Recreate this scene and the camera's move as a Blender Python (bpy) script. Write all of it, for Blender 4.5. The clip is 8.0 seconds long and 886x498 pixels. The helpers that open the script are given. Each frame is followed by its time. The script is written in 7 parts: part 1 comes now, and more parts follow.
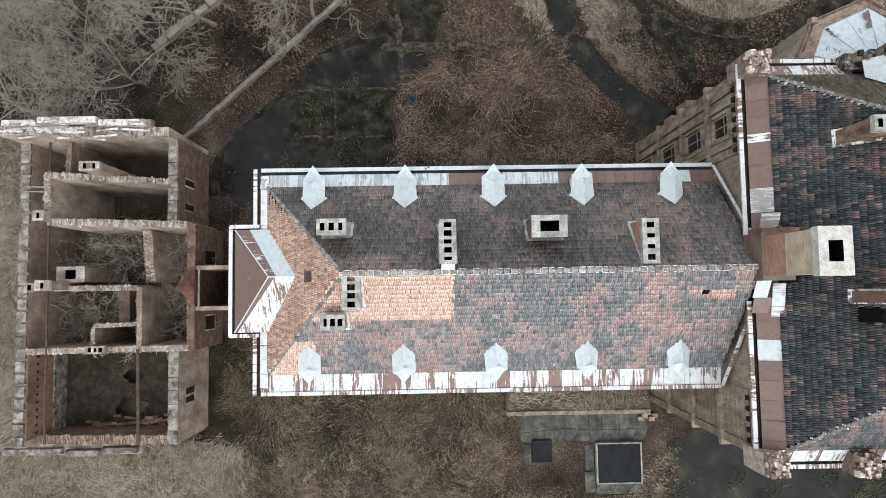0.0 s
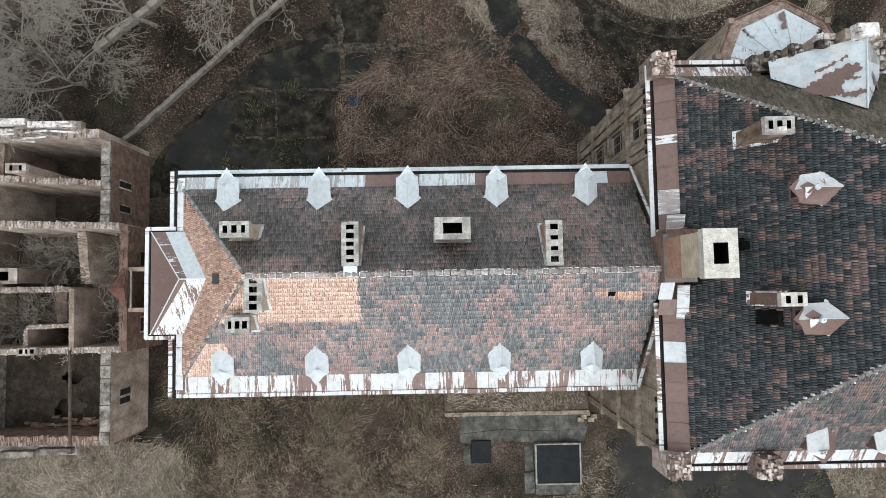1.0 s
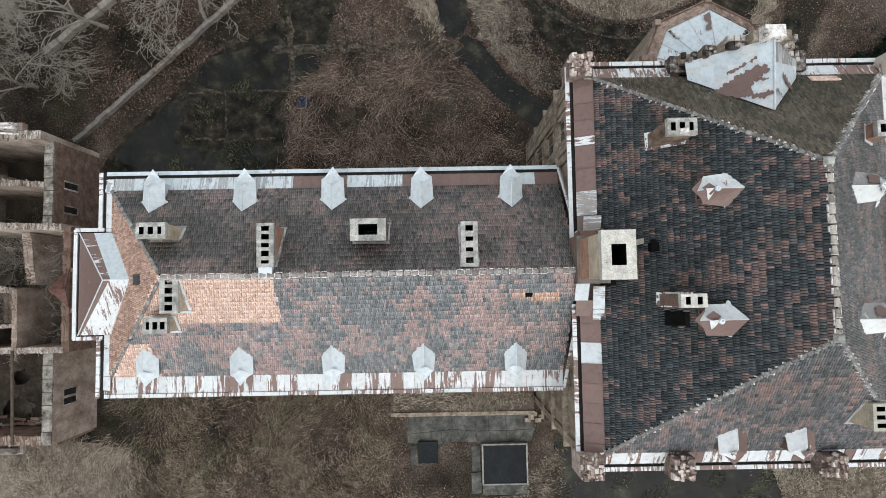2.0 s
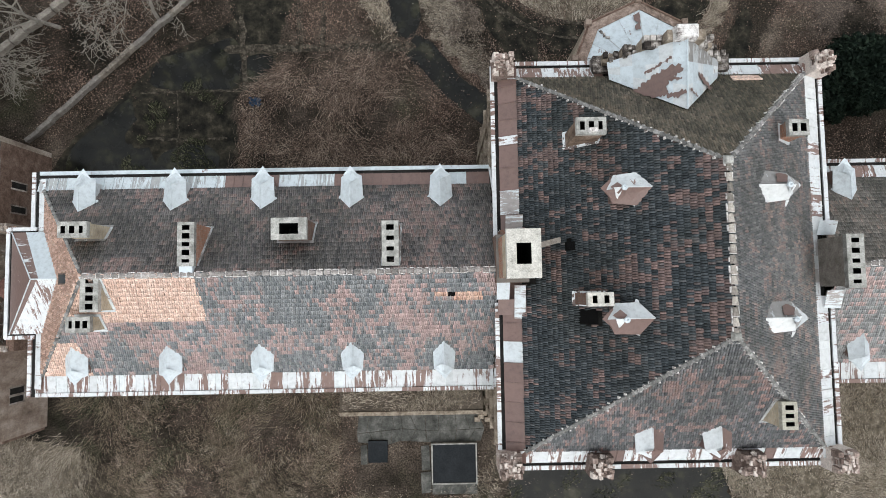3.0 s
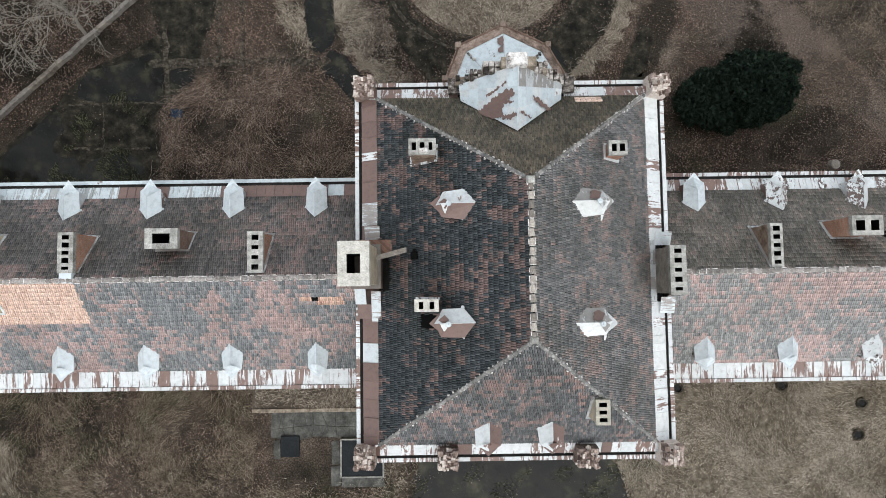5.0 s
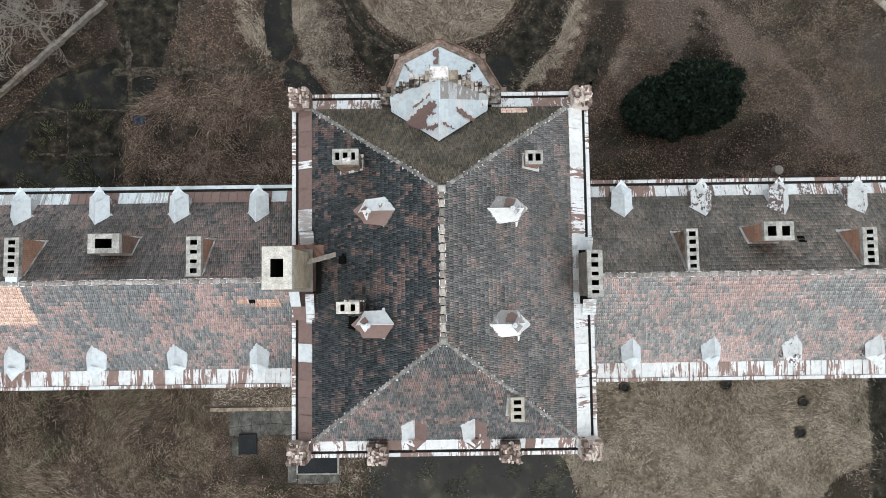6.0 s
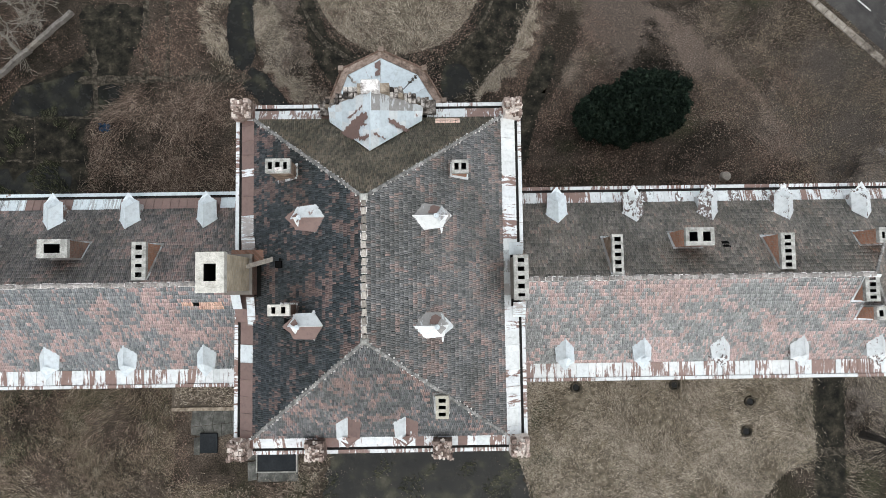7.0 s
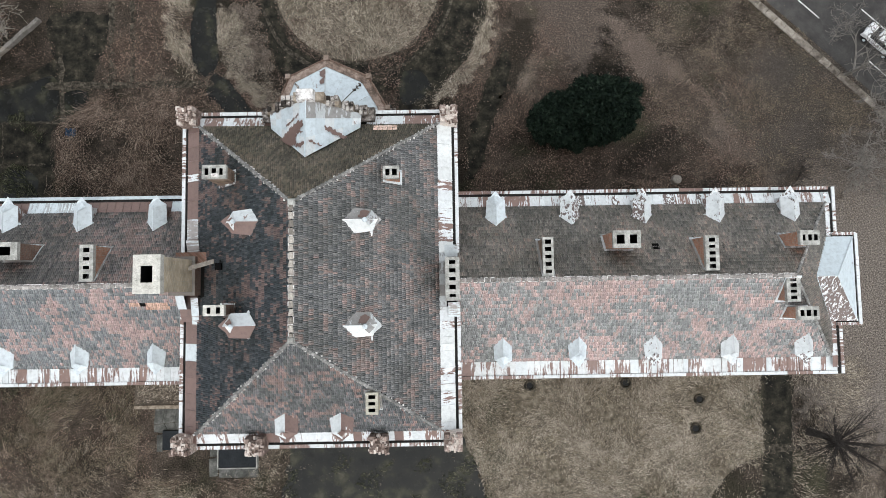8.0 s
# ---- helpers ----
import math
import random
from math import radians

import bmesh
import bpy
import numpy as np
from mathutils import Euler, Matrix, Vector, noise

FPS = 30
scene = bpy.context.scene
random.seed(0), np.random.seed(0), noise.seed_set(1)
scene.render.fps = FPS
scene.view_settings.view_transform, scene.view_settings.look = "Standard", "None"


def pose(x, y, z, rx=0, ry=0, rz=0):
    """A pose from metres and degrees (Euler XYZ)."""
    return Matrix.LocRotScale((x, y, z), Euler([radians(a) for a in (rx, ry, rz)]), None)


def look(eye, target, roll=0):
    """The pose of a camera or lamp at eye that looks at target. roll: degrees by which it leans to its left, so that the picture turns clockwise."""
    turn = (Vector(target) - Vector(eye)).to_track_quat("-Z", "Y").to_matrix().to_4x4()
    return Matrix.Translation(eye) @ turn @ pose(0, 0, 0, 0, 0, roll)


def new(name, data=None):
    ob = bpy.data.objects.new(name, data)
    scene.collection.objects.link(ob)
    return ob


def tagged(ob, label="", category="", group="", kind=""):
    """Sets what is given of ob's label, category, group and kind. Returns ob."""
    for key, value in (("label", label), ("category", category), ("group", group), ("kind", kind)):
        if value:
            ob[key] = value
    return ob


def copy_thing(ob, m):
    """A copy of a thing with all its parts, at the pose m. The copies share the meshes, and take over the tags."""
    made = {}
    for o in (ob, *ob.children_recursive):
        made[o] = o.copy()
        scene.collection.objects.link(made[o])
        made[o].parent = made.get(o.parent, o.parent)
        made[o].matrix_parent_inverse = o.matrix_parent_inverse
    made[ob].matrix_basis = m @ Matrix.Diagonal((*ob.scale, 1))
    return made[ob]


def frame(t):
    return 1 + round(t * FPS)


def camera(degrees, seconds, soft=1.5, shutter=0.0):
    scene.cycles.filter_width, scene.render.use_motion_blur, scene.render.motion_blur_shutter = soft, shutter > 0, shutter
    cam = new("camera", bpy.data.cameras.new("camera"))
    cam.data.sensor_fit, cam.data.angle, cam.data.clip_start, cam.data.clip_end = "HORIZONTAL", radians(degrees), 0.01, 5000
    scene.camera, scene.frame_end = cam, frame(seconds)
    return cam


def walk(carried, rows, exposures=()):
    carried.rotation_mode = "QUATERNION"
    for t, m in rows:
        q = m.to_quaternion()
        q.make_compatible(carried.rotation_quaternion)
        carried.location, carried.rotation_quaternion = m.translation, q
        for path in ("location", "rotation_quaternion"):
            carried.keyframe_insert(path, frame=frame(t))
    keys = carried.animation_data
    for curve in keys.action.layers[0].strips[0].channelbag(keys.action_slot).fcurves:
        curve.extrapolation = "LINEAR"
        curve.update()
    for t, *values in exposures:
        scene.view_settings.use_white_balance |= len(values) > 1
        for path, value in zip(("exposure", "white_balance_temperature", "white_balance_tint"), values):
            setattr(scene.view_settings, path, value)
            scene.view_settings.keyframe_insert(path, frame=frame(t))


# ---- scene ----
cam = camera(72.0, 8.0, soft=0.5)
PATH = [
    (0, -3.598, 3.279, 54.620, 3.753, -0.626, -0.917),
    (0.5, -0.683, 3.376, 54.528, 3.685, -0.562, -0.971),
    (1, 1.894, 3.382, 54.692, 3.637, -0.469, -0.980),
    (1.5, 4.402, 3.423, 54.788, 3.607, -0.302, -0.980),
    (3, 11.229, 3.193, 54.955, 3.691, -0.196, -0.969),
    (3.5, 13.462, 3.257, 55.022, 3.678, -0.167, -0.892),
    (4, 15.606, 3.328, 55.823, 3.624, -0.093, -0.896),
    (4.5, 17.623, 3.420, 56.850, 3.567, -0.092, -0.836),
    (6, 24.110, 3.557, 59.499, 3.656, -0.159, -0.826),
    (6.5, 26.214, 3.577, 60.311, 3.734, -0.209, -0.821),
    (7, 28.307, 3.579, 61.153, 3.840, -0.272, -0.848),
    (7.5, 30.435, 3.615, 61.960, 3.832, -0.304, -0.863),
    (8, 32.629, 3.543, 62.714, 3.880, -0.298, -0.882),
]
walk(cam, [(row[0], pose(*row[1:])) for row in PATH], [(0.0, 0.78, 6380, 8), (0.5, 0.78, 6380, 8), (1.0, 0.7, 6380, 8), (1.5, 0.55, 6380, 8), (3.0, 0.63, 6380, 8), (4.5, 0.61, 6380, 8), (6.5, 0.71, 6380, 8), (8.0, 0.71, 6380, 8)])

# ---- light: an overcast sky, brighter towards the south ----
world = bpy.data.worlds.new("sky")
scene.world = world
world.use_nodes = True
wt = world.node_tree
sky = wt.nodes.new("ShaderNodeTexSky")
sky.sky_type, sky.sun_disc = "NISHITA", False
sky.sun_elevation, sky.sun_rotation = radians(52), radians(170)
sky.dust_density, sky.air_density, sky.ozone_density = 4.0, 1.0, 1.0
pale = wt.nodes.new("ShaderNodeHueSaturation")
pale.inputs["Saturation"].default_value = 0.4
cloud = wt.nodes.new("ShaderNodeMixRGB")
cloud.inputs[0].default_value, cloud.inputs[2].default_value = 0.7, (4.0, 4.1, 4.2, 1.0)
wt.links.new(sky.outputs[0], pale.inputs["Color"])
wt.links.new(pale.outputs[0], cloud.inputs[1])
wt.links.new(cloud.outputs[0], wt.nodes["Background"].inputs[0])
wt.nodes["Background"].inputs[1].default_value = 0.2
sun = new("sun", bpy.data.lights.new("sun", "SUN"))
sun.data.energy, sun.data.angle, sun.data.color = 0.5, radians(60), (1.0, 0.97, 0.93)
sun.matrix_world = look((0, 0, 60), (-5, 30, 60 - 52))


# ---- materials ----
def nd(nt, kind, ins=(), **props):
    """A node with its properties and inputs (values or sockets); returns its first output."""
    n = nt.nodes.new(kind)
    for k, v in props.items():
        if k == "blend_type":
            n.blend_type = v
        elif k == "operation":
            n.operation = v
        elif k == "data_type":
            n.data_type = v
        elif k == "feature":
            n.feature = v
    for k, v in dict(ins).items():
        if isinstance(v, bpy.types.NodeSocket):
            nt.links.new(v, n.inputs[k])
        else:
            n.inputs[k].default_value = v
    return n


def c4(c):
    return (c[0], c[1], c[2], 1.0)


def ramp(nt, fac, stops, hard=False):
    n = nt.nodes.new("ShaderNodeValToRGB")
    n.color_ramp.interpolation = "CONSTANT" if hard else "LINEAR"
    el = n.color_ramp.elements
    while len(el) < len(stops):
        el.new(0.5)
    for e, (p, c) in zip(el, stops):
        e.position, e.color = p, c4(c) if not isinstance(c, (int, float)) else (c, c, c, 1)
    nt.links.new(fac, n.inputs[0])
    return n.outputs[0]


def mix(nt, fac, a, b, how="MIX"):
    n = nt.nodes.new("ShaderNodeMixRGB")
    n.blend_type = how
    for k, v in ((0, fac), (1, a), (2, b)):
        if isinstance(v, bpy.types.NodeSocket):
            nt.links.new(v, n.inputs[k])
        else:
            n.inputs[k].default_value = c4(v) if isinstance(v, (tuple, list)) else v
    return n.outputs[0]


def calc(nt, op, a, b=0.0):
    return nd(nt, "ShaderNodeMath", {0: a, 1: b}, operation=op).outputs[0]


def place(nt, scale=(1, 1, 1), shift=(0, 0, 0)):
    g = nt.nodes.new("ShaderNodeNewGeometry")
    m = nd(nt, "ShaderNodeMapping", {0: g.outputs["Position"], 1: shift, 3: scale})
    return m.outputs[0]


def grain(nt, where, scale, detail=4.0, rough=0.55):
    return nd(nt, "ShaderNodeTexNoise", {"Vector": where, "Scale": scale, "Detail": detail, "Roughness": rough}).outputs[0]


def one_by_one(nt):
    """A number from 0 to 1 for each piece, single or joined."""
    g = nt.nodes.new("ShaderNodeNewGeometry")
    o = nt.nodes.new("ShaderNodeObjectInfo")
    return calc(nt, "FRACT", calc(nt, "ADD", g.outputs["Random Per Island"], o.outputs["Random"]))


def material(name, build):
    m = bpy.data.materials.new(name)
    m.use_nodes = True
    nt = m.node_tree
    b = nt.nodes["Principled BSDF"]
    colour, rough, height, dist = build(nt)
    nt.links.new(colour, b.inputs["Base Color"])
    if isinstance(rough, float) and rough >= 0.6:
        b.inputs["Specular IOR Level"].default_value = 0.1
    if isinstance(rough, bpy.types.NodeSocket):
        nt.links.new(rough, b.inputs["Roughness"])
    else:
        b.inputs["Roughness"].default_value = rough
    if height is not None:
        bump = nd(nt, "ShaderNodeBump", {"Height": height, "Distance": dist, "Strength": 0.8})
        nt.links.new(bump.outputs[0], b.inputs["Normal"])
    return m


def tile_mat(name, stops, moss=(0.05, 0.05, 0.035), moss_amount=0.35, patch=0.7, cluster=0.5, span=None, vary=(0.84, 1.18)):
    """Clay tiles: each takes its own tone from the stretch of the ramp named by span; stains and lichen over them."""
    def build(nt):
        p = place(nt)
        r = one_by_one(nt)
        if span is None:
            n = calc(nt, "MULTIPLY", calc(nt, "SUBTRACT", grain(nt, p, patch, 2.0), 0.5), cluster * 2.4)
            v = calc(nt, "ADD", calc(nt, "MULTIPLY", r, 0.75), calc(nt, "ADD", n, 0.125))
        else:
            v = calc(nt, "ADD", calc(nt, "MULTIPLY", r, span[1] - span[0]), span[0])
        col = ramp(nt, v, stops)
        own = ramp(nt, calc(nt, "FRACT", calc(nt, "MULTIPLY", r, 37.3)), [(0.0, vary[0]), (1.0, vary[1])])
        col = mix(nt, 1.0, col, own, "MULTIPLY")
        st = ramp(nt, grain(nt, p, 0.22, 5.0, 0.65), [(0.42, 0.0), (0.62, moss_amount)])
        col = mix(nt, st, col, moss)
        sp = ramp(nt, grain(nt, p, 9.0, 3.0), [(0.35, 0.72), (0.7, 1.2)])
        col = mix(nt, 1.0, col, sp, "MULTIPLY")
        li = ramp(nt, grain(nt, p, 14.0, 2.0), [(0.66, 0.0), (0.72, 0.45)])
        col = mix(nt, li, col, (0.24, 0.24, 0.22))
        return col, 0.82, grain(nt, p, 30.0, 3.0), 0.01
    return material(name, build)


def firings(name, stops, shares, moss_amount):
    """Three clays on one roof, dark, mixed and red, with the share of the roof that each covers."""
    return [(share, tile_mat(word + "_" + name, stops, moss_amount=moss_amount, span=span))
            for word, share, span in zip(("dark", "mixed", "red"), shares, ((0.0, 0.42), (0.3, 0.62), (0.54, 0.96)))]


def sheet_mat(name, paint, under, cover=0.55, streak=(1.2, 1.2, 1.2), rough=0.42, sway=0.0, dirt=0.74):
    """Painted sheet metal whose coat has come off in flakes and streaks; sway lets whole stretches be barer than others."""
    def build(nt):
        p = place(nt, streak)
        r = one_by_one(nt)
        n = grain(nt, p, 1.6, 6.0, 0.7)
        v = calc(nt, "ADD", n, calc(nt, "MULTIPLY", calc(nt, "SUBTRACT", r, 0.5), 0.26))
        if sway:
            v = calc(nt, "ADD", v, calc(nt, "MULTIPLY", calc(nt, "SUBTRACT", grain(nt, place(nt), 0.55, 2.0), 0.5), sway))
            v = calc(nt, "ADD", v, calc(nt, "MULTIPLY", calc(nt, "SUBTRACT", grain(nt, place(nt), 7.0, 3.0, 0.7), 0.5), 0.16))
        gone = ramp(nt, v, [(cover, 0.0), (cover + 0.025, 1.0)])
        soil = ramp(nt, grain(nt, place(nt), 3.2, 6.0, 0.75), [(0.3, dirt), (0.5, 0.97), (0.6, 1.03)])
        tone = ramp(nt, r, [(0.0, 0.86), (1.0, 1.04)])
        col = mix(nt, 1.0, mix(nt, gone, paint, under), soil, "MULTIPLY")
        col = mix(nt, 1.0, col, tone, "MULTIPLY")
        return col, rough, grain(nt, place(nt), 5.0, 3.0), 0.02
    return material(name, build)


def rough_mat(name, stops, scale=1.0, fine=12.0, bump=0.03, rough=0.9, stretch=(1, 1, 1), islands=0.0):
    """Plaster, brick rubble, concrete, wood or earth: tones from two scales of grain."""
    def build(nt):
        p = place(nt, stretch)
        v = grain(nt, p, scale, 6.0, 0.65)
        if islands:
            v = calc(nt, "ADD", v, calc(nt, "MULTIPLY", calc(nt, "SUBTRACT", one_by_one(nt), 0.5), islands))
        col = ramp(nt, v, stops)
        sp = ramp(nt, grain(nt, p, fine, 4.0, 0.7), [(0.3, 0.65), (0.7, 1.25)])
        return mix(nt, 1.0, col, sp, "MULTIPLY"), rough, grain(nt, p, fine, 5.0, 0.7), bump
    return material(name, build)


def brick_mat(name, a, b, mortar):
    """Small far bricks on upright walls."""
    def build(nt):
        g = nt.nodes.new("ShaderNodeNewGeometry")
        s = nd(nt, "ShaderNodeSeparateXYZ", {0: g.outputs["Position"]})
        u = calc(nt, "ADD", s.outputs[0], s.outputs[1])
        w = nd(nt, "ShaderNodeCombineXYZ", {0: u, 1: s.outputs[2], 2: 0.0}).outputs[0]
        t = nd(nt, "ShaderNodeTexBrick", {"Vector": w, "Color1": c4(a), "Color2": c4(b), "Mortar": c4(mortar), "Scale": 1.0,
                                          "Mortar Size": 0.012, "Brick Width": 0.26, "Row Height": 0.077})
        p = place(nt)
        d = ramp(nt, grain(nt, p, 0.9, 6.0, 0.7), [(0.3, 0.7), (0.65, 1.25)])
        return mix(nt, 1.0, t.outputs[0], d, "MULTIPLY"), 0.92, t.outputs[1], -0.01
    return material(name, build)


TILE = {
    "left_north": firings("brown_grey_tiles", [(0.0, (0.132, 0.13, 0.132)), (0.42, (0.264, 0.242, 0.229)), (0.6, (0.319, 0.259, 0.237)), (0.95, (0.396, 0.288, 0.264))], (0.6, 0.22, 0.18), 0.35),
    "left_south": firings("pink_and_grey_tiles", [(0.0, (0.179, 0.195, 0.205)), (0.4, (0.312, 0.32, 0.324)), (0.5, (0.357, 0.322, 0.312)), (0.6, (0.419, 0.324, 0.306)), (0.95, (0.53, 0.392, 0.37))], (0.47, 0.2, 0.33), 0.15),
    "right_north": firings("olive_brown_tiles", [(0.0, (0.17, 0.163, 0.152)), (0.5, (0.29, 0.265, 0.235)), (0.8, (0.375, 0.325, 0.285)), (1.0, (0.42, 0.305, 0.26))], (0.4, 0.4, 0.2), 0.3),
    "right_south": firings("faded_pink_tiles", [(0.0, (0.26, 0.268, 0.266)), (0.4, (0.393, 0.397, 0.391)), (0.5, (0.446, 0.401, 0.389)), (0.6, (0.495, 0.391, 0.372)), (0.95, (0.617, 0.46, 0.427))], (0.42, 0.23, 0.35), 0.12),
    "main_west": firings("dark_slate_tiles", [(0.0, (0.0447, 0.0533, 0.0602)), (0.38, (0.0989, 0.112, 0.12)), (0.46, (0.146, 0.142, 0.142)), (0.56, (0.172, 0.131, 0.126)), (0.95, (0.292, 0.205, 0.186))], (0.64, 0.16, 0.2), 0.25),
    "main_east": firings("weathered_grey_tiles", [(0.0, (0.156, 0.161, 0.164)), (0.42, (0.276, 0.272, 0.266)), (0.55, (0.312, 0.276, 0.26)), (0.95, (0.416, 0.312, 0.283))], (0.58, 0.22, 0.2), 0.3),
    "main_north": tile_mat("mossy_brown_tiles", [(0.2, (0.135, 0.124, 0.1)), (0.6, (0.222, 0.195, 0.155)), (1.0, (0.311, 0.255, 0.194))], moss_amount=0.4),
    "main_south": firings("grey_rose_tiles", [(0.0, (0.12, 0.128, 0.135)), (0.4, (0.24, 0.243, 0.245)), (0.55, (0.3, 0.245, 0.235)), (0.95, (0.43, 0.3, 0.27))], (0.6, 0.2, 0.2), 0.2),
    "orange": tile_mat("new_orange_tiles", [(0.1, (0.648, 0.448, 0.362)), (0.5, (0.788, 0.572, 0.475)), (0.9, (0.842, 0.648, 0.551))], moss_amount=0.05, cluster=0.2, vary=(0.92, 1.12)),
    "orange_mixed": tile_mat("mixed_orange_tiles", [(0.1, (0.441, 0.278, 0.221)), (0.3, (0.567, 0.367, 0.284)), (0.5, (0.672, 0.452, 0.357)), (0.9, (0.777, 0.557, 0.452))], moss_amount=0.1, cluster=0.3, vary=(0.88, 1.16)),
}
RIDGE = rough_mat("ridge_tile_clay", [(0.25, (0.09, 0.09, 0.087)), (0.5, (0.18, 0.176, 0.168)), (0.75, (0.38, 0.37, 0.355))], 4.5, islands=0.25)
RIDGE_GREY = rough_mat("weathered_ridge_tile", [(0.25, (0.15, 0.14, 0.13)), (0.5, (0.27, 0.25, 0.235)), (0.75, (0.42, 0.39, 0.37))], 3.0, islands=0.35)
RIDGE_OCHRE = rough_mat("pale_ridge_tile", [(0.3, (0.2, 0.18, 0.158)), (0.6, (0.44, 0.4, 0.355))], 2.0, islands=0.5)
SHEET = sheet_mat("white_painted_sheet", (0.66, 0.68, 0.69), (0.19, 0.12, 0.1), 0.53, (4.2, 0.36, 1), sway=0.5)
SHEET_WHITE = sheet_mat("sound_white_sheet", (0.65, 0.665, 0.66), (0.3, 0.24, 0.2), 0.82, (1.5, 1.5, 1))
SHEET_OXIDE = sheet_mat("sound_brown_sheet", (0.165, 0.105, 0.09), (0.45, 0.42, 0.4), 0.8, (1.5, 1.5, 1))
SHEET_CHALK = sheet_mat("chalky_white_sheet", (0.62, 0.65, 0.66), (0.24, 0.16, 0.135), 0.7, (3.0, 1.0, 1))
COPING = rough_mat("brown_brick_coping", [(0.3, (0.1, 0.075, 0.06)), (0.5, (0.26, 0.195, 0.16)), (0.7, (0.4, 0.32, 0.27))], 2.4, 9.0, 0.03, islands=0.2)
STACK = rough_mat("smoke_browned_render", [(0.3, (0.09, 0.062, 0.046)), (0.5, (0.2, 0.145, 0.11)), (0.7, (0.32, 0.25, 0.2))], 1.8, 10.0, 0.02)
SHEET_X = sheet_mat("white_painted_sheet_across", (0.66, 0.68, 0.69), (0.19, 0.12, 0.1), 0.56, (0.36, 3.6, 1), sway=0.5)
SHEET_FLAKED = sheet_mat("flaked_white_sheet", (0.68, 0.71, 0.72), (0.13, 0.095, 0.085), 0.555, (3.4, 1.8, 2))
SHEET_HALF = sheet_mat("half_stripped_white_sheet", (0.66, 0.675, 0.675), (0.21, 0.135, 0.115), 0.5, (4.2, 0.36, 1), sway=0.55)
SHEET_WORN = sheet_mat("worn_brown_sheet", (0.17, 0.108, 0.092), (0.66, 0.69, 0.7), 0.56, (0.5, 2.8, 1), sway=0.3)
SHEET_GREY = sheet_mat("weathered_grey_sheet", (0.5, 0.52, 0.53), (0.26, 0.25, 0.24), 0.46, (3.0, 0.8, 1))
SOOTY = rough_mat("sooty_masonry", [(0.36, (0.035, 0.03, 0.027)), (0.5, (0.17, 0.15, 0.135)), (0.62, (0.48, 0.45, 0.42))], 2.6, 12.0, 0.05, islands=0.3)
CHALK = rough_mat("bleached_stone", [(0.34, (0.12, 0.1, 0.09)), (0.44, (0.5, 0.47, 0.45)), (0.6, (0.75, 0.73, 0.71))], 3.4, 12.0, 0.05)
SHEET_BLUE = sheet_mat("pale_blue_sheet", (0.55, 0.615, 0.65), (0.2, 0.13, 0.11), 0.7, (2.0, 0.8, 1))
SHEET_STREAK = sheet_mat("streaked_pale_sheet", (0.58, 0.64, 0.67), (0.34, 0.35, 0.35), 0.54, (4.4, 0.3, 1), sway=0.3)
SHEET_STREAK_X = sheet_mat("streaked_pale_sheet_across", (0.6, 0.645, 0.665), (0.33, 0.3, 0.285), 0.54, (0.3, 4.4, 1), sway=0.35)
SHEET_BROWN = sheet_mat("brown_oxide_sheet", (0.165, 0.105, 0.09), (0.62, 0.63, 0.63), 0.6, (0.6, 3.6, 1))
SHEET_RUST = sheet_mat("brown_oxide_sheet_along", (0.165, 0.105, 0.09), (0.62, 0.63, 0.63), 0.66, (2.4, 0.6, 1))
ZINC = sheet_mat("pale_zinc", (0.6, 0.655, 0.685), (0.3, 0.28, 0.26), 0.86, (1.5, 1.5, 1.5))
DARK = rough_mat("near_black_fill", [(0.3, (0.012, 0.012, 0.012)), (0.7, (0.035, 0.032, 0.03))], 2.0)
# Boards in near-black so the tile gaps hold their shade by colour.
DECK = rough_mat("shade_dark_roof_boards", [(0.3, (0.007, 0.007, 0.0065)), (0.7, (0.016, 0.015, 0.014))], 2.0)
PLASTER = rough_mat("stained_plaster", [(0.28, (0.09, 0.07, 0.054)), (0.5, (0.26, 0.217, 0.168)), (0.72, (0.43, 0.375, 0.298))], 0.9, 9.0, stretch=(1, 1, 0.4))
STONE = rough_mat("pale_cast_stone", [(0.3, (0.1, 0.079, 0.06)), (0.5, (0.255, 0.212, 0.166)), (0.7, (0.42, 0.37, 0.305))], 1.4, stretch=(1.5, 1.5, 0.5))
CAP = rough_mat("pale_concrete_cap", [(0.25, (0.15, 0.148, 0.135)), (0.5, (0.32, 0.317, 0.295)), (0.75, (0.5, 0.49, 0.46))], 2.6, 14.0, 0.02, islands=0.2)
CAP_PALE = rough_mat("cream_render_cap", [(0.25, (0.24, 0.23, 0.205)), (0.45, (0.46, 0.443, 0.4)), (0.75, (0.64, 0.62, 0.57))], 2.2, 14.0, 0.02)
BRICK = brick_mat("red_brick", (0.3, 0.13, 0.08), (0.4, 0.19, 0.12), (0.3, 0.27, 0.23))
BRICK_YELLOW = brick_mat("yellow_brick", (0.4, 0.32, 0.22), (0.54, 0.45, 0.33), (0.4, 0.37, 0.31))
BRICK_DARK = brick_mat("sooty_brick", (0.13, 0.075, 0.055), (0.2, 0.115, 0.085), (0.17, 0.155, 0.14))
RUBBLE = rough_mat("crumbling_pinkish_brick", [(0.15, (0.13, 0.095, 0.08)), (0.45, (0.34, 0.265, 0.23)), (0.75, (0.6, 0.53, 0.48))], 2.5, 10.0, 0.04, islands=0.7)
RUIN = rough_mat("weathered_ruin_masonry", [(0.25, (0.12, 0.088, 0.07)), (0.5, (0.27, 0.21, 0.172)), (0.75, (0.46, 0.385, 0.328))], 0.8, 12.0, 0.05, stretch=(1.0, 1.0, 0.7), islands=0.15)
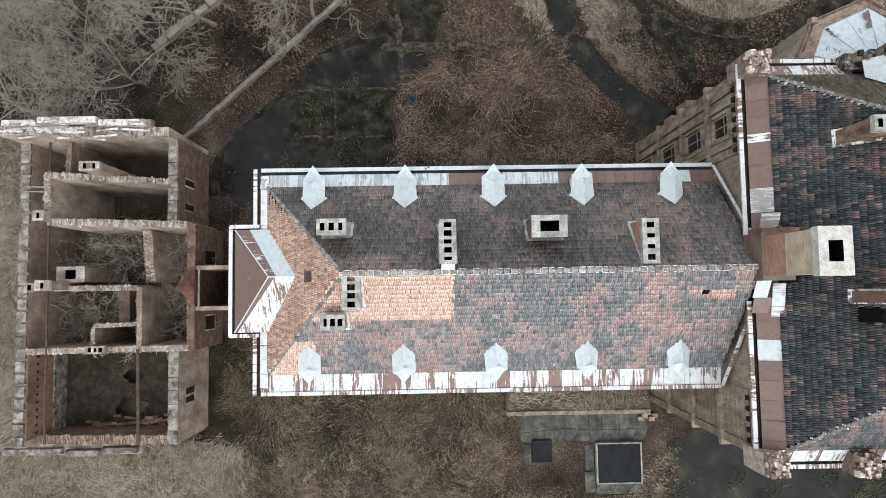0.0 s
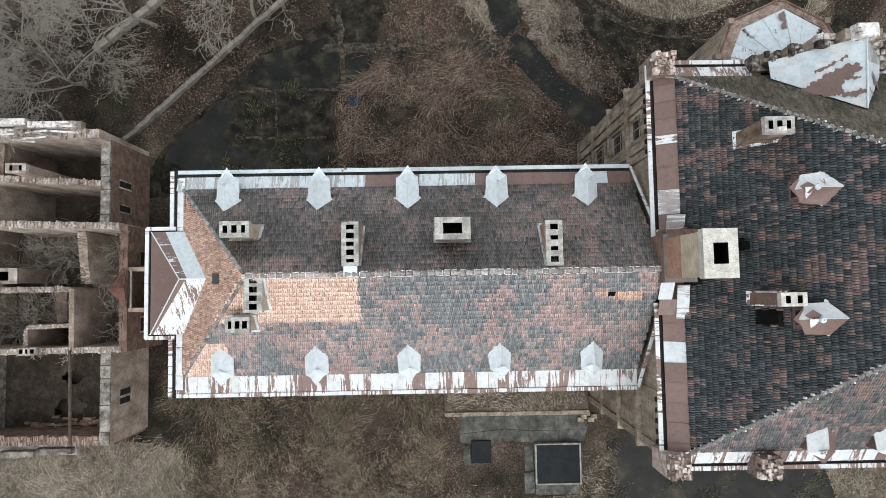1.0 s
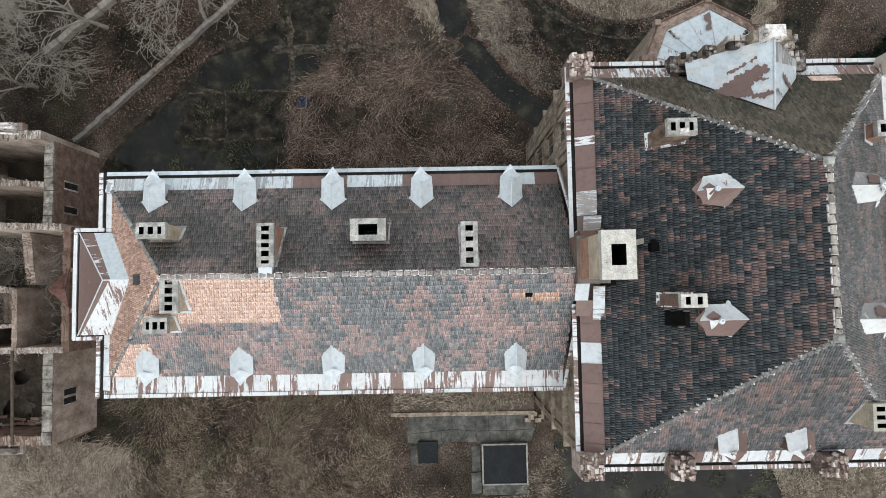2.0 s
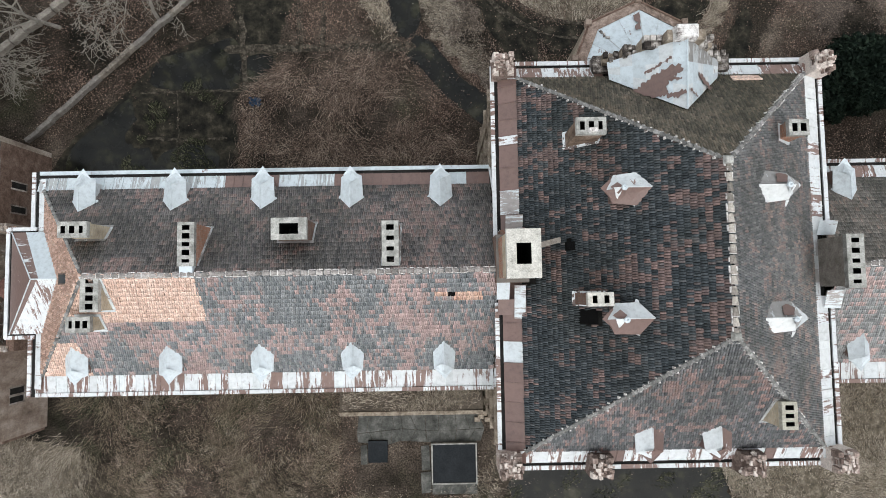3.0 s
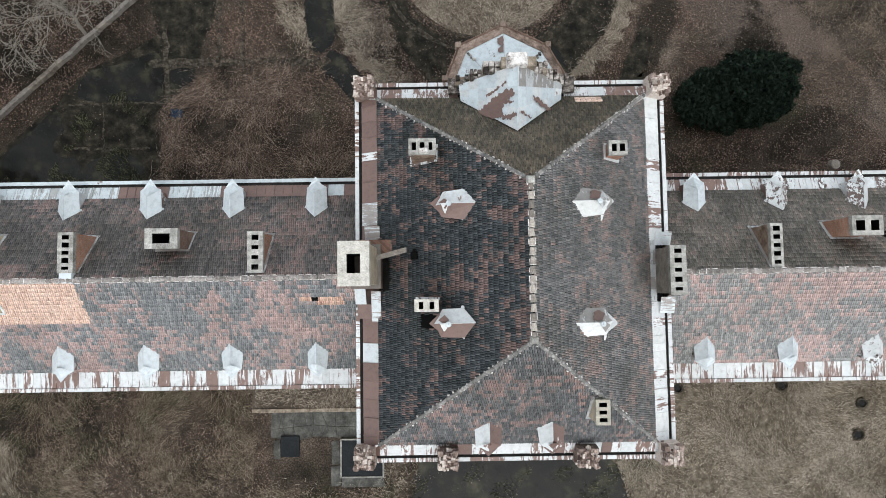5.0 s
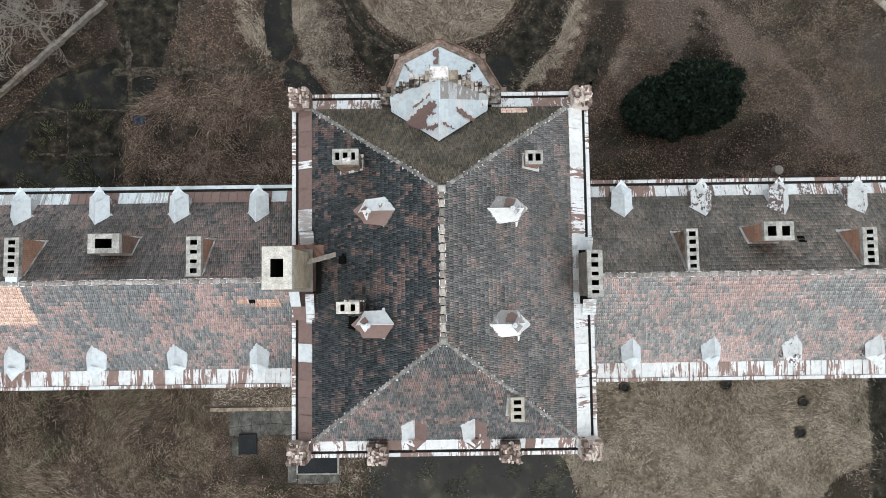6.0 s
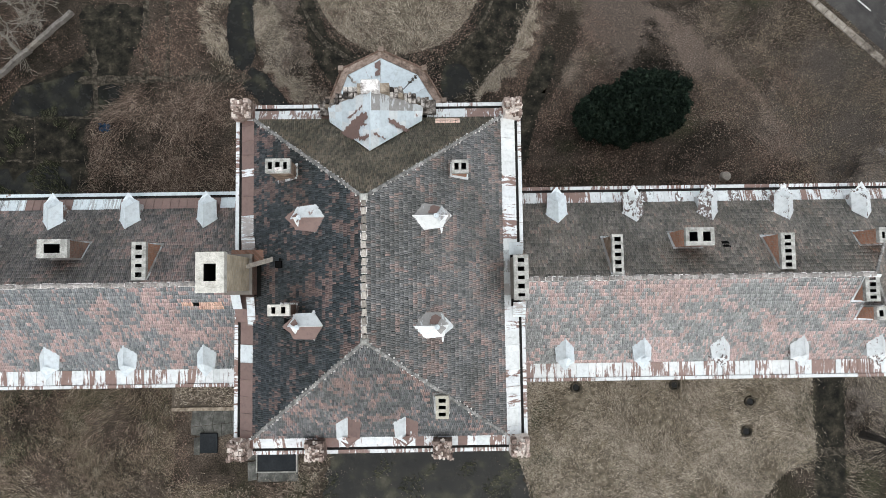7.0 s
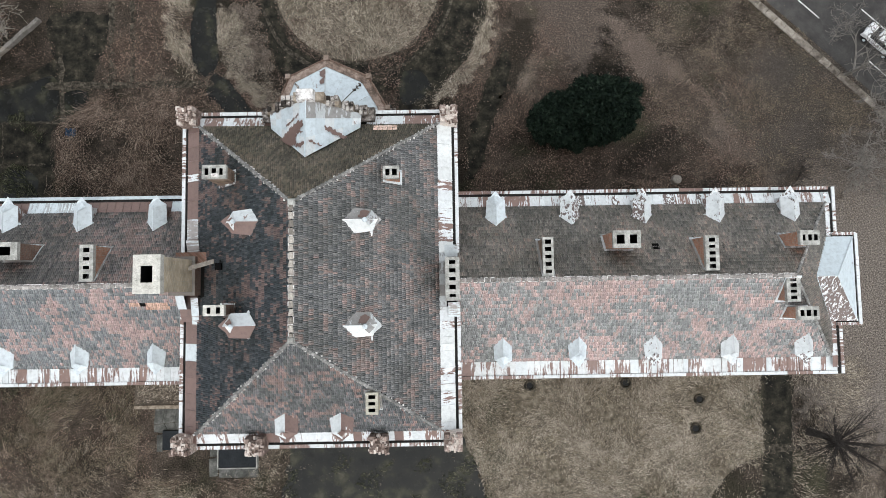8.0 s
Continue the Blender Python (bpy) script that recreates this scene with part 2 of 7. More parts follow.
RUIN_PALE = rough_mat("pale_ruin_coping", [(0.3, (0.13, 0.107, 0.092)), (0.48, (0.28, 0.242, 0.215)), (0.66, (0.5, 0.455, 0.42))], 0.9, 12.0, 0.04, stretch=(1.0, 1.0, 0.8), islands=0.25)
RUIN_PLASTER = rough_mat("stained_pinkish_plaster", [(0.28, (0.16, 0.125, 0.1)), (0.5, (0.37, 0.31, 0.262)), (0.72, (0.6, 0.535, 0.475))], 0.7, 10.0, 0.03, stretch=(1.0, 1.0, 0.6))
RUIN_RED = rough_mat("red_ruin_brick", [(0.25, (0.07, 0.045, 0.036)), (0.5, (0.17, 0.115, 0.09)), (0.75, (0.28, 0.21, 0.175))], 1.6, 9.0, 0.04)
IRON = rough_mat("rusty_iron", [(0.3, (0.05, 0.038, 0.03)), (0.7, (0.11, 0.085, 0.07))], 3.0, rough=0.7)
WOOD = rough_mat("weathered_wood", [(0.3, (0.16, 0.14, 0.12)), (0.7, (0.33, 0.3, 0.265))], 2.0)
CONCRETE = rough_mat("wet_concrete", [(0.3, (0.03, 0.031, 0.027)), (0.5, (0.078, 0.078, 0.071)), (0.68, (0.15, 0.148, 0.135))], 0.9, 8.0, 0.02, 0.6)
KERB = rough_mat("mossy_kerb_path", [(0.4, (0.02, 0.018, 0.014)), (0.5, (0.045, 0.039, 0.03)), (0.62, (0.105, 0.09, 0.071))], 2.4, 7.0, 0.05)
ASPHALT = rough_mat("old_asphalt", [(0.3, (0.04, 0.038, 0.037)), (0.7, (0.08, 0.076, 0.072))], 0.7, 12.0, 0.01)
MOSS = rough_mat("mossy_wet_ground", [(0.36, (0.006, 0.0056, 0.0048)), (0.48, (0.017, 0.0155, 0.0115)), (0.58, (0.034, 0.03, 0.021)), (0.7, (0.08, 0.069, 0.051))], 0.9, 6.0, 0.05, 0.7)
BARK = rough_mat("grey_bark", [(0.3, (0.19, 0.175, 0.15)), (0.7, (0.36, 0.335, 0.295))], 2.0, 14.0)
BARK_PALE = rough_mat("bleached_bark", [(0.3, (0.3, 0.275, 0.24)), (0.7, (0.52, 0.49, 0.44))], 2.0, 14.0)
BARK_DARK = rough_mat("dark_bark", [(0.3, (0.018, 0.015, 0.014)), (0.7, (0.045, 0.04, 0.036))], 2.0, 14.0)
BARK_MID = rough_mat("grey_brown_bark", [(0.3, (0.11, 0.1, 0.09)), (0.7, (0.25, 0.23, 0.21))], 2.0, 14.0)
DIRTY_KERB = rough_mat("dirty_kerb_stone", [(0.32, (0.07, 0.059, 0.049)), (0.5, (0.18, 0.157, 0.133)), (0.68, (0.31, 0.28, 0.243))], 1.1, 7.0, 0.03, islands=0.2)
BRAMBLE = rough_mat("dead_bramble", [(0.2, (0.07, 0.05, 0.04)), (0.6, (0.19, 0.14, 0.11)), (0.9, (0.46, 0.375, 0.3))], 0.5, 6.0, islands=0.9)
EARTH_DARK = rough_mat("damp_black_earth", [(0.3, (0.022, 0.017, 0.013)), (0.5, (0.042, 0.034, 0.027)), (0.7, (0.08, 0.066, 0.054))], 1.2, 9.0, 0.05)
EARTH = rough_mat("trodden_earth", [(0.25, (0.04, 0.034, 0.027)), (0.5, (0.085, 0.07, 0.056)), (0.75, (0.15, 0.125, 0.1))], 0.4, 6.0, 0.06)
STRAW = rough_mat("dead_grass", [(0.15, (0.1, 0.083, 0.063)), (0.5, (0.262, 0.218, 0.168)), (0.85, (0.54, 0.475, 0.39))], 0.6, 5.0, islands=1.0)
STRAW_DARK = rough_mat("dark_dead_grass", [(0.15, (0.045, 0.038, 0.026)), (0.5, (0.14, 0.113, 0.08)), (0.85, (0.31, 0.262, 0.19))], 0.35, 5.0, islands=0.9)
MOSS_BLADE = rough_mat("dark_mossy_growth", [(0.15, (0.014, 0.017, 0.009)), (0.5, (0.042, 0.046, 0.026)), (0.85, (0.12, 0.118, 0.075))], 0.5, 5.0, islands=0.9)
LEAF = rough_mat("fallen_leaves", [(0.1, (0.036, 0.024, 0.019)), (0.55, (0.115, 0.079, 0.062)), (0.95, (0.31, 0.232, 0.186))], 0.6, 6.0, islands=0.9)
LITTER = rough_mat("bleached_litter", [(0.1, (0.052, 0.042, 0.034)), (0.55, (0.118, 0.096, 0.079)), (0.95, (0.28, 0.235, 0.195))], 0.6, 6.0, islands=0.9)
YEW = rough_mat("dark_evergreen", [(0.2, (0.006, 0.011, 0.008)), (0.6, (0.013, 0.022, 0.015)), (0.9, (0.036, 0.052, 0.035))], 0.8, 6.0, islands=0.6)
BLACK_PVC = rough_mat("black_sheeting", [(0.3, (0.012, 0.014, 0.016)), (0.7, (0.022, 0.025, 0.028))], 0.8, 8.0, 0.01, 0.7)
CARPAINT = rough_mat("white_car_paint", [(0.3, (0.72, 0.73, 0.74)), (0.7, (0.8, 0.8, 0.8))], 1.0, 5.0, 0.0, 0.25)
# Tyre rubber, and the black that paints the shade in the manholes.
RUBBER_AND_SHAFT = rough_mat("black_rubber_and_shaft_shade", [(0.3, (0.015, 0.015, 0.015)), (0.7, (0.03, 0.03, 0.03))], 4.0)
WHITE_LINE = rough_mat("worn_road_paint", [(0.3, (0.35, 0.35, 0.34)), (0.6, (0.65, 0.65, 0.63))], 2.0)
BLUE = rough_mat("blue_tarpaulin", [(0.3, (0.012, 0.035, 0.075)), (0.7, (0.03, 0.075, 0.14))], 3.0)
# Near-black that stands in for the shade inside flues and roof openings.
HOLLOW_SHADE = rough_mat("hollow_shade_black", [(0.3, (0.002, 0.002, 0.002)), (0.7, (0.004, 0.004, 0.004))], 2.0)
# Straw tones lowered a quarter to carry the shade between the blades.
LAWN = rough_mat("matted_straw_shade_dark", [(0.3, (0.05, 0.042, 0.03)), (0.5, (0.12, 0.101, 0.076)), (0.7, (0.24, 0.207, 0.16))], 1.6, 4.0, 0.08)
RED_ROOF = rough_mat("dull_red_sheet", [(0.3, (0.07, 0.034, 0.029)), (0.7, (0.15, 0.085, 0.07))], 1.5)


GLASS = material("dark_window_glass", lambda nt: (ramp(nt, grain(nt, place(nt), 1.5), [(0.3, (0.012, 0.014, 0.016)), (0.7, (0.03, 0.034, 0.036))]), 0.08, None, 0))
WATER = material("still_dark_water", lambda nt: (ramp(nt, grain(nt, place(nt), 0.5, 5.0), [(0.35, (0.006, 0.0065, 0.006)), (0.53, (0.012, 0.012, 0.01)), (0.6, (0.024, 0.024, 0.015)), (0.7, (0.05, 0.046, 0.032))]),
                                                 ramp(nt, grain(nt, place(nt), 1.3, 5.0), [(0.45, 0.06), (0.65, 0.45)]), grain(nt, place(nt), 3.0, 2.0), 0.003))
WATER.node_tree.nodes["Principled BSDF"].inputs["Specular IOR Level"].default_value = 0.17


def ground_build(nt):
    p = place(nt)
    big = grain(nt, p, 0.055, 5.0, 0.6)
    mid = grain(nt, p, 0.35, 6.0, 0.7)
    v = calc(nt, "ADD", calc(nt, "MULTIPLY", big, 0.55), calc(nt, "MULTIPLY", mid, 0.45))
    col = ramp(nt, v, [(0.39, (0.009, 0.008, 0.006)), (0.47, (0.03, 0.0242, 0.0185)), (0.55, (0.066, 0.052, 0.041)), (0.63, (0.135, 0.11, 0.088))])
    green = ramp(nt, grain(nt, p, 0.16, 4.0), [(0.55, 0.0), (0.7, 0.5)])
    col = mix(nt, green, col, (0.052, 0.055, 0.03))
    # bare trodden soil and damp hollows, with frayed edges
    fray = grain(nt, p, 0.45, 6.0, 0.75)
    for x, y, rx, ry, turn, soil, most in ((58.4, 23.6, 2.3, 14.0, 43.0, (0.135, 0.106, 0.088), 0.85), (47.0, 31.5, 4.0, 5.5, 0.0, (0.1, 0.08, 0.067), 0.8), (80.5, 2.0, 14.5, 19.0, 0.0, (0.15, 0.129, 0.112), 0.9), (73.0, 22.0, 12.0, 9.0, 0.0, (0.075, 0.065, 0.057), 0.6),
                                           (61.6, -18.6, 3.6, 3.6, 0.0, (0.03, 0.026, 0.018), 0.9), (54.4, 17.6, 1.5, 4.6, -53.0, (0.022, 0.018, 0.014), 0.9), (40.4, 27.5, 2.2, 6.0, -22.0, (0.024, 0.02, 0.015), 0.9), (63.4, 14.2, 3.4, 2.0, 20.0, (0.024, 0.019, 0.015), 0.9), (58.5, 22.6, 2.4, 4.5, 39.0, (0.035, 0.028, 0.022), 0.6)):
        m = nd(nt, "ShaderNodeMapping", {0: p, 1: (x, y, 0.0), 2: (0.0, 0.0, math.radians(turn)), 3: (rx, ry, 1000.0)})
        m.vector_type = "TEXTURE"
        far = nd(nt, "ShaderNodeVectorMath", {0: m.outputs[0]}, operation="LENGTH").outputs["Value"]
        edge = calc(nt, "ADD", far, calc(nt, "MULTIPLY", calc(nt, "SUBTRACT", fray, 0.5), 1.7))
        col = mix(nt, ramp(nt, edge, [(0.72, most), (1.05, 0.0)]), col, soil)
    fleck = ramp(nt, grain(nt, p, 7.0, 5.0, 0.8), [(0.36, 0.22), (0.5, 0.88), (0.64, 2.2)])
    return mix(nt, 1.0, col, fleck, "MULTIPLY"), 0.95, grain(nt, p, 5.0, 6.0, 0.8), 0.12


GROUND = material("leafy_winter_ground", ground_build)


# ---- mesh helpers ----
class Shape:
    """Vertices and faces of one mesh."""

    def __init__(self):
        self.v, self.f = [], []

    def face(self, *pts):
        n = len(self.v)
        self.v += [tuple(p) for p in pts]
        self.f.append(tuple(range(n, n + len(pts))))
        return self

    def box(self, x0, x1, y0, y1, z0, z1, taper=0.0):
        n = len(self.v)
        t = taper
        self.v += [(x0, y0, z0), (x1, y0, z0), (x1, y1, z0), (x0, y1, z0),
                   (x0 + t, y0 + t, z1), (x1 - t, y0 + t, z1), (x1 - t, y1 - t, z1), (x0 + t, y1 - t, z1)]
        self.f += [tuple(n + i for i in q) for q in ((3, 2, 1, 0), (4, 5, 6, 7), (0, 1, 5, 4), (1, 2, 6, 5), (2, 3, 7, 6), (3, 0, 4, 7))]
        return self

    def slab(self, pts, thick):
        """A plate: the polygon pts and its copy thick metres below."""
        n, k = len(self.v), len(pts)
        self.v += [tuple(p) for p in pts] + [(p[0], p[1], p[2] - thick) for p in pts]
        self.f.append(tuple(range(n, n + k)))
        self.f.append(tuple(range(n + 2 * k - 1, n + k - 1, -1)))
        self.f += [(n + i, n + k + i, n + k + (i + 1) % k, n + (i + 1) % k) for i in range(k)]
        return self

    def tube(self, a, b, ra, rb=None, sides=6):
        a, b = Vector(a), Vector(b)
        rb = ra if rb is None else rb
        d = (b - a).normalized()
        u = d.orthogonal().normalized()
        w = d.cross(u)
        n = len(self.v)
        for p, r in ((a, ra), (b, rb)):
            self.v += [tuple(p + (u * math.cos(2 * math.pi * i / sides) + w * math.sin(2 * math.pi * i / sides)) * r) for i in range(sides)]
        self.f += [(n + i, n + (i + 1) % sides, n + sides + (i + 1) % sides, n + sides + i) for i in range(sides)]
        self.f += [tuple(n + i for i in reversed(range(sides))), tuple(n + sides + i for i in range(sides))]
        return self

    def mesh(self, name, mat):
        me = bpy.data.meshes.new(name)
        me.from_pydata(self.v, [], self.f)
        me.materials.append(mat)
        me.update()
        return me


def part(name, shape, mat, parent=None, label="", kind="", bevel=0.0):
    """Links a shape (or a mesh) as one object under its thing."""
    me = shape.mesh(name, mat) if isinstance(shape, Shape) else shape
    if bevel:
        bm = bmesh.new()
        bm.from_mesh(me)
        bmesh.ops.remove_doubles(bm, verts=bm.verts, dist=0.0005)
        bmesh.ops.bevel(bm, geom=bm.edges[:], offset=bevel, segments=1, affect="EDGES")
        bm.to_mesh(me)
        bm.free()
    ob = new(name, me)
    ob.parent = parent
    return tagged(ob, label=label, kind=kind)


def thing(name, label, category, group="", kind="", at=(0, 0, 0)):
    ob = new(name)
    ob.location = at
    ob.empty_display_size = 0.3
    return tagged(ob, label, category, group, kind)


def raw_mesh(name, verts, faces, mat):
    """A mesh from numpy arrays of vertices and equal-sided faces."""
    me = bpy.data.meshes.new(name)
    k = faces.shape[1]
    me.vertices.add(len(verts))
    me.vertices.foreach_set("co", np.ascontiguousarray(verts, dtype=np.float32).ravel())
    me.loops.add(faces.size)
    me.loops.foreach_set("vertex_index", np.ascontiguousarray(faces, dtype=np.int32).ravel())
    me.polygons.add(len(faces))
    me.polygons.foreach_set("loop_start", np.arange(0, faces.size, k, dtype=np.int32))
    me.polygons.foreach_set("loop_total", np.full(len(faces), k, dtype=np.int32))
    me.materials.append(mat)
    me.update(calc_edges=True)
    return me


rng = np.random.default_rng(7)

# ---- roof coverings ----
TW, TH = 0.13, 0.335
_n = 5


def tile_shape(u, h):
    """A tile's vertices: its lower edge raised on the course below, its upper edge, and the foot of its front."""
    u, h = np.array(u), np.array(h)
    return np.concatenate([np.stack([u, np.zeros(_n), h + 0.062], 1), np.stack([u, np.full(_n, TH + 0.03), h + 0.006], 1), np.stack([u, np.full(_n, 0.045), np.full(_n, -0.005)], 1)])


TILE_V = tile_shape([0.004, 0.026, 0.065, 0.104, 0.126], [-0.024, 0.01, 0.022, 0.01, -0.024])
TILE_FLAT = tile_shape([0.0025, 0.026, 0.065, 0.104, 0.1275], [-0.018, 0.008, 0.018, 0.008, -0.018])
TILE_F = np.array([[i, i + 1, i + _n + 1, i + _n] for i in range(_n - 1)] + [[2 * _n + i, 2 * _n + 1 + i, 1 + i, i] for i in range(_n - 1)])
TILE_MESH = {}


def inside(poly, u, v):
    ok = np.zeros(len(u), bool)
    j = len(poly) - 1
    for i in range(len(poly)):
        (ui, vi), (uj, vj) = poly[i], poly[j]
        if vi != vj:
            ok ^= ((vi > v) != (vj > v)) & (u < (uj - ui) * (v - vi) / (vj - vi) + ui)
        j = i
    return ok


def tile_groups(col, row, seed, shares, wide=6.0):
    """Which clay each tile is of: ragged groups of alike tiles, as wide as a few tiles and a course or two high."""
    r = np.random.default_rng(seed + 300)
    col, row = col - col.min(), row - row.min()

    def lattice(w, h):
        g = r.random((int(row.max() / h) + 3, int(col.max() / w) + 3))
        x, y = col / w, row / h
        i, j = x.astype(int), y.astype(int)
        fx, fy = x - i, y - j
        return (g[j, i] * (1 - fx) + g[j, i + 1] * fx) * (1 - fy) + (g[j + 1, i] * (1 - fx) + g[j + 1, i + 1] * fx) * fy
    runs = r.random((int(row.max()) + 1, int(col.max() / 3) + 3))
    v = 0.45 * lattice(32.0, 9.0) + 0.9 * lattice(wide, wide / 2.7) + 0.55 * runs[row, (col + row * 2 % 3) // 3] + 0.32 * r.random(len(col))
    rank = np.argsort(np.argsort(v)) / max(1, len(v))
    return np.searchsorted(np.cumsum(shares)[:-1], rank)


def tiles(parent, origin, along, up, poly, mat, gaps=(), singles=None, seed=0):
    """Lays interlocking tiles on the slope through origin: along the eaves and up the slope. poly is in metres along and up;
    gaps are boxes (u0, u1, v0, v1) left open; the tiles inside singles are objects of their own, the rest one joined field."""
    r = np.random.default_rng(seed)
    o, a, b = Vector(origin), Vector(along).normalized(), Vector(up).normalized()
    n = a.cross(b).normalized()
    us, vs = [p[0] for p in poly], [p[1] for p in poly]
    cols, rows = np.arange(math.floor(min(us) / TW), math.ceil(max(us) / TW)), np.arange(math.floor(min(vs) / TH), math.ceil(max(vs) / TH))
    cu, cv = np.meshgrid(cols * TW, rows * TH)
    cu = cu + (np.round(cv / TH) % 2) * TW / 2
    cu, cv = cu.ravel(), cv.ravel()
    keep = inside(poly, cu + TW / 2, cv + TH * 0.45)
    for g in gaps:
        keep &= ~((cu + TW / 2 > g[0]) & (cu + TW / 2 < g[1]) & (cv + TH / 2 > g[2]) & (cv + TH / 2 < g[3]))
    cu, cv = cu[keep], cv[keep]
    form = TILE_FLAT if seed > 10 else TILE_V
    clays = mat if isinstance(mat, list) else [(1.0, mat)]
    clay = tile_groups(np.floor(cu / TW + 0.01).astype(int), np.round(cv / TH).astype(int), seed, [c[0] for c in clays], 9.0 if seed > 10 else 6.0)
    cu = cu + r.normal(0, 0.003, len(cu))
    cv = cv + r.normal(0, 0.012, len(cv))
    lift, spin = np.abs(r.normal(0, 0.005, len(cu))), r.normal(0, 0.014, len(cu))
    rot = np.array([[a.x, b.x, n.x], [a.y, b.y, n.y], [a.z, b.z, n.z]])
    pick = np.zeros(len(cu), bool)
    if singles:
        pick = (cu > singles[0]) & (cu < singles[1]) & (cv > singles[2]) & (cv < singles[3])
    for _, m in clays:
        if m.name not in TILE_MESH:
            TILE_MESH[m.name] = raw_mesh("tile", form, TILE_F, m)
    for i in np.nonzero(pick)[0]:
        ob = new("tile", TILE_MESH[clays[clay[i]][1].name])
        ob.parent = parent
        c = o + a * float(cu[i]) + b * float(cv[i]) + n * float(lift[i])
        m = Matrix(((a.x, b.x, n.x, c.x), (a.y, b.y, n.y, c.y), (a.z, b.z, n.z, c.z), (0, 0, 0, 1)))
        ob.matrix_basis = m @ Matrix.Rotation(float(spin[i]), 4, "Z")
    cu, cv, lift, spin, clay = cu[~pick], cv[~pick], lift[~pick], spin[~pick], clay[~pick]
    k = len(cu)
    loc = np.repeat(form[None], k, 0)
    c, s = np.cos(spin)[:, None], np.sin(spin)[:, None]
    x, y = loc[:, :, 0] * c - loc[:, :, 1] * s, loc[:, :, 0] * s + loc[:, :, 1] * c
    loc = np.stack([x + cu[:, None], y + cv[:, None], loc[:, :, 2] + lift[:, None]], 2).reshape(-1, 3)
    verts = loc @ rot.T + np.array(o)
    faces = (TILE_F[None] + (np.arange(k) * len(form))[:, None, None]).reshape(-1, 4)
    me = raw_mesh("tile_field", verts, faces, clays[0][1])
    for _, m in clays[1:]:
        me.materials.append(m)
    me.polygons.foreach_set("material_index", np.repeat(clay, len(TILE_F)).astype(np.int32))
    return part("tile_field", me, None, parent, kind="stuff")


def ridge_line(parent, a, b, mat, step=0.42, wide=0.15, name="ridge_tile"):
    """A row of half-round ridge tiles, each lapping over the one before."""
    a, b = Vector(a), Vector(b)
    d = (b - a).normalized()
    side = d.cross(Vector((0, 0, 1))).normalized()
    upw = side.cross(d).normalized()
    s = Shape()
    for i in range(6):
        t0 = math.pi * i / 5
        s.v.append((0, wide * 1.26 * math.cos(t0), wide * 0.9 * math.sin(t0) + 0.045))
    for i in range(6):
        t0 = math.pi * i / 5
        s.v.append((step * 0.84, wide * 0.86 * math.cos(t0), wide * 0.6 * math.sin(t0)))
    for i in range(6):
        t0 = math.pi * i / 5
        s.v.append((0, wide * 0.85 * math.cos(t0), wide * 0.6 * math.sin(t0)))
    s.f += [(i, i + 6, i + 7, i + 1) for i in range(5)] + [(i + 1, i + 13, i + 12, i) for i in range(5)]
    key = ("ridge", mat.name, step, wide)
    if key not in TILE_MESH:
        TILE_MESH[key] = s.mesh(name, mat)
    k = int((b - a).length / step)
    for i in range(k):
        c = a + d * (i * step) + upw * random.uniform(0.0, 0.02)
        ob = new(name, TILE_MESH[key])
        ob.parent = parent
        m = Matrix(((d.x, side.x, upw.x, c.x), (d.y, side.y, upw.y, c.y), (d.z, side.z, upw.z, c.z), (0, 0, 0, 1)))
        ob.matrix_basis = m @ Matrix.Rotation(random.gauss(0, 0.03), 4, "Z")


PANEL = {}


def panels(parent, a, b, up, mat, step=0.66, name="metal_panel"):
    """Sheet-metal panels with a raised seam, side by side from a to b, each running by the vector up. mat may be a list
    of (weight, material): each panel then takes one of them, and the panels differ in width."""
    a, b, up = Vector(a), Vector(b), Vector(up)
    d, u = (b - a).normalized(), up.normalized()
    n = d.cross(u).normalized()
    if n.z < 0:
        n = -n
    k = max(1, round((b - a).length / step))
    wide = [random.choice((0.6, 0.8, 1.0, 1.2, 1.4)) if isinstance(mat, list) else 1.0 for i in range(k)]
    at, total, length = 0.0, (b - a).length / sum(wide), up.length
    for w in wide:
        w *= total
        m = random.choices([q[1] for q in mat], [q[0] for q in mat])[0] if isinstance(mat, list) else mat
        key = (m.name, round(w, 4), round(length, 4))
        if key not in PANEL:
            s = Shape()
            s.v += [(0.012, 0, 0), (w, 0, 0), (w, length, 0), (0.012, length, 0), (0.0, -0.01, 0.04), (0.025, -0.01, 0.04), (0.025, length, 0.04), (0.0, length, 0.04),
                    (0, -0.01, -0.03), (w, -0.01, -0.03), (0.025, 0, 0), (0.025, length, 0), (0, 0, 0), (0, length, 0)]
            s.f += [(0, 1, 2, 3), (4, 5, 6, 7), (5, 10, 11, 6), (12, 4, 7, 13), (8, 9, 1, 0)]
            PANEL[key] = s.mesh(name, m)
        c = a + d * at
        at += w
        ob = new(name, PANEL[key])
        ob.parent = parent
        ob.matrix_basis = Matrix(((d.x, u.x, n.x, c.x), (d.y, u.y, n.y, c.y), (d.z, u.z, n.z, c.z), (0, 0, 0, 1))) @ pose(0, 0, random.uniform(0, 0.012), random.gauss(0, 0.6), 0, 0)


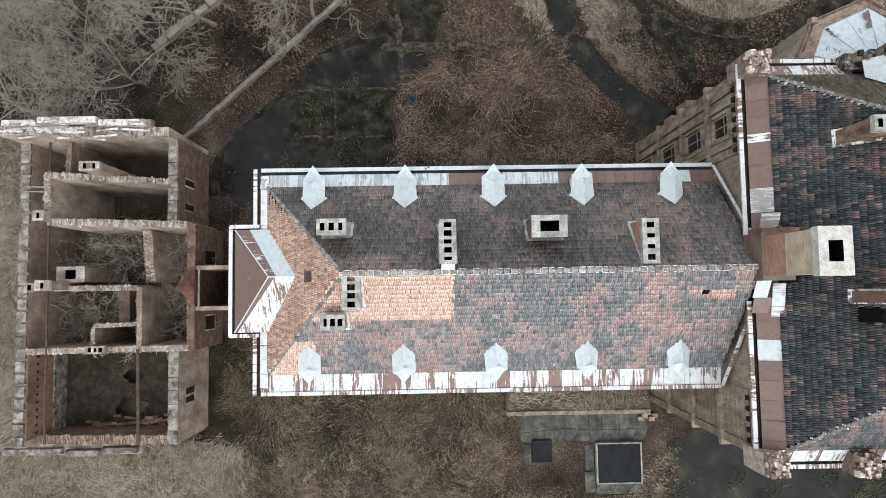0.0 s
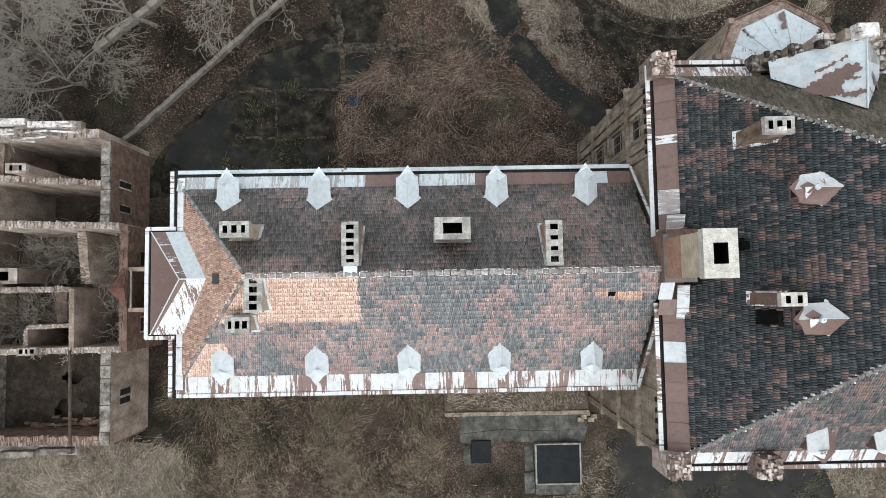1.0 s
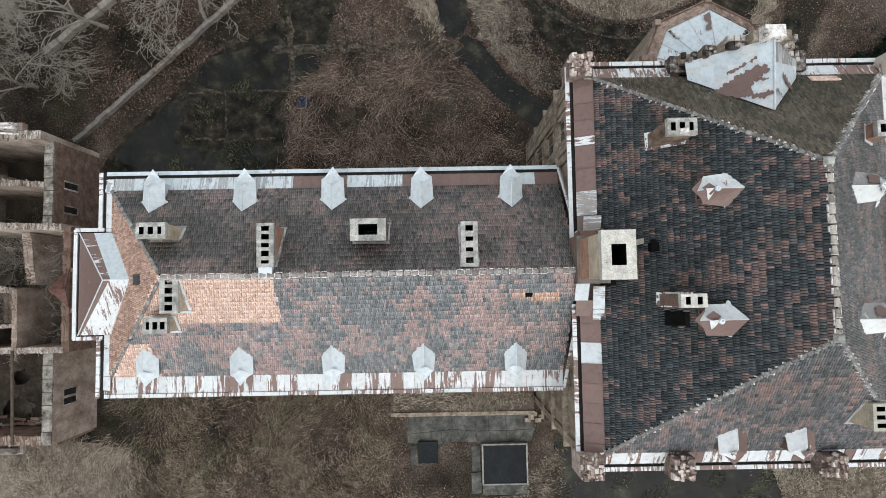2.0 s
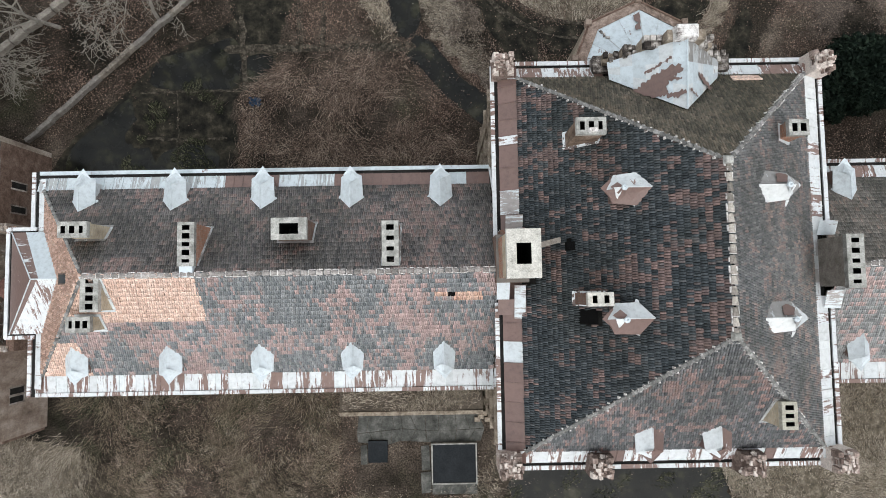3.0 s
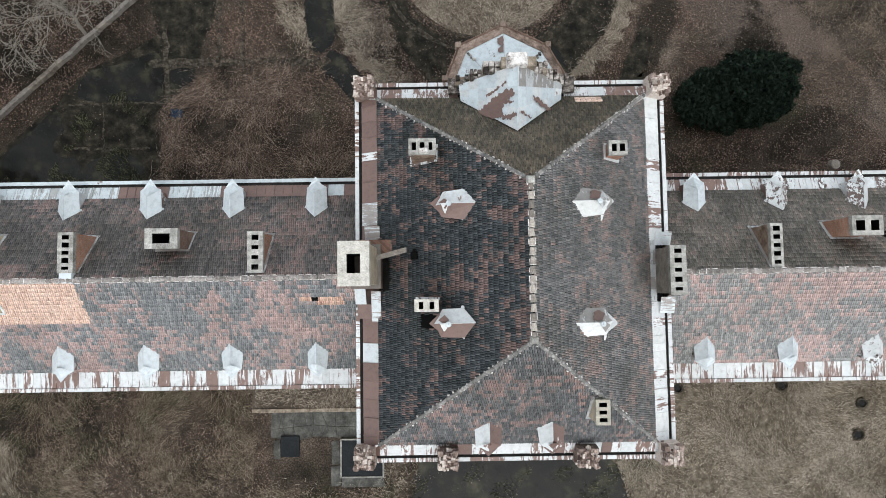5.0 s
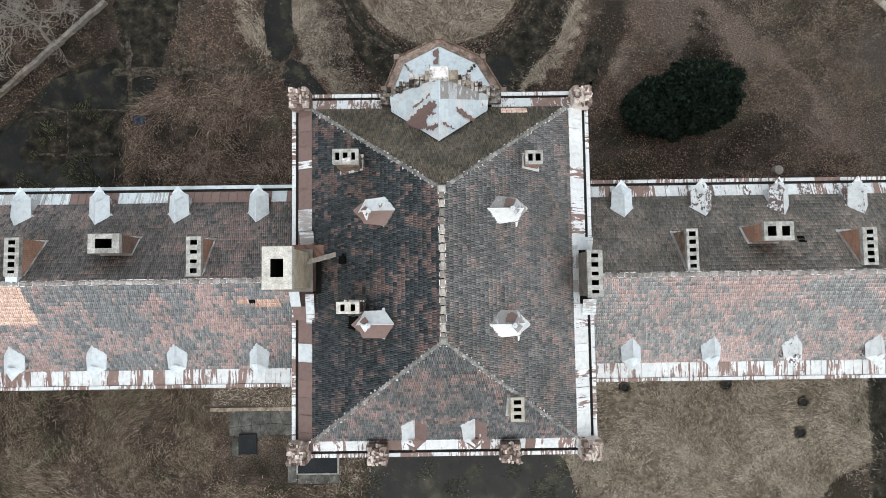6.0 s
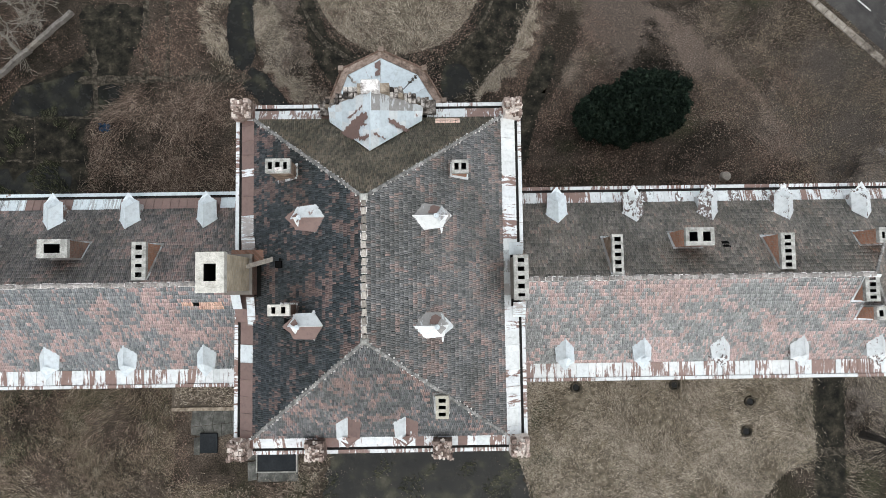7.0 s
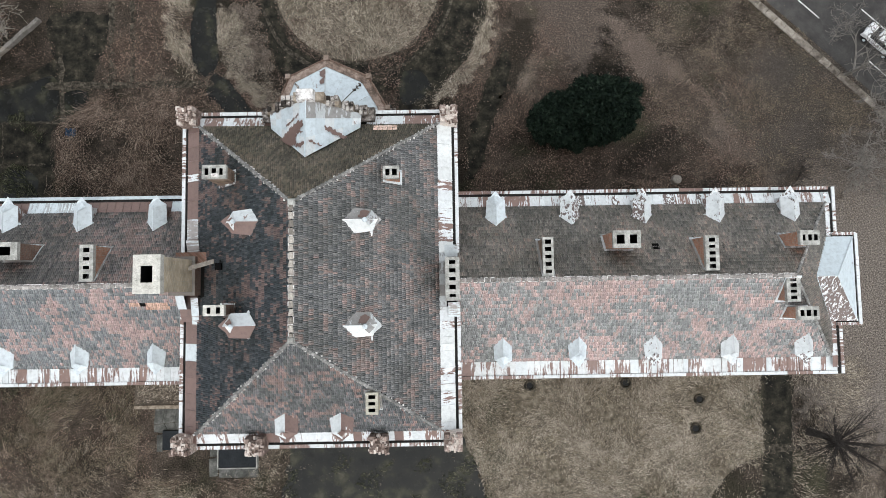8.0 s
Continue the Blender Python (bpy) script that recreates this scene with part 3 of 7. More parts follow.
def ragged(parent, pts, mat, name="bare_patch", amp=0.06, label="", lift=0.012, step=0.13):
    """A thin torn piece of sheet or flaked coat lying on a plane: the outline runs through pts with frayed edges."""
    pts = [Vector(p) for p in pts]
    n = (pts[1] - pts[0]).cross(pts[2] - pts[0]).normalized()
    if n.z < 0:
        n = -n
    ring_ = []
    for p, q in zip(pts, pts[1:] + pts[:1]):
        k = max(1, int((q - p).length / step))
        side = n.cross(q - p).normalized()
        ring_ += [p.lerp(q, i / k) + side * random.uniform(-amp, amp) * (i > 0) + n * lift for i in range(k)]
    sh = Shape().slab([tuple(p) for p in ring_], 0.006)
    return part(name, sh, mat, parent, label)


def apron(parent, x0, x1, y0, y1, z_at, mat, wide=0.17):
    """Lead strips round a stack where it leaves the roof, lying on the slope."""
    o = wide
    for q in ([(x0 - o, y0 - o), (x1 + o, y0 - o), (x1 + o, y0), (x0 - o, y0)], [(x0 - o, y1), (x1 + o, y1), (x1 + o, y1 + o), (x0 - o, y1 + o)],
              [(x0 - o, y0), (x0, y0), (x0, y1), (x0 - o, y1)], [(x1, y0), (x1 + o, y0), (x1 + o, y1), (x1, y1)]):
        part("flashing", Shape().slab([(x + random.uniform(-0.03, 0.03), y + random.uniform(-0.03, 0.03), z_at(x, y) + 0.125) for x, y in q], 0.04), mat, parent)


def joint_mortar(parent, a, b, step, mat, wide):
    """Pale mortar squeezed out at the joints of a ridge."""
    a, b = Vector(a), Vector(b)
    d = (b - a).normalized()
    across = Vector((-d.y, d.x, 0)).normalized()
    s = Shape()

    def bar(c, e, f, h):
        s.slab([tuple(c + e + f + h), tuple(c - e + f + h), tuple(c - e - f + h), tuple(c + e - f + h)], 0.09)
    for i in range(int((b - a).length / step)):
        c = a + d * (i * step + random.gauss(0, 0.02))
        if random.random() < 0.8:
            bar(c, d * random.uniform(0.015, 0.03), across * wide * random.uniform(0.7, 1.15), Vector((0, 0, random.uniform(0.09, 0.12))))
        for g in (-1, 1):
            if random.random() < 0.8:
                bar(c + d * step * random.uniform(0.35, 0.65) + across * g * wide * random.uniform(1.0, 1.2), d * step * random.uniform(0.2, 0.5), across * random.uniform(0.012, 0.03), Vector((0, 0, 0.03)))
    part("mortar", s, mat, parent, kind="stuff")


def eaves(parent, a, b, out, z, mat, under):
    """A box gutter from a to b with a painted coping outside it; out is the unit way outwards in the plan."""
    a, b, out = Vector(a), Vector(b), Vector(out)
    d = (b - a).normalized()
    up = Vector((0, 0, 1))

    def strip(p0, p1, o0, o1, z0, z1):
        s = Shape()
        q = [p0 + out * o0, p1 + out * o0, p1 + out * o1, p0 + out * o1]
        lo, hi = [tuple(p + up * z0) for p in q], [tuple(p + up * z1) for p in q]
        s.v += lo + hi
        s.f += [(3, 2, 1, 0), (4, 5, 6, 7), (0, 1, 5, 4), (1, 2, 6, 5), (2, 3, 7, 6), (3, 0, 4, 7)]
        return s
    # The gutter is one flat near-black strip.
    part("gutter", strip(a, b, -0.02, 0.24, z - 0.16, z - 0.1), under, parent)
    k = max(1, round((b - a).length / 1.9))
    w = (b - a).length / k
    for i in range(k):
        p = a + d * (w * i + 0.006)
        q = a + d * (w * (i + 1) - 0.006)
        part("coping", strip(p, q, 0.2, 0.44, z - 0.12, z + random.uniform(-0.008, 0.012)), mat, parent)


def chimney(parent, x0, x1, y0, y1, base, top, flues, brick, cap=None, lip=0.07, hole=(0.3, 0.42), z_cap=0.32, name="chimney", label=""):
    """A brick stack with an overhanging cap, open flues in a row along its longer side."""
    cap = cap or CAP
    body = Shape().box(x0 + lip, x1 - lip, y0 + lip, y1 - lip, base, top - z_cap)
    neck = Shape().box(x0 + lip * 0.4, x1 - lip * 0.4, y0 + lip * 0.4, y1 - lip * 0.4, top - z_cap - 0.14, top - z_cap + 0.002)
    body.f, neck.f = body.f[2:], neck.f[2:]
    ch = part(name, body, brick, parent, label)
    part("neck_course", neck, brick, ch)
    s = Shape()
    longer_y = (y1 - y0) > (x1 - x0)
    ln, sh = ((y1 - y0), (x1 - x0)) if longer_y else ((x1 - x0), (y1 - y0))
    pitch = (ln - 0.14) / flues
    hl, hs = min(hole[0], pitch * 0.62), min(hole[1], sh * 0.56)
    cuts = [0.0]
    for i in range(flues):
        m = 0.07 + pitch * (i + 0.5)
        k = hl * random.uniform(0.62, 1.12) / 2
        cuts += [m - k, m + k]
    cuts.append(ln)
    rows = [0.0, (sh - hs) / 2, (sh + hs) / 2, sh]

    def pt(l, w, z):
        return (x0 + w, y0 + l, z) if longer_y else (x0 + l, y0 + w, z)

    def quad(*p):
        s.face(*(p if not longer_y else tuple(reversed(p))))
    zb = top - z_cap
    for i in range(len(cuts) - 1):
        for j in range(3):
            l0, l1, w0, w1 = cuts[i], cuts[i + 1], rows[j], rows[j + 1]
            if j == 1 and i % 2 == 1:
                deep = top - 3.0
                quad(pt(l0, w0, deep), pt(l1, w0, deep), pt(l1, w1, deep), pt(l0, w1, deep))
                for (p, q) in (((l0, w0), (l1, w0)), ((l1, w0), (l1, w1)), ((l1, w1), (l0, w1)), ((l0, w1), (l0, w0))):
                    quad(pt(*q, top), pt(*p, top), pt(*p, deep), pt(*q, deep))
            else:
                quad(pt(l0, w0, top), pt(l1, w0, top), pt(l1, w1, top), pt(l0, w1, top))
    for (p, q) in (((0, 0), (ln, 0)), ((ln, 0), (ln, sh)), ((ln, sh), (0, sh)), ((0, sh), (0, 0))):
        quad(pt(*p, zb), pt(*q, zb), pt(*q, top), pt(*p, top))
    # Flue linings get the near-black colour, so their inner shade is painted.
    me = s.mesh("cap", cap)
    me.materials.append(HOLLOW_SHADE)
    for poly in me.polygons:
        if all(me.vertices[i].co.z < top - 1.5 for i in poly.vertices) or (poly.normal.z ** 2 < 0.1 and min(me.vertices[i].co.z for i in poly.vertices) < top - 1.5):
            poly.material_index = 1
    part("cap", me, cap, ch, "pale concrete cap with open flues")
    return ch


def dormer(parent, m, length=2.4, half=0.66, rise=0.62, mat=None, brown=None, wall=1.5, face=0.45, turn=False):
    """A small metal-clad roof dormer. Its own axes: the tip of its roof at the origin, its front along +y, z up."""
    mat = mat or ZINC
    d = new("dormer")
    d.parent = parent
    d.matrix_basis = m
    tagged(d, label="small dormer clad in pale flaking sheet metal")
    L, h, r = length, half, rise
    ridge_end = L * random.uniform(0.6, 0.7)
    jit = lambda k=0.05: random.uniform(-k, k)
    e = [(jit(), 0, 0), (h * 1.1 + jit(), L * 0.27 + jit(), -r), (h + jit(0.07), L * 0.84 + jit(0.07), -r), (jit(0.08), L + jit(0.06), -r * 0.75), (-h + jit(0.07), L * 0.84 + jit(0.07), -r), (-h * 1.1 + jit(), L * 0.27 + jit(), -r)]
    top = (0, ridge_end, 0.03)
    lower = 0.05
    left, right, front = Shape(), Shape(), Shape()
    right.slab([e[0], e[1], e[2], top], lower)
    left.slab([e[0], top, e[4], e[5]], lower)
    front.slab([top, e[2], e[3]], lower)
    other = Shape().slab([top, e[3], e[4]], lower)
    part("roof_sheet", right, brown if turn and brown else mat, d)
    part("roof_sheet", left, mat if turn else brown or mat, d)
    for g in (-1, 1):
        for i in range(4):
            yy = L * (0.3 + 0.13 * i) + jit(0.06)
            k = 0.05 + random.random() * 0.1
            if mat is not SHEET_FLAKED or random.random() < 0.3:
                continue
            part("paint_curl", Shape().slab([(g * h * 0.98, yy, -r), (g * (h * 0.98 + k), yy + 0.05, -r - 0.05), (g * (h * 0.98 + k * 0.7), yy + 0.13, -r - 0.02), (g * h * 0.98, yy + 0.16, -r)][::g], 0.012), mat, d)
    part("hip_sheet", front, brown if turn and brown else mat, d)
    part("hip_sheet", other, mat if turn else brown or mat, d)
    part("ridge_roll", Shape().tube((0, 0.03, 0.0), top, 0.03, sides=6), mat, d)
    for g in (-1, 1):
        part("flap", Shape().slab([(g * h * 1.02, L * 0.2, -r - 0.04), (g * (h * 1.32 + jit()), L * 0.24 + jit(), -r - 0.1), (g * (h * 1.2 + jit()), L * 0.34, -r - 0.12), (g * h * 1.0, L * 0.36, -r - 0.06)][::g], 0.02), mat, d)
    fx = jit(0.2)
    part("bent_sheet", Shape().slab([(fx - 0.3, L * 0.74 + jit(), 0.04 - r * 0.3), (fx + jit(), L * 0.66, 0.16), (fx + 0.3, L * 0.76 + jit(), 0.06 - r * 0.35), (fx + jit(0.1), L * 0.92, 0.06 - r * 0.6)], 0.015), brown or mat, d, "bent loose sheet at the front")
    part("front_hood", Shape().slab([(-h * 0.72, L * 0.88, -r * 0.86), (h * 0.72, L * 0.88, -r * 0.86), (jit(0.06), L * 1.13 + jit(), -r * 0.7)], 0.03), brown or mat, d)
    b = Shape()
    w = h * 0.84
    y0, y1 = 0.1, L * face + L * 0.36
    b.box(-w, w, y0, y1, -r - wall, -r - 0.04)
    part("dormer_body", b, brown or SHEET, d)
    part("window_opening", Shape().box(-w * 0.6, w * 0.6, y1 - 0.05, y1 + 0.02, -r - 0.85, -r - 0.16), GLASS, d)
    part("frame", Shape().box(-w * 0.66, -w * 0.6, y1 - 0.04, y1 + 0.04, -r - 0.9, -r - 0.1).box(w * 0.6, w * 0.66, y1 - 0.04, y1 + 0.04, -r - 0.9, -r - 0.1)
         .box(-w * 0.66, w * 0.66, y1 - 0.04, y1 + 0.04, -r - 0.16, -r - 0.1), WOOD, d)
    return d


def finial(parent, x, y, z, r=0.12):
    s = Shape()
    s.tube((x, y, z - 0.3), (x, y, z + 0.05), 0.05, 0.04, 8)
    s.tube((x, y, z + 0.05), (x, y, z + 0.14), r, r * 0.8, 12)
    s.tube((x, y, z + 0.14), (x, y, z + 0.3), 0.04, 0.01, 8)
    part("finial", s, ZINC, parent)


# ---- the ground ----
s = Shape()
s.v += [(-1500, -1500, 0), (1500, -1500, 0), (1500, 1500, 0), (-1500, 1500, 0)]
s.f.append((0, 1, 2, 3))
part("ground", s, GROUND)
tagged(bpy.data.objects["ground"], "brown winter ground with leaves, mud and moss", "ground", kind="structure")


WET = []


def patch(name, pts, z, mat, label, category, wobble=0.25, seed=0, kind="structure"):
    """A flat patch of ground with an uneven, rounded outline."""
    if mat in (WATER, MOSS, CONCRETE, ASPHALT):
        WET.append((pts, 0.06 if mat is MOSS else 0.015))
    r = random.Random(seed)
    z += seed * 0.0002
    k = len(pts)
    out = []
    for i in range(k):
        p0, p1, p2, p3 = (Vector(pts[(i + j) % k]) for j in (-1, 0, 1, 2))
        steps = max(3, int((p2 - p1).length / 0.4))
        for j in range(steps):
            t = j / steps
            if wobble > 0.02:
                q = 0.5 * (2 * p1 + (p2 - p0) * t + (2 * p0 - 5 * p1 + 4 * p2 - p3) * t * t + (3 * p1 - p0 - 3 * p2 + p3) * t ** 3)
            else:
                q = p1.lerp(p2, t)
            w = wobble * (noise.noise((q.x * 0.9 + seed, q.y * 0.9, 0)) + 0.6 * noise.noise((q.x * 3, q.y * 3, seed)))
            out.append((q.x + w + r.uniform(-1, 1) * wobble * 0.15, q.y + w * 0.7, z))
    bm = bmesh.new()
    f = bm.faces.new([bm.verts.new(p) for p in out])
    bmesh.ops.triangulate(bm, faces=[f])
    if sum(q.normal.z for q in bm.faces) < 0:
        bmesh.ops.reverse_faces(bm, faces=bm.faces)
    me = bpy.data.meshes.new(name)
    bm.to_mesh(me)
    bm.free()
    me.materials.append(mat)
    return tagged(part(name, me, mat), label, category, kind=kind)


def strip(name, a, b, wide, z, mat, label, category="path", wobble=0.2, seed=0):
    a, b = Vector(a), Vector(b)
    s = (b - a).normalized().orthogonal() * wide / 2
    k = max(1, int((b - a).length / 2.5))
    side = [a.lerp(b, i / k) for i in range(k + 1)]
    return patch(name, [tuple(p - s) for p in side] + [tuple(p + s) for p in reversed(side)], z, mat, label, category, wobble, seed)

# ---- ground patches ----
patch("moss_flat", [(-23.5, 12), (-22.7, 16.4), (-20.4, 18.8), (-16.8, 22), (-14.2, 24.9), (-10.1, 26.7), (-5.2, 29.5), (-3.2, 26.5), (-4.2, 23.2), (-7.2, 21.0), (-7.3, 17.3), (-8.8, 12)], 0.008, MOSS, "dark mossy waterlogged yard", "ground", 0.5, 3)
patch("water", [(-15, 22.2), (-14.2, 24.6), (-10.5, 25.6), (-7.3, 26.4), (-7.2, 22.1), (-11, 21.8)], 0.014, WATER, "still dark flood water with debris", "water", 0.15, 5)
patch("water", [(-22, 12), (-22.4, 16), (-19.6, 18.8), (-17.2, 20.9), (-16.4, 19), (-17.6, 17), (-15, 16), (-14.6, 12)], 0.014, WATER, "still dark flood water with debris", "water", 0.5, 6)
patch("water", [(-14.4, 12), (-14.2, 15.5), (-11.5, 16.6), (-9, 15.8), (-8.8, 12)], 0.014, WATER, "still dark flood water with debris", "water", 0.5, 7)
patch("water", [(-6.6, 24.6), (-3.9, 24.8), (-4.6, 23.3), (-6.6, 22.4)], 0.014, WATER, "still dark flood water with debris", "water", 0.2, 8)
patch("water", [(-3.5, 27), (-1.9, 30), (-2.2, 33), (-8, 33), (-7, 28)], 0.014, MOSS, "dark wet moss", "ground", 0.4, 9)
patch("water", [(7.6, 35), (9.2, 35), (9.6, 31), (9.6, 27.4), (8.4, 26.2), (7.1, 27.4), (6.7, 31)], 0.014, WATER, "dark water in a ditch", "water", 0.2, 10)
patch("water", [(9.2, 26.5), (10.8, 25.9), (13.1, 23), (15.6, 20.9), (19.5, 18.6), (18.5, 16.7), (15, 18.4), (12.2, 20.6), (9.9, 23.2), (8.5, 24.6)], 0.014, WATER, "dark water in a ditch", "water", 0.25, 11)
patch("water", [(40.6, 28), (39.6, 28.6), (37.7, 25), (36.6, 22), (35.7, 18), (36, 15), (37.2, 16.4), (38.6, 21.5), (40, 25)], 0.014, MOSS, "dark mossy ditch", "ground", 0.7, 12)
patch("mud_flat", [(13.8, 36), (15.4, 36), (15.6, 32.8), (17.4, 29.6), (20.5, 27.4), (20.6, 22), (19.4, 21.6), (18.2, 24), (16.2, 26.6), (15.2, 29.5)], 0.008, MOSS, "dark mossy rut of a drive", "ground", 0.5, 13)
patch("mud_flat", [(29, 27.4), (32.2, 30), (33.4, 33), (33.6, 37), (38.3, 37), (38, 32), (36, 28), (33.5, 25.4), (31.5, 22), (28.5, 20.6)], 0.008, MOSS, "dark mossy rut of a drive", "ground", 0.5, 14)
patch("water", [(29, 26.4), (31.3, 26.2), (31.5, 23.8), (29, 23.2)], 0.014, WATER, "puddle in the drive", "water", 0.4, 15)
patch("water", [(18, -10), (34.5, -10), (36.4, -15), (37.2, -19), (35.5, -24), (17.6, -24), (17.2, -13)], 0.012, WATER, "wide dark puddle below the south front", "water", 0.6, 16)
yard = thing("concrete_yard", "cracked wet concrete slabs beside the wing", "pavement", kind="structure")
ry = random.Random(12)
xs, ys = (3.8, 5.9, 7.7, 9.9, 12.2, 14.6), (-7.75, -9.3, -10.4)
knot = {(i, j): (xs[i] + ry.uniform(-0.3, 0.3), ys[j] + ry.uniform(-0.22, 0.22) * (j > 0), ry.uniform(0.04, 0.08)) for i in range(6) for j in range(3)}
for i in range(5):
    for j in range(2):
        q = [Vector(knot[k]) for k in ((i, j + 1), (i + 1, j + 1), (i + 1, j), (i, j))]
        # slabs broken in two along a crooked crack
        if ry.random() < 0.6:
            f, g = ry.uniform(0.3, 0.7), ry.uniform(0.3, 0.7)
            a, b = q[0].lerp(q[1], f), q[3].lerp(q[2], g)
            pieces = [[q[0], a, b, q[3]], [a, q[1], q[2], b]]
        else:
            pieces = [q]
        for pc in pieces:
            c = sum(pc, Vector()) / len(pc)
            part("slab", Shape().slab([tuple(p + (c - p).normalized() * 0.025) for p in pc], 0.12), CONCRETE, yard)
for x0, x1, y0, y1 in ((9.2, 10.1, -14.8, -12.9), (9.25, 10.05, -12.8, -10.6), (10.2, 14.2, -14.9, -14.0), (3.9, 4.5, -12.2, -10.5)):
    part("slab", Shape().slab([(x0 + ry.uniform(0, 0.12), y0, 0.05), (x1, y0 + ry.uniform(0, 0.12), 0.06), (x1 - ry.uniform(0, 0.12), y1, 0.05), (x0, y1 - ry.uniform(0, 0.12), 0.04)], 0.12), CONCRETE, yard)
patch("lawn", [(34.4, -3), (65.0, -3), (65.0, -7.6), (64.9, -13.0), (62.4, -14.6), (60, -16.8), (58.4, -19.5), (57.5, -24), (38, -24), (37, -15.6), (34.6, -11)], 0.005, LAWN, "pale matted winter lawn", "lawn", 0.35, 61)
patch("rough_meadow", [(-48, 14), (-37, 14), (-36.6, -9.3), (-30, -9.6), (-24, -9.8), (-20.6, -11), (-22, -14), (-26, -24), (-48, -24)], 0.005, LAWN, "pale dead meadow round the ruin", "meadow", 0.5, 62)
strip("track_edge", (59.4, 27.7), (63.6, 23.0), 0.12, 0.03, KERB, "thin stone edging of an old track", wobble=0.05, seed=48)
strip("track_edge", (59.7, 19.8), (61.2, 18.0), 0.1, 0.03, KERB, "thin stone edging of an old track", wobble=0.05, seed=49)
strip("cross_strip", (64.9, -13.0), (68.0, -12.8), 0.7, 0.03, KERB, "pale strip across the wet path", wobble=0.2, seed=50)
ring_lawn = [(24.3 + 8.7 * math.cos(2 * math.pi * i / 40), 36.4 + 8.7 * math.sin(2 * math.pi * i / 40)) for i in range(40)]
patch("lawn", ring_lawn, 0.009, LAWN, "pale matted circular lawn", "lawn", 0.1, 64)
patch("wet_path", [(65.3, -4), (68.3, -4), (68, -13.2), (67.6, -24), (64.6, -24), (65, -13.2)], 0.014, MOSS, "dark wet path beside the lawn", "path", 0.25, 19)
for n, (a, b, w) in enumerate([((-6.7, 28.5), (-6.4, 21.3), 0.5), ((-15.6, 21.55), (-6.2, 21.6), 0.28), ((-8, 25.5), (9, 25.5), 0.9), ((-1.6, 35), (-1.4, 25.4), 0.8),
                               ((-15.3, 17.2), (-8.5, 17.1), 0.28), ((-12.6, 21.4), (-12.4, 12.5), 0.2), ((0.6, 35), (0.8, 26), 0.5)]):
    strip("garden_path", a, b, w * 0.8, 0.018 + 0.004 * n, KERB, "narrow mossy garden kerb in the wet ground", seed=30 + n)


def ring(name, c, r0, r1, z, mat, label, seed, wob=0.2):
    pts = []
    for i in range(96):
        t = 2 * math.pi * i / 96
        w = wob * noise.noise((math.cos(t) * 2, math.sin(t) * 2, seed))
        pts.append((c[0] + (r1 + w) * math.cos(t), c[1] + (r1 + w) * math.sin(t)))
    s = Shape()
    k = len(pts)
    for i, p in enumerate(pts):
        t = 2 * math.pi * i / k
        w = wob * noise.noise((math.cos(t) * 3, math.sin(t) * 3, seed + 9))
        s.v += [(p[0], p[1], z), (c[0] + max(0, r0 + w) * math.cos(t), c[1] + max(0, r0 + w) * math.sin(t), z)]
    s.f += [(2 * i, 2 * ((i + 1) % k), 2 * ((i + 1) % k) + 1, 2 * i + 1) for i in range(k)]
    return tagged(part(name, s, mat), label, "path", kind="structure")


BED = (24.3, 36.4)
ring("garden_path", BED, 8.75, 9.05, 0.024, KERB, "narrow kerb round the circular lawn", 3)
ring("garden_path", BED, 10.15, 10.5, 0.028, KERB, "mossy gravel ring round the circular lawn", 5, 0.35)
ring("mud_flat", BED, 9.05, 12.2, 0.006, MOSS, "dark wet ring round the circular lawn", 7)
ring("garden_path", BED, 1.75, 2.25, 0.024, KERB, "round kerb of an old flower bed", 8, 0.1)
ring("mud_flat", BED, 0.01, 1.75, 0.02, DARK, "dark hollow of the flower bed", 9, 0.05)

# the road with its kerb beyond the park
RD = Vector((14.1, -13.3)).normalized()
RN = Vector((-RD.y, RD.x))
K0 = Vector((66.2, 33.4))


def along_road(u, v):
    p = K0 + RD * u + RN * v
    return (p.x, p.y)


patch("road", [along_road(-60, 1.3), along_road(60, 1.3), along_road(60, 30), along_road(-60, 30)], 0.012, ASPHALT, "grey asphalt road with worn markings", "road", 0.0, 40)
for i in range(34):
    u = -22 + i * 1.25
    s = Shape()
    q = [along_road(u, 0), along_road(u + 1.2, 0), along_road(u + 1.2, 0.75), along_road(u, 0.75)]
    s.slab([(x, y, 0.14) for x, y in q], 0.2)
    tagged(part("kerb_stone", s, DIRTY_KERB, bevel=0.02), "pale kerb stone beside the road", "kerb", "kerb stones along the road")
for u0, u1, v in ((-9, 6.3, 3.6), (13.2, 15.6, 3.6), (-9, 4, 7.4), (-9, 4, 7.75), (9, 14, 7.4)):
    s = Shape()
    s.slab([(x, y, 0.034) for x, y in (along_road(u0, v), along_road(u1, v), along_road(u1, v + 0.14), along_road(u0, v + 0.14))], 0.004)
    tagged(part("road_marking", s, WHITE_LINE), "worn white line on the asphalt", "marking", kind="structure")

# ---- the main block ----
X0, X1, Y0, Y1 = 14.95, 33.45, -6.55, 16.0
CX = 24.19
main = thing("main_building", "main block of the derelict manor, stained plaster, hipped tile roof", "building", at=(CX, 4.7, 0))
MI = Matrix.Translation((-CX, -4.7, 0))


def settle(root, inverse):
    """Puts the parts, built in world places, under the thing's base point."""
    for o in root.children:
        o.matrix_parent_inverse = inverse


s = Shape()
s.box(X0, X1, Y0, Y1, 0, 19.0)
part("wall", s, PLASTER, main)
s = Shape()
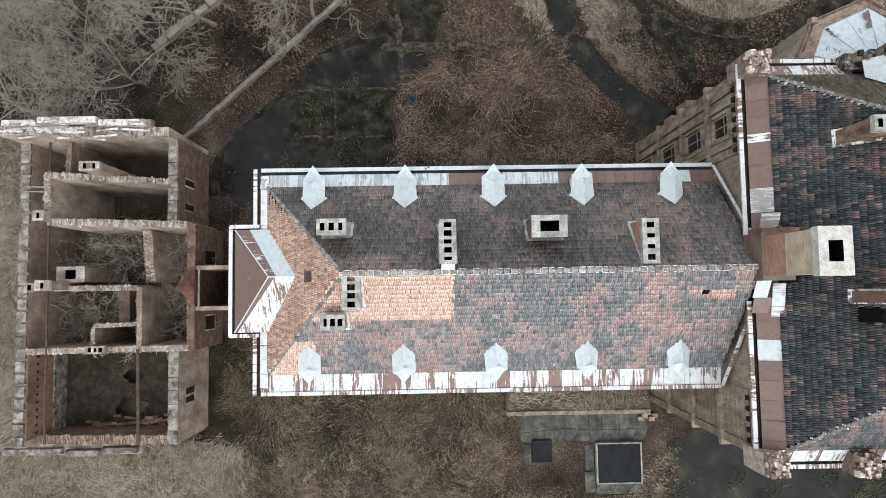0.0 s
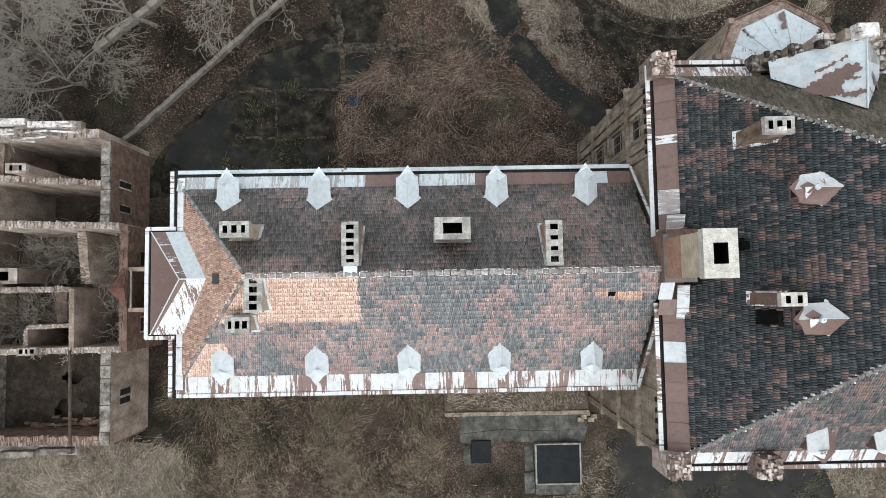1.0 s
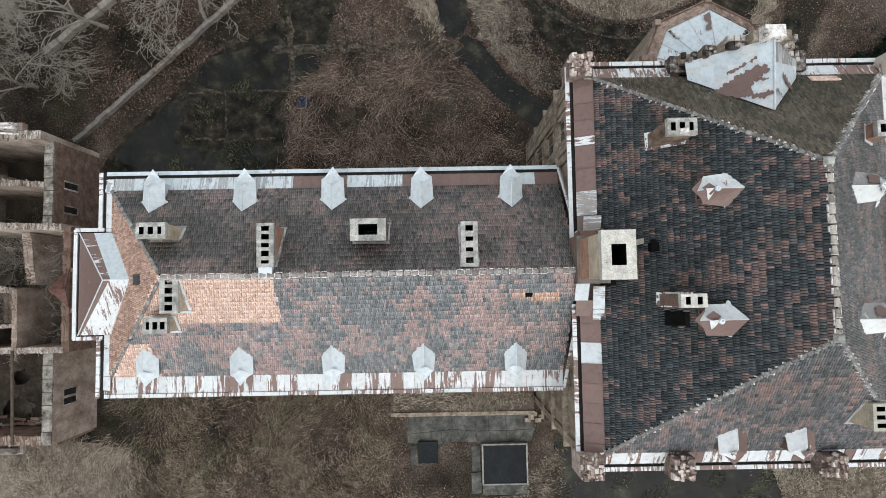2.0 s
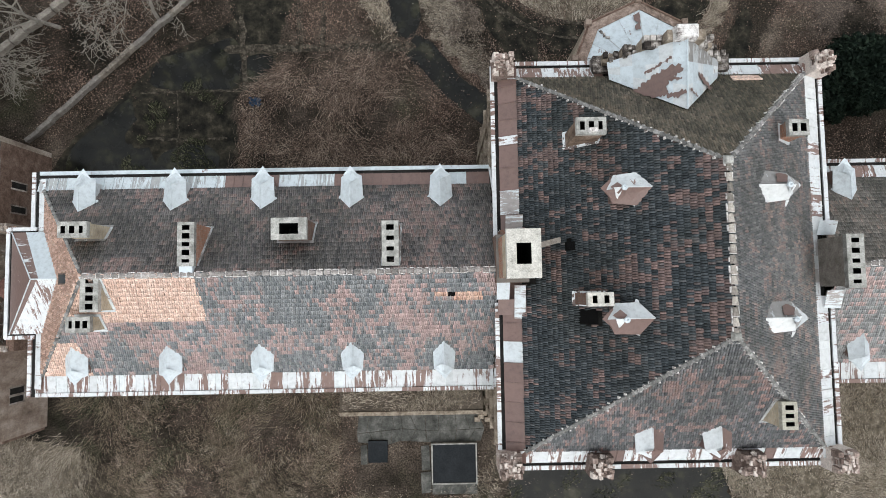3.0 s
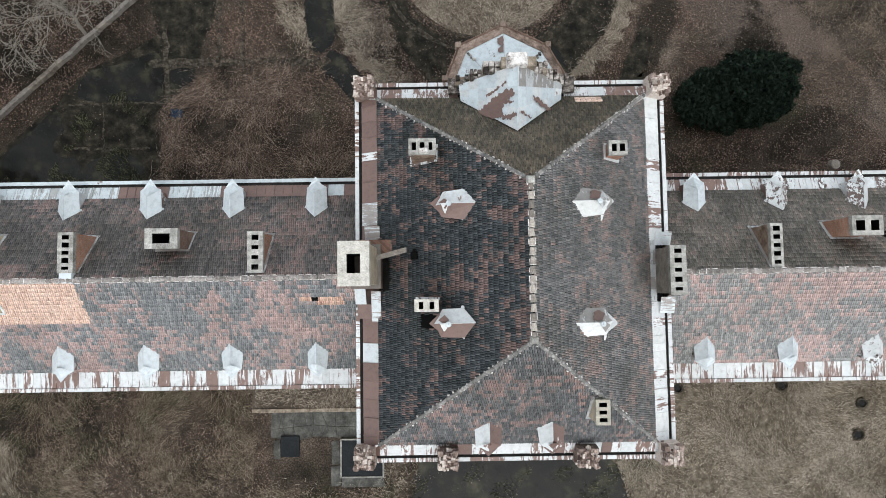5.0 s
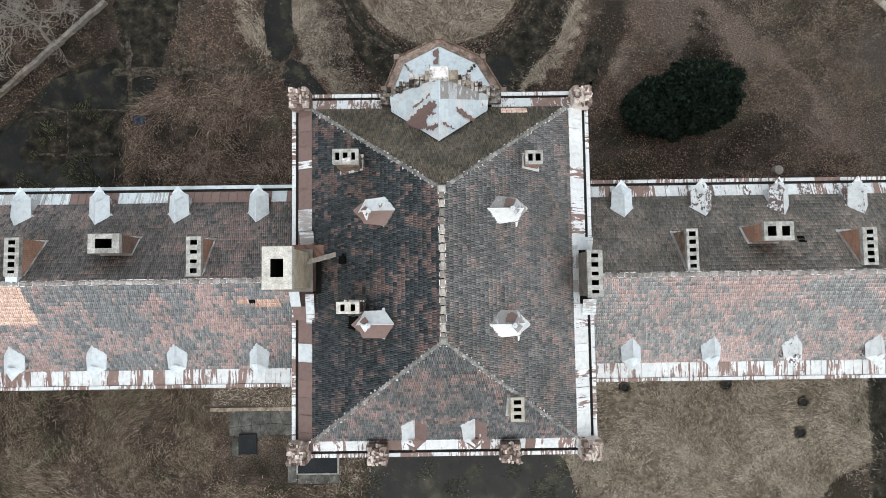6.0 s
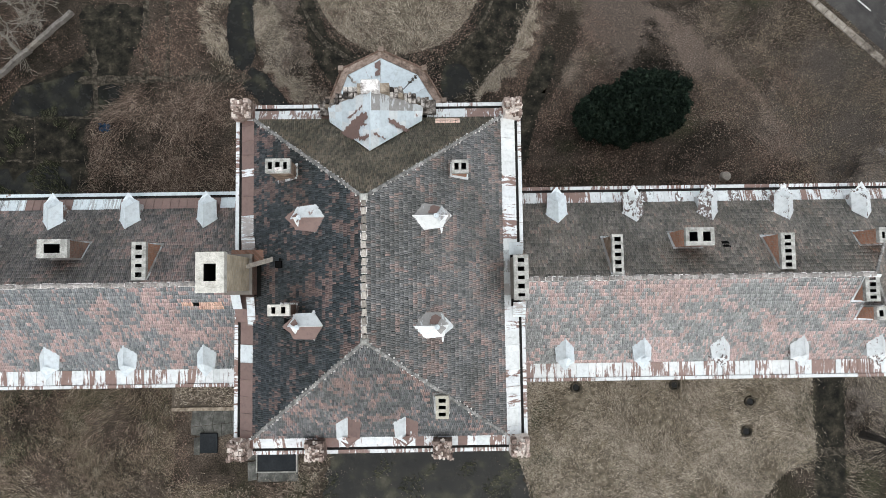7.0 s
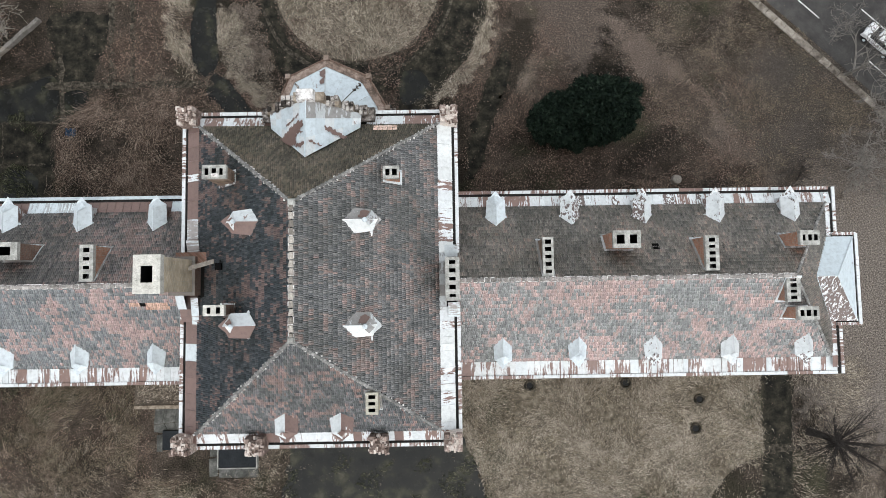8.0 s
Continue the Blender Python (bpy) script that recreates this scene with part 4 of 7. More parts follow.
for z0, z1, o in ((18.55, 19.15, 0.28), (14.6, 14.95, 0.42), (10.2, 10.45, 0.36), (5.4, 5.8, 0.3), (0, 0.9, 0.2)):
    s.box(X0 - o, X1 + o, Y0 - o, Y1 + o, z0, z1)
part("cornice", s, STONE, main, "projecting cornice bands of stained stone")
for y in [Y0 + 0.5 + 0.62 * i for i in range(36)]:
    if not -3.5 < y < 11.3:
        part("corbel", Shape().box(X0 - 0.3, X0, y, y + 0.26, 18.05, 18.55), DARK, main)
for y0, y1 in ((Y0 - 0.12, Y0 + 0.4), (Y1 - 0.8, Y1 + 0.12), (11.2, 11.7)):
    for i in range(24):
        z = 0.9 + i * 0.72
        part("quoin", Shape().box(X0 - 0.2, X0 + 0.3, y0, y1, z, z + 0.66), STONE, main)


def facade_window(parent, x, y, z, w, h, out=-1):
    """A window in a wall that looks along x: deep reveal, frame, bars, sill and a head moulding."""
    o = out * 0.12
    win = part("window", Shape().box(min(x, x + o), max(x, x + o), y - w / 2 - 0.14, y + w / 2 + 0.14, z - 0.1, z + h + 0.14), STONE, parent)
    part("pane", Shape().box(min(x + o, x + o * 1.05), max(x + o, x + o * 1.05), y - w / 2, y + w / 2, z, z + h), GLASS, win)
    part("window_frame", Shape().box(min(x + o, x + o * 1.3), max(x + o, x + o * 1.3), y - 0.04, y + 0.04, z, z + h)
         .box(min(x + o, x + o * 1.3), max(x + o, x + o * 1.3), y - w / 2, y + w / 2, z + h * 0.66, z + h * 0.66 + 0.08), WOOD, win)
    part("sill", Shape().box(min(x, x + o * 2.6), max(x, x + o * 2.6), y - w / 2 - 0.25, y + w / 2 + 0.25, z - 0.24, z - 0.1), STONE, win)
    part("head", Shape().box(min(x, x + o * 2.6), max(x, x + o * 2.6), y - w / 2 - 0.25, y + w / 2 + 0.25, z + h + 0.14, z + h + 0.34), STONE, win)
    return win


for y0, y1 in ((11.75, 12.25), (14.35, 14.9)):
    for z0, z1 in ((0.9, 5.4), (5.8, 10.2), (10.45, 14.6), (14.95, 18.0)):
        part("pilaster", Shape().box(X0 - 0.34, X0, y0, y1, z0, z1), STONE, main)
for z in range(30):
    z0 = 1.0 + 0.57 * z
    part("wall_course", Shape().box(X0 - 0.07, X0, -6.5, -3.0, z0, z0 + 0.5), PLASTER, main)
for y in (13.3,):
    for z0, z1 in ((1.3, 4.2), (6.2, 9.2), (10.9, 13.8), (15.2, 17.6)):
        part("recess_jamb", Shape().box(X0 - 0.26, X0, y - 0.95, y - 0.74, z0, z1).box(X0 - 0.26, X0, y + 0.74, y + 0.95, z0, z1), PLASTER, main)
for y in (13.3,):
    for z, h in ((1.6, 2.3), (6.5, 2.4), (11.2, 2.3), (15.5, 1.8)):
        facade_window(main, X0, y, z, 1.15, h)

# roof of the main block
RZ, EZ = 28.0, 20.15
TX0, TX1, TY0, TY1 = 15.85, 32.55, -5.98, 15.3
RS, RNN = 0.85, 8.7
roof = part("roof", Shape().face((TX0, TY0, EZ), (CX, RS, RZ), (CX, RNN, RZ), (TX0, TY1, EZ)).face((TX1, TY1, EZ), (CX, RNN, RZ), (CX, RS, RZ), (TX1, TY0, EZ))
            .face((TX0, TY0, EZ), (TX1, TY0, EZ), (CX, RS, RZ)).face((TX1, TY1, EZ), (TX0, TY1, EZ), (CX, RNN, RZ))
            .face((X0 - 0.3, Y0 - 0.3, 19.2), (X1 + 0.3, Y0 - 0.3, 19.2), (TX1, TY0, EZ - 0.05), (TX0, TY0, EZ - 0.05)).face((X1 + 0.3, Y1 + 0.3, 19.2), (X0 - 0.3, Y1 + 0.3, 19.2), (TX0, TY1, EZ - 0.05), (TX1, TY1, EZ - 0.05))
            .face((X0 - 0.3, Y1 + 0.3, 19.2), (X0 - 0.3, Y0 - 0.3, 19.2), (TX0, TY0, EZ - 0.05), (TX0, TY1, EZ - 0.05)).face((X1 + 0.3, Y0 - 0.3, 19.2), (X1 + 0.3, Y1 + 0.3, 19.2), (TX1, TY1, EZ - 0.05), (TX1, TY0, EZ - 0.05)),
            DECK, main, "steep hipped roof of dark weathered clay tiles")
D_EW, D_S, D_N = math.hypot(CX - TX0, RZ - EZ), math.hypot(RS - TY0, RZ - EZ), math.hypot(TY1 - RNN, RZ - EZ)
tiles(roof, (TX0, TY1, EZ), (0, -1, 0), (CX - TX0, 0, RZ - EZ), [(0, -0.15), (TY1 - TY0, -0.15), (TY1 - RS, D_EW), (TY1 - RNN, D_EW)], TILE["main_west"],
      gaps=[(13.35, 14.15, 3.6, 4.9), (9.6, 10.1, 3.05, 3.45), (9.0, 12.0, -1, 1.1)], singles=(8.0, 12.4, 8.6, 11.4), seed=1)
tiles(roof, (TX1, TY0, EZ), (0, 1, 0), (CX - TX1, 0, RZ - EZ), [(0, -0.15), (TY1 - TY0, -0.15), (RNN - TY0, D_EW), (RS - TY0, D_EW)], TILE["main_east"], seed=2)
tiles(roof, (TX0, TY0, EZ), (1, 0, 0), (0, RS - TY0, RZ - EZ), [(0, -0.15), (TX1 - TX0, -0.15), (CX - TX0, D_S)], TILE["main_south"], seed=3)
tiles(roof, (TX1, TY1, EZ), (-1, 0, 0), (0, RNN - TY1, RZ - EZ), [(0, -0.15), (TX1 - TX0, -0.15), (TX1 - CX, D_N)], TILE["main_north"], seed=4)
ridge_line(roof, (CX, RS, RZ), (CX, RNN, RZ), RIDGE_OCHRE, 0.46, 0.13)
joint_mortar(roof, (CX, RS, RZ + 0.01), (CX, RNN, RZ + 0.01), 0.46, CHALK, 0.14)
for p, q in (((TX0, TY0, EZ), (CX, RS, RZ)), ((TX1, TY0, EZ), (CX, RS, RZ)), ((TX0, TY1, EZ), (CX, RNN, RZ)), ((TX1, TY1, EZ), (CX, RNN, RZ))):
    ridge_line(roof, Vector(p) + Vector((0, 0, 0.04)), Vector(q) + Vector((0, 0, 0.04)), RIDGE, 0.36, 0.1, "hip_tile")
    s = Shape()
    hip = Vector(q) - Vector(p)
    across = Vector((-hip.y, hip.x, 0)).normalized()
    for i in range(int(hip.length / 0.36)):
        for g in (-1, 1):
            if random.random() < 0.85:
                c = Vector(p) + hip.normalized() * (0.36 * i + random.gauss(0, 0.03)) + across * g * random.uniform(0.05, 0.15)
                k = random.uniform(0.03, 0.065)
                s.box(c.x - k, c.x + k, c.y - k, c.y + k, c.z - 0.05, c.z + random.uniform(0.1, 0.17), 0.015)
    part("mortar", s, CHALK, roof, kind="stuff")
for y, g in ((RS, 1), (RNN, -1)):
    part("ridge_knob", Shape().box(CX - 0.24, CX + 0.24, y - 0.2, y + 0.24, RZ - 0.05, RZ + 0.2, 0.08), CAP, roof, bevel=0.03)

# metal skirt, gutter and coping of the main block
SK = 19.55
WHITE_BANDS = [(0.4, SHEET_WHITE), (0.55, SHEET_X), (0.05, SHEET_OXIDE)]
WORN_MIX = [(0.12, SHEET_CHALK), (0.8, SHEET), (0.08, SHEET_OXIDE)]
for y0, y1, m in ((TY1 + 0.7, 12.0, SHEET_OXIDE), (12.0, 11.5, SHEET_X), (11.5, 8.8, SHEET_OXIDE), (8.8, 7.4, SHEET_STREAK_X), (7.4, 6.4, SHEET_OXIDE), (2.2, 0.1, SHEET_OXIDE), (0.1, -1.1, SHEET_STREAK_X), (-1.1, TY0 - 0.7, SHEET_OXIDE)):
    panels(roof, (14.78, y0, SK), (14.78, y1, SK), (1.07, 0, 0.58), m, 1.1)
for a, b, up, m in (((33.62, TY0 - 0.7, SK), (33.62, 2.4, SK), (-1.07, 0, 0.58), WHITE_BANDS), ((33.62, 6.2, SK), (33.62, TY1 + 0.7, SK), (-1.07, 0, 0.58), WHITE_BANDS),
                    ((15.3, -6.8, SK), (33.1, -6.8, SK), (0, 0.82, 0.58), WORN_MIX), ((33.1, 16.12, SK), (27.6, 16.12, SK), (0, -0.82, 0.58), WORN_MIX), ((20.9, 16.12, SK), (15.3, 16.12, SK), (0, -0.82, 0.58), WORN_MIX)):
    panels(roof, a, b, up, m, 0.75)
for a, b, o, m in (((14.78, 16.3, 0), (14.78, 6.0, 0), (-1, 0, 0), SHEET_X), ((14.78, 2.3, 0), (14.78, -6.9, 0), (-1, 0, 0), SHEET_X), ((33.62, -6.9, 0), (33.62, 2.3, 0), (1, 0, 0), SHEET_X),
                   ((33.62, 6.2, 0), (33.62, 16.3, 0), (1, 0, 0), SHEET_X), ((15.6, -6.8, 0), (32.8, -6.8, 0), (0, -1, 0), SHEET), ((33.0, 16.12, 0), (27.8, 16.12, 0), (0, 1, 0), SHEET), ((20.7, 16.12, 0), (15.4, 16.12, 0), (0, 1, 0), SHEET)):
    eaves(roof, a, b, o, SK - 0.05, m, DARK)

# crumbling brick pinnacles on the corners and the south front
BR = Shape().box(-0.13, 0.13, -0.065, 0.065, -0.04, 0.04).mesh("brick", RUBBLE)


def pinnacle(x, y, top=21.2, half=0.62, seed=0):
    r = random.Random(seed)
    p = part("pinnacle", Shape().box(x - half, x + half, y - half, y + half, 18.2, top - 0.75).box(x - half * 0.72, x + half * 0.72, y - half * 0.72, y + half * 0.72, top - 0.76, top - 0.35), RUBBLE, main, "crumbling brick pinnacle with missing top")
    for i in range(70):
        lv = r.random()
        h = half * (1.08 - 0.45 * lv)
        bx, by = x + r.uniform(-h, h), y + r.uniform(-h, h)
        z = top - 0.72 + lv * 0.72
        if lv > 0.35 and abs(bx - x) < 0.16 and r.random() < 0.6:
            continue
        ob = new("brick", BR)
        ob.parent = p
        ob.matrix_basis = pose(bx, by, z - 0.02, r.gauss(0, 6), r.gauss(0, 6), r.choice((0, 90)) + r.gauss(0, 9)) @ Matrix.Diagonal((1, 1, 1.4, 1))
    for dx, dy in ((-1, -1), (1, -1), (1, 1), (-1, 1)):
        part("corner_block", Shape().box(x + dx * half * 0.7 - 0.2, x + dx * half * 0.7 + 0.2, y + dy * half * 0.7 - 0.2, y + dy * half * 0.7 + 0.2, top - 0.76, top - 0.08 - 0.3 * r.random(), 0.05), RUBBLE, p, bevel=0.03)


for n, (x, y) in enumerate(((15.03, 16.0), (33.42, 15.9), (14.95, -6.7), (33.4, -6.72), (19.95, -6.8), (28.33, -6.78))):
    pinnacle(x, y, seed=n)

# the stepped north gable with its little metal roof
gable = part("gable_wall", Shape().box(20.75, 27.75, 15.95, 16.5, 16.5, 20.7).box(21.6, 26.9, 15.95, 16.5, 20.7, 21.6).box(22.3, 26.1, 15.95, 16.5, 21.6, 22.8).box(23.3, 25.3, 15.95, 16.5, 22.8, 23.9), STONE, main, "stepped gable parapet of stained masonry")
part("parapet_foot", Shape().box(20.3, 28.2, 15.6, 16.55, 19.2, 20.3), SOOTY, gable)
for x0, x1, z in ((20.75, 21.6, 20.7), (21.6, 22.3, 21.6), (22.3, 23.3, 22.8), (25.25, 26.1, 22.8), (26.1, 26.9, 21.6), (26.9, 27.75, 20.7)):
    for i in range(3):
        for j in range(2):
            u0, u1 = x0 + (x1 - x0) * i / 3, x0 + (x1 - x0) * (i + 1) / 3
            if random.random() < 0.9:
                part("step_block", Shape().box(u0 + 0.01, u1 - 0.01, 15.85 + 0.36 * j, 16.19 + 0.36 * j, z, z + random.uniform(0.12, 0.42), 0.02), SOOTY, gable)
part("top_block", Shape().box(23.55, 24.75, 15.8, 16.6, 23.9, 24.5, 0.05), CHALK, gable, "pale stone block crowning the gable", bevel=0.04)
gt, gr = Vector((24.1, 12.2, 24.0)), Vector((24.19, 15.95, 24.15))
for side, fx, m in ((-1, 20.95, SHEET_BROWN), (1, 27.35, SHEET_BLUE)):
    foot_f, foot_b = Vector((fx, 15.95, 20.75)), Vector((fx + 0.1 * -side, 14.95, 20.75))
    k = 6
    for i in range(k):
        a, b = i / k, (i + 1) / k
        for j in range(3):
            c, d = j / 3, (j + 1) / 3
            f0, f1, b0, b1 = foot_f.lerp(gr, a), foot_f.lerp(gr, b), foot_b.lerp(gt, a), foot_b.lerp(gt, b)
            pts = [f0.lerp(b0, c), f1.lerp(b1, c), f1.lerp(b1, d), f0.lerp(b0, d)]
            if side > 0:
                pts.reverse()
            m = SHEET_GREY if side > 0 and j == 0 else SHEET_CHALK if (i + j) % 3 == 1 else SHEET_BLUE
            lift = Vector((0, 0, 0.06 + random.uniform(0, 0.015)))
            part("gable_sheet", Shape().slab([tuple(p + lift) for p in pts], 0.04), m, gable)
part("ridge_roll", Shape().tube(gt + Vector((0, 0, 0.1)), gr + Vector((0, 0, 0.1)), 0.05), SHEET_BLUE, gable)

# brown undercoat where the white has come off the little roof
for g, pts in ((-1, [(-2.15, 13.85), (-1.6, 14.2), (-0.55, 14.75), (-0.15, 14.6), (-0.12, 14.25), (-0.68, 13.95), (-0.7, 13.3), (-0.05, 13.25), (0.0, 13.0), (-0.48, 12.92), (-0.9, 13.25), (-1.2, 13.2), (-1.65, 13.45)]),
               (-1, [(-1.6, 14.75), (-0.5, 15.2), (-0.5, 15.05), (-1.55, 14.6)]), (-1, [(-0.6, 14.05), (-0.15, 13.95), (-0.15, 13.85), (-0.6, 13.9)]),
               (1, [(0.95, 14.45), (1.25, 14.52), (2.25, 14.05), (2.0, 13.88), (1.0, 14.2)]), (1, [(0.12, 13.35), (0.85, 13.18), (0.8, 13.08), (0.12, 13.24)])):
    ragged(gable, [(24.15 + x, y, 24.08 + (1.06 * x if g < 0 else -1.05 * x)) for x, y in pts], SHEET_OXIDE, amp=0.1, label="brown undercoat where white paint is gone", lift=0.09, step=0.09)
# the polygonal apse on the north front
RIM = [(20.15, 16.0), (20.15, 18.0), (21.1, 20.35), (24.18, 21.55), (27.35, 20.3), (28.8, 17.8), (28.8, 16.0)]
INN = [(20.9, 16.0), (20.9, 17.85), (21.65, 19.7), (24.18, 20.72), (26.85, 19.65), (28.05, 17.65), (28.05, 16.0)]
apse = part("apse_wall", Shape().slab([(x, y, 16.1) for x, y in reversed(RIM)], 16.1), PLASTER, main, "polygonal stair bay of stained plaster")
RISE = (0, 0, 0, 0.6, 0, 0, 0)
for i in range(6):
    a, b, c, d = RIM[i], RIM[i + 1], INN[i + 1], INN[i]
    ha, hb = RISE[i], RISE[i + 1]
    part("coping", Shape().slab([(a[0], a[1], 16.25 + ha), (d[0], d[1], 16.62 + ha), (c[0], c[1], 16.62 + hb), (b[0], b[1], 16.25 + hb)], 0.3), COPING, apse, "sloping brick coping round the bay")
    ac, bc = (0.86 * a[0] + 0.14 * d[0], 0.86 * a[1] + 0.14 * d[1]), (0.86 * b[0] + 0.14 * c[0], 0.86 * b[1] + 0.14 * c[1])
    part("coping_lip", Shape().tube((ac[0], ac[1], 16.34 + ha), (bc[0], bc[1], 16.34 + hb), 0.07), RUIN_RED, apse)
    peak = (24.19, 16.3, 18.1)
    mid = ((c[0] + d[0]) / 2, (c[1] + d[1]) / 2)
    for p, hp, q, hq in ((d, ha, mid, (ha + hb) / 2), (mid, (ha + hb) / 2, c, hb)):
        part("apse_sheet", Shape().slab([(q[0], q[1], 16.56 + hq), peak, (p[0], p[1], 16.56 + hp)], 0.03), SHEET_BLUE, apse)
    part("seam", Shape().tube((d[0], d[1], 16.55 + ha), (24.19, 16.3, 18.13), 0.03, sides=5), SHEET_GREY if i != 4 else IRON, apse)
    part("sheet_joint", Shape().tube((mid[0], mid[1], 16.57 + (ha + hb) / 2), (24.19, 16.3, 18.11), 0.012, sides=4), SHEET_GREY, apse)
    fl = 0.5
    part("sheet_joint", Shape().tube((d[0] + (24.19 - d[0]) * fl, d[1] + (16.3 - d[1]) * fl, 16.56 + 1.56 * fl + ha / 2), (c[0] + (24.19 - c[0]) * fl, c[1] + (16.3 - c[1]) * fl, 16.56 + 1.56 * fl + hb / 2), 0.018, sides=4), ZINC, apse)
    # broken stone at the foot of each hip
    for j in range(3 if i in (2, 4) else 0):
        k = 0.06 + 0.07 * j
        part("stone_chip", Shape().box(-0.16, 0.12, -0.07, 0.07, -0.05, 0.1, 0.02), SOOTY, apse).matrix_basis = pose(d[0] + (24.19 - d[0]) * k, d[1] + (16.3 - d[1]) * k, 16.62 + 1.5 * k, 0, 0, random.uniform(0, 180))
ragged(apse, [(x, y, 18.1 - (y - 16.3) * 0.212) for x, y in ((24.14, 20.55), (23.72, 20.3), (23.78, 19.9), (24.0, 19.8), (23.75, 19.45), (23.8, 19.25), (24.12, 19.3), (24.16, 19.9))], SHEET_OXIDE, amp=0.04, label="brown undercoat where white paint is gone", lift=0.03)
for (x, y), h in zip(RIM[1:6], RISE[1:6]):
    part("corner_cap", Shape().box(x - 0.22, x + 0.22, y - 0.32, y + 0.12, 16.1, 16.55 + h, 0.04), RUIN, apse)

for j in range(4):
    for i in range(4 - j):
        part("brick_course", Shape().box(28.85 + 0.3 * i, 29.12 + 0.3 * i, 17.0 + 0.25 * j, 17.23 + 0.25 * j, 15.2, 16.0 + 0.12 * j + random.uniform(0, 0.08), 0.02), SOOTY, apse)
for i in range(5):
    for j in range(2):
        part("repair_tile", Shape().box(-0.16, 0.16, -0.12, 0.12, -0.03, 0.03, 0.01), TILE["orange"], roof).matrix_basis = pose(28.3 + 0.34 * i, 15.1 - 0.24 * j, 20.52 + 0.28 * j, -50, 0, random.gauss(0, 3))

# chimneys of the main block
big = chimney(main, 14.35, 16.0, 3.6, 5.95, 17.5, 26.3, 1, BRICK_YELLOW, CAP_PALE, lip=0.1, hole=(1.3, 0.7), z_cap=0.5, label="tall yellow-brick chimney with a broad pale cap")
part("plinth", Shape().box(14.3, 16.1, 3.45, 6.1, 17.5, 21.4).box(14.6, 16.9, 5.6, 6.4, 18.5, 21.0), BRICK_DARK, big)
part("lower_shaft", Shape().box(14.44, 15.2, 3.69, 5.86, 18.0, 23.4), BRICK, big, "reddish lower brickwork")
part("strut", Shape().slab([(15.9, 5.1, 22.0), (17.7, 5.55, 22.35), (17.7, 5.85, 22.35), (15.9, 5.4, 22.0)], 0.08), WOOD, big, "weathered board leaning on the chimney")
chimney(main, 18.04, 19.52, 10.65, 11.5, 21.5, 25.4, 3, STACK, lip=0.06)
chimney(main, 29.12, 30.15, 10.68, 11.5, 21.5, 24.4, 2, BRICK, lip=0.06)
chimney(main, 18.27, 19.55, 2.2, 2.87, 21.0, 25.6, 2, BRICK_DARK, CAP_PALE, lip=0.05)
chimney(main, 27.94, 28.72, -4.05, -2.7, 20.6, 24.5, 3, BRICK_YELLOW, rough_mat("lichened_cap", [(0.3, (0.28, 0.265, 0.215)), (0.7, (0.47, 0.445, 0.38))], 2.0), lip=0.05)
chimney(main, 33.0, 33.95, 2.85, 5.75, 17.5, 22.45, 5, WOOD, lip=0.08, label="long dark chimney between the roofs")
# Vent and gap are closed shapes; the shade inside is put into their colour.
part("smoke_vent", Shape().box(17.95, 18.35, 5.1, 5.55, 22.0, 22.8), HOLLOW_SHADE, roof)
s = Shape().slab([(18.3, 1.2, 22.5), (19.3, 1.2, 23.44), (19.3, 2.1, 23.44), (18.3, 2.1, 22.5)], 0.03)
part("roof_hole", s, HOLLOW_SHADE, roof, "black plate painting the dark of a fallen-in tile gap")
panels(roof, (33.1, 2.4, SK + 0.25), (33.1, 6.2, SK + 0.25), (-0.6, 0, 0.33), SHEET_GREY, 0.8)
panels(roof, (14.78, 3.5, SK), (14.78, 2.2, SK), (1.07, 0, 0.58), SHEET_OXIDE, 0.7)
# small lead pieces round the big chimney
for x0, x1, y0, y1, z0, z1, m in ((14.4, 15.1, 2.5, 3.5, 20.6, 20.0, SHEET_STREAK_X), (14.5, 15.4, 1.6, 2.5, 20.0, 19.6, SHEET_OXIDE), (15.4, 16.0, 1.4, 3.3, 20.4, 20.0, SHEET_STREAK_X), (15.0, 15.95, 6.2, 7.3, 20.3, 19.9, SHEET_STREAK_X),
                                  (33.2, 34.0, 1.7, 2.7, 20.3, 19.9, SHEET_STREAK_X), (33.0, 33.9, 5.9, 6.7, 20.3, 19.9, SHEET_STREAK_X)):
    part("flashing", Shape().slab([(x0, y0, z1), (x1, y0, z1 + 0.25), (x1, y1, z0 + 0.25), (x0, y1, z0)], 0.05), m, roof)

def west_slope(x, y):
    return EZ + (x - TX0) * (RZ - EZ) / (CX - TX0)


def east_slope(x, y):
    return EZ + (TX1 - x) * (RZ - EZ) / (TX1 - CX)


apron(roof, 18.1, 19.46, 10.71, 11.44, west_slope, SHEET_FLAKED, 0.13)
apron(roof, 29.18, 30.09, 10.74, 11.44, east_slope, SHEET_CHALK, 0.13)
apron(roof, 18.32, 19.5, 2.25, 2.82, west_slope, SHEET_FLAKED, 0.12)
apron(roof, 27.99, 28.67, -4.0, -2.75, lambda x, y: EZ + (y - TY0) * (RZ - EZ) / (RS - TY0), SHEET_GREY, 0.16)
part("fallen_mortar", Shape().box(-0.24, 0.24, -0.13, 0.13, -0.06, 0.06, 0.03), CHALK, main, "pale lump of mortar on the cap", bevel=0.02).matrix_basis = pose(18.85, 10.86, 25.45, 4, 3, 8)

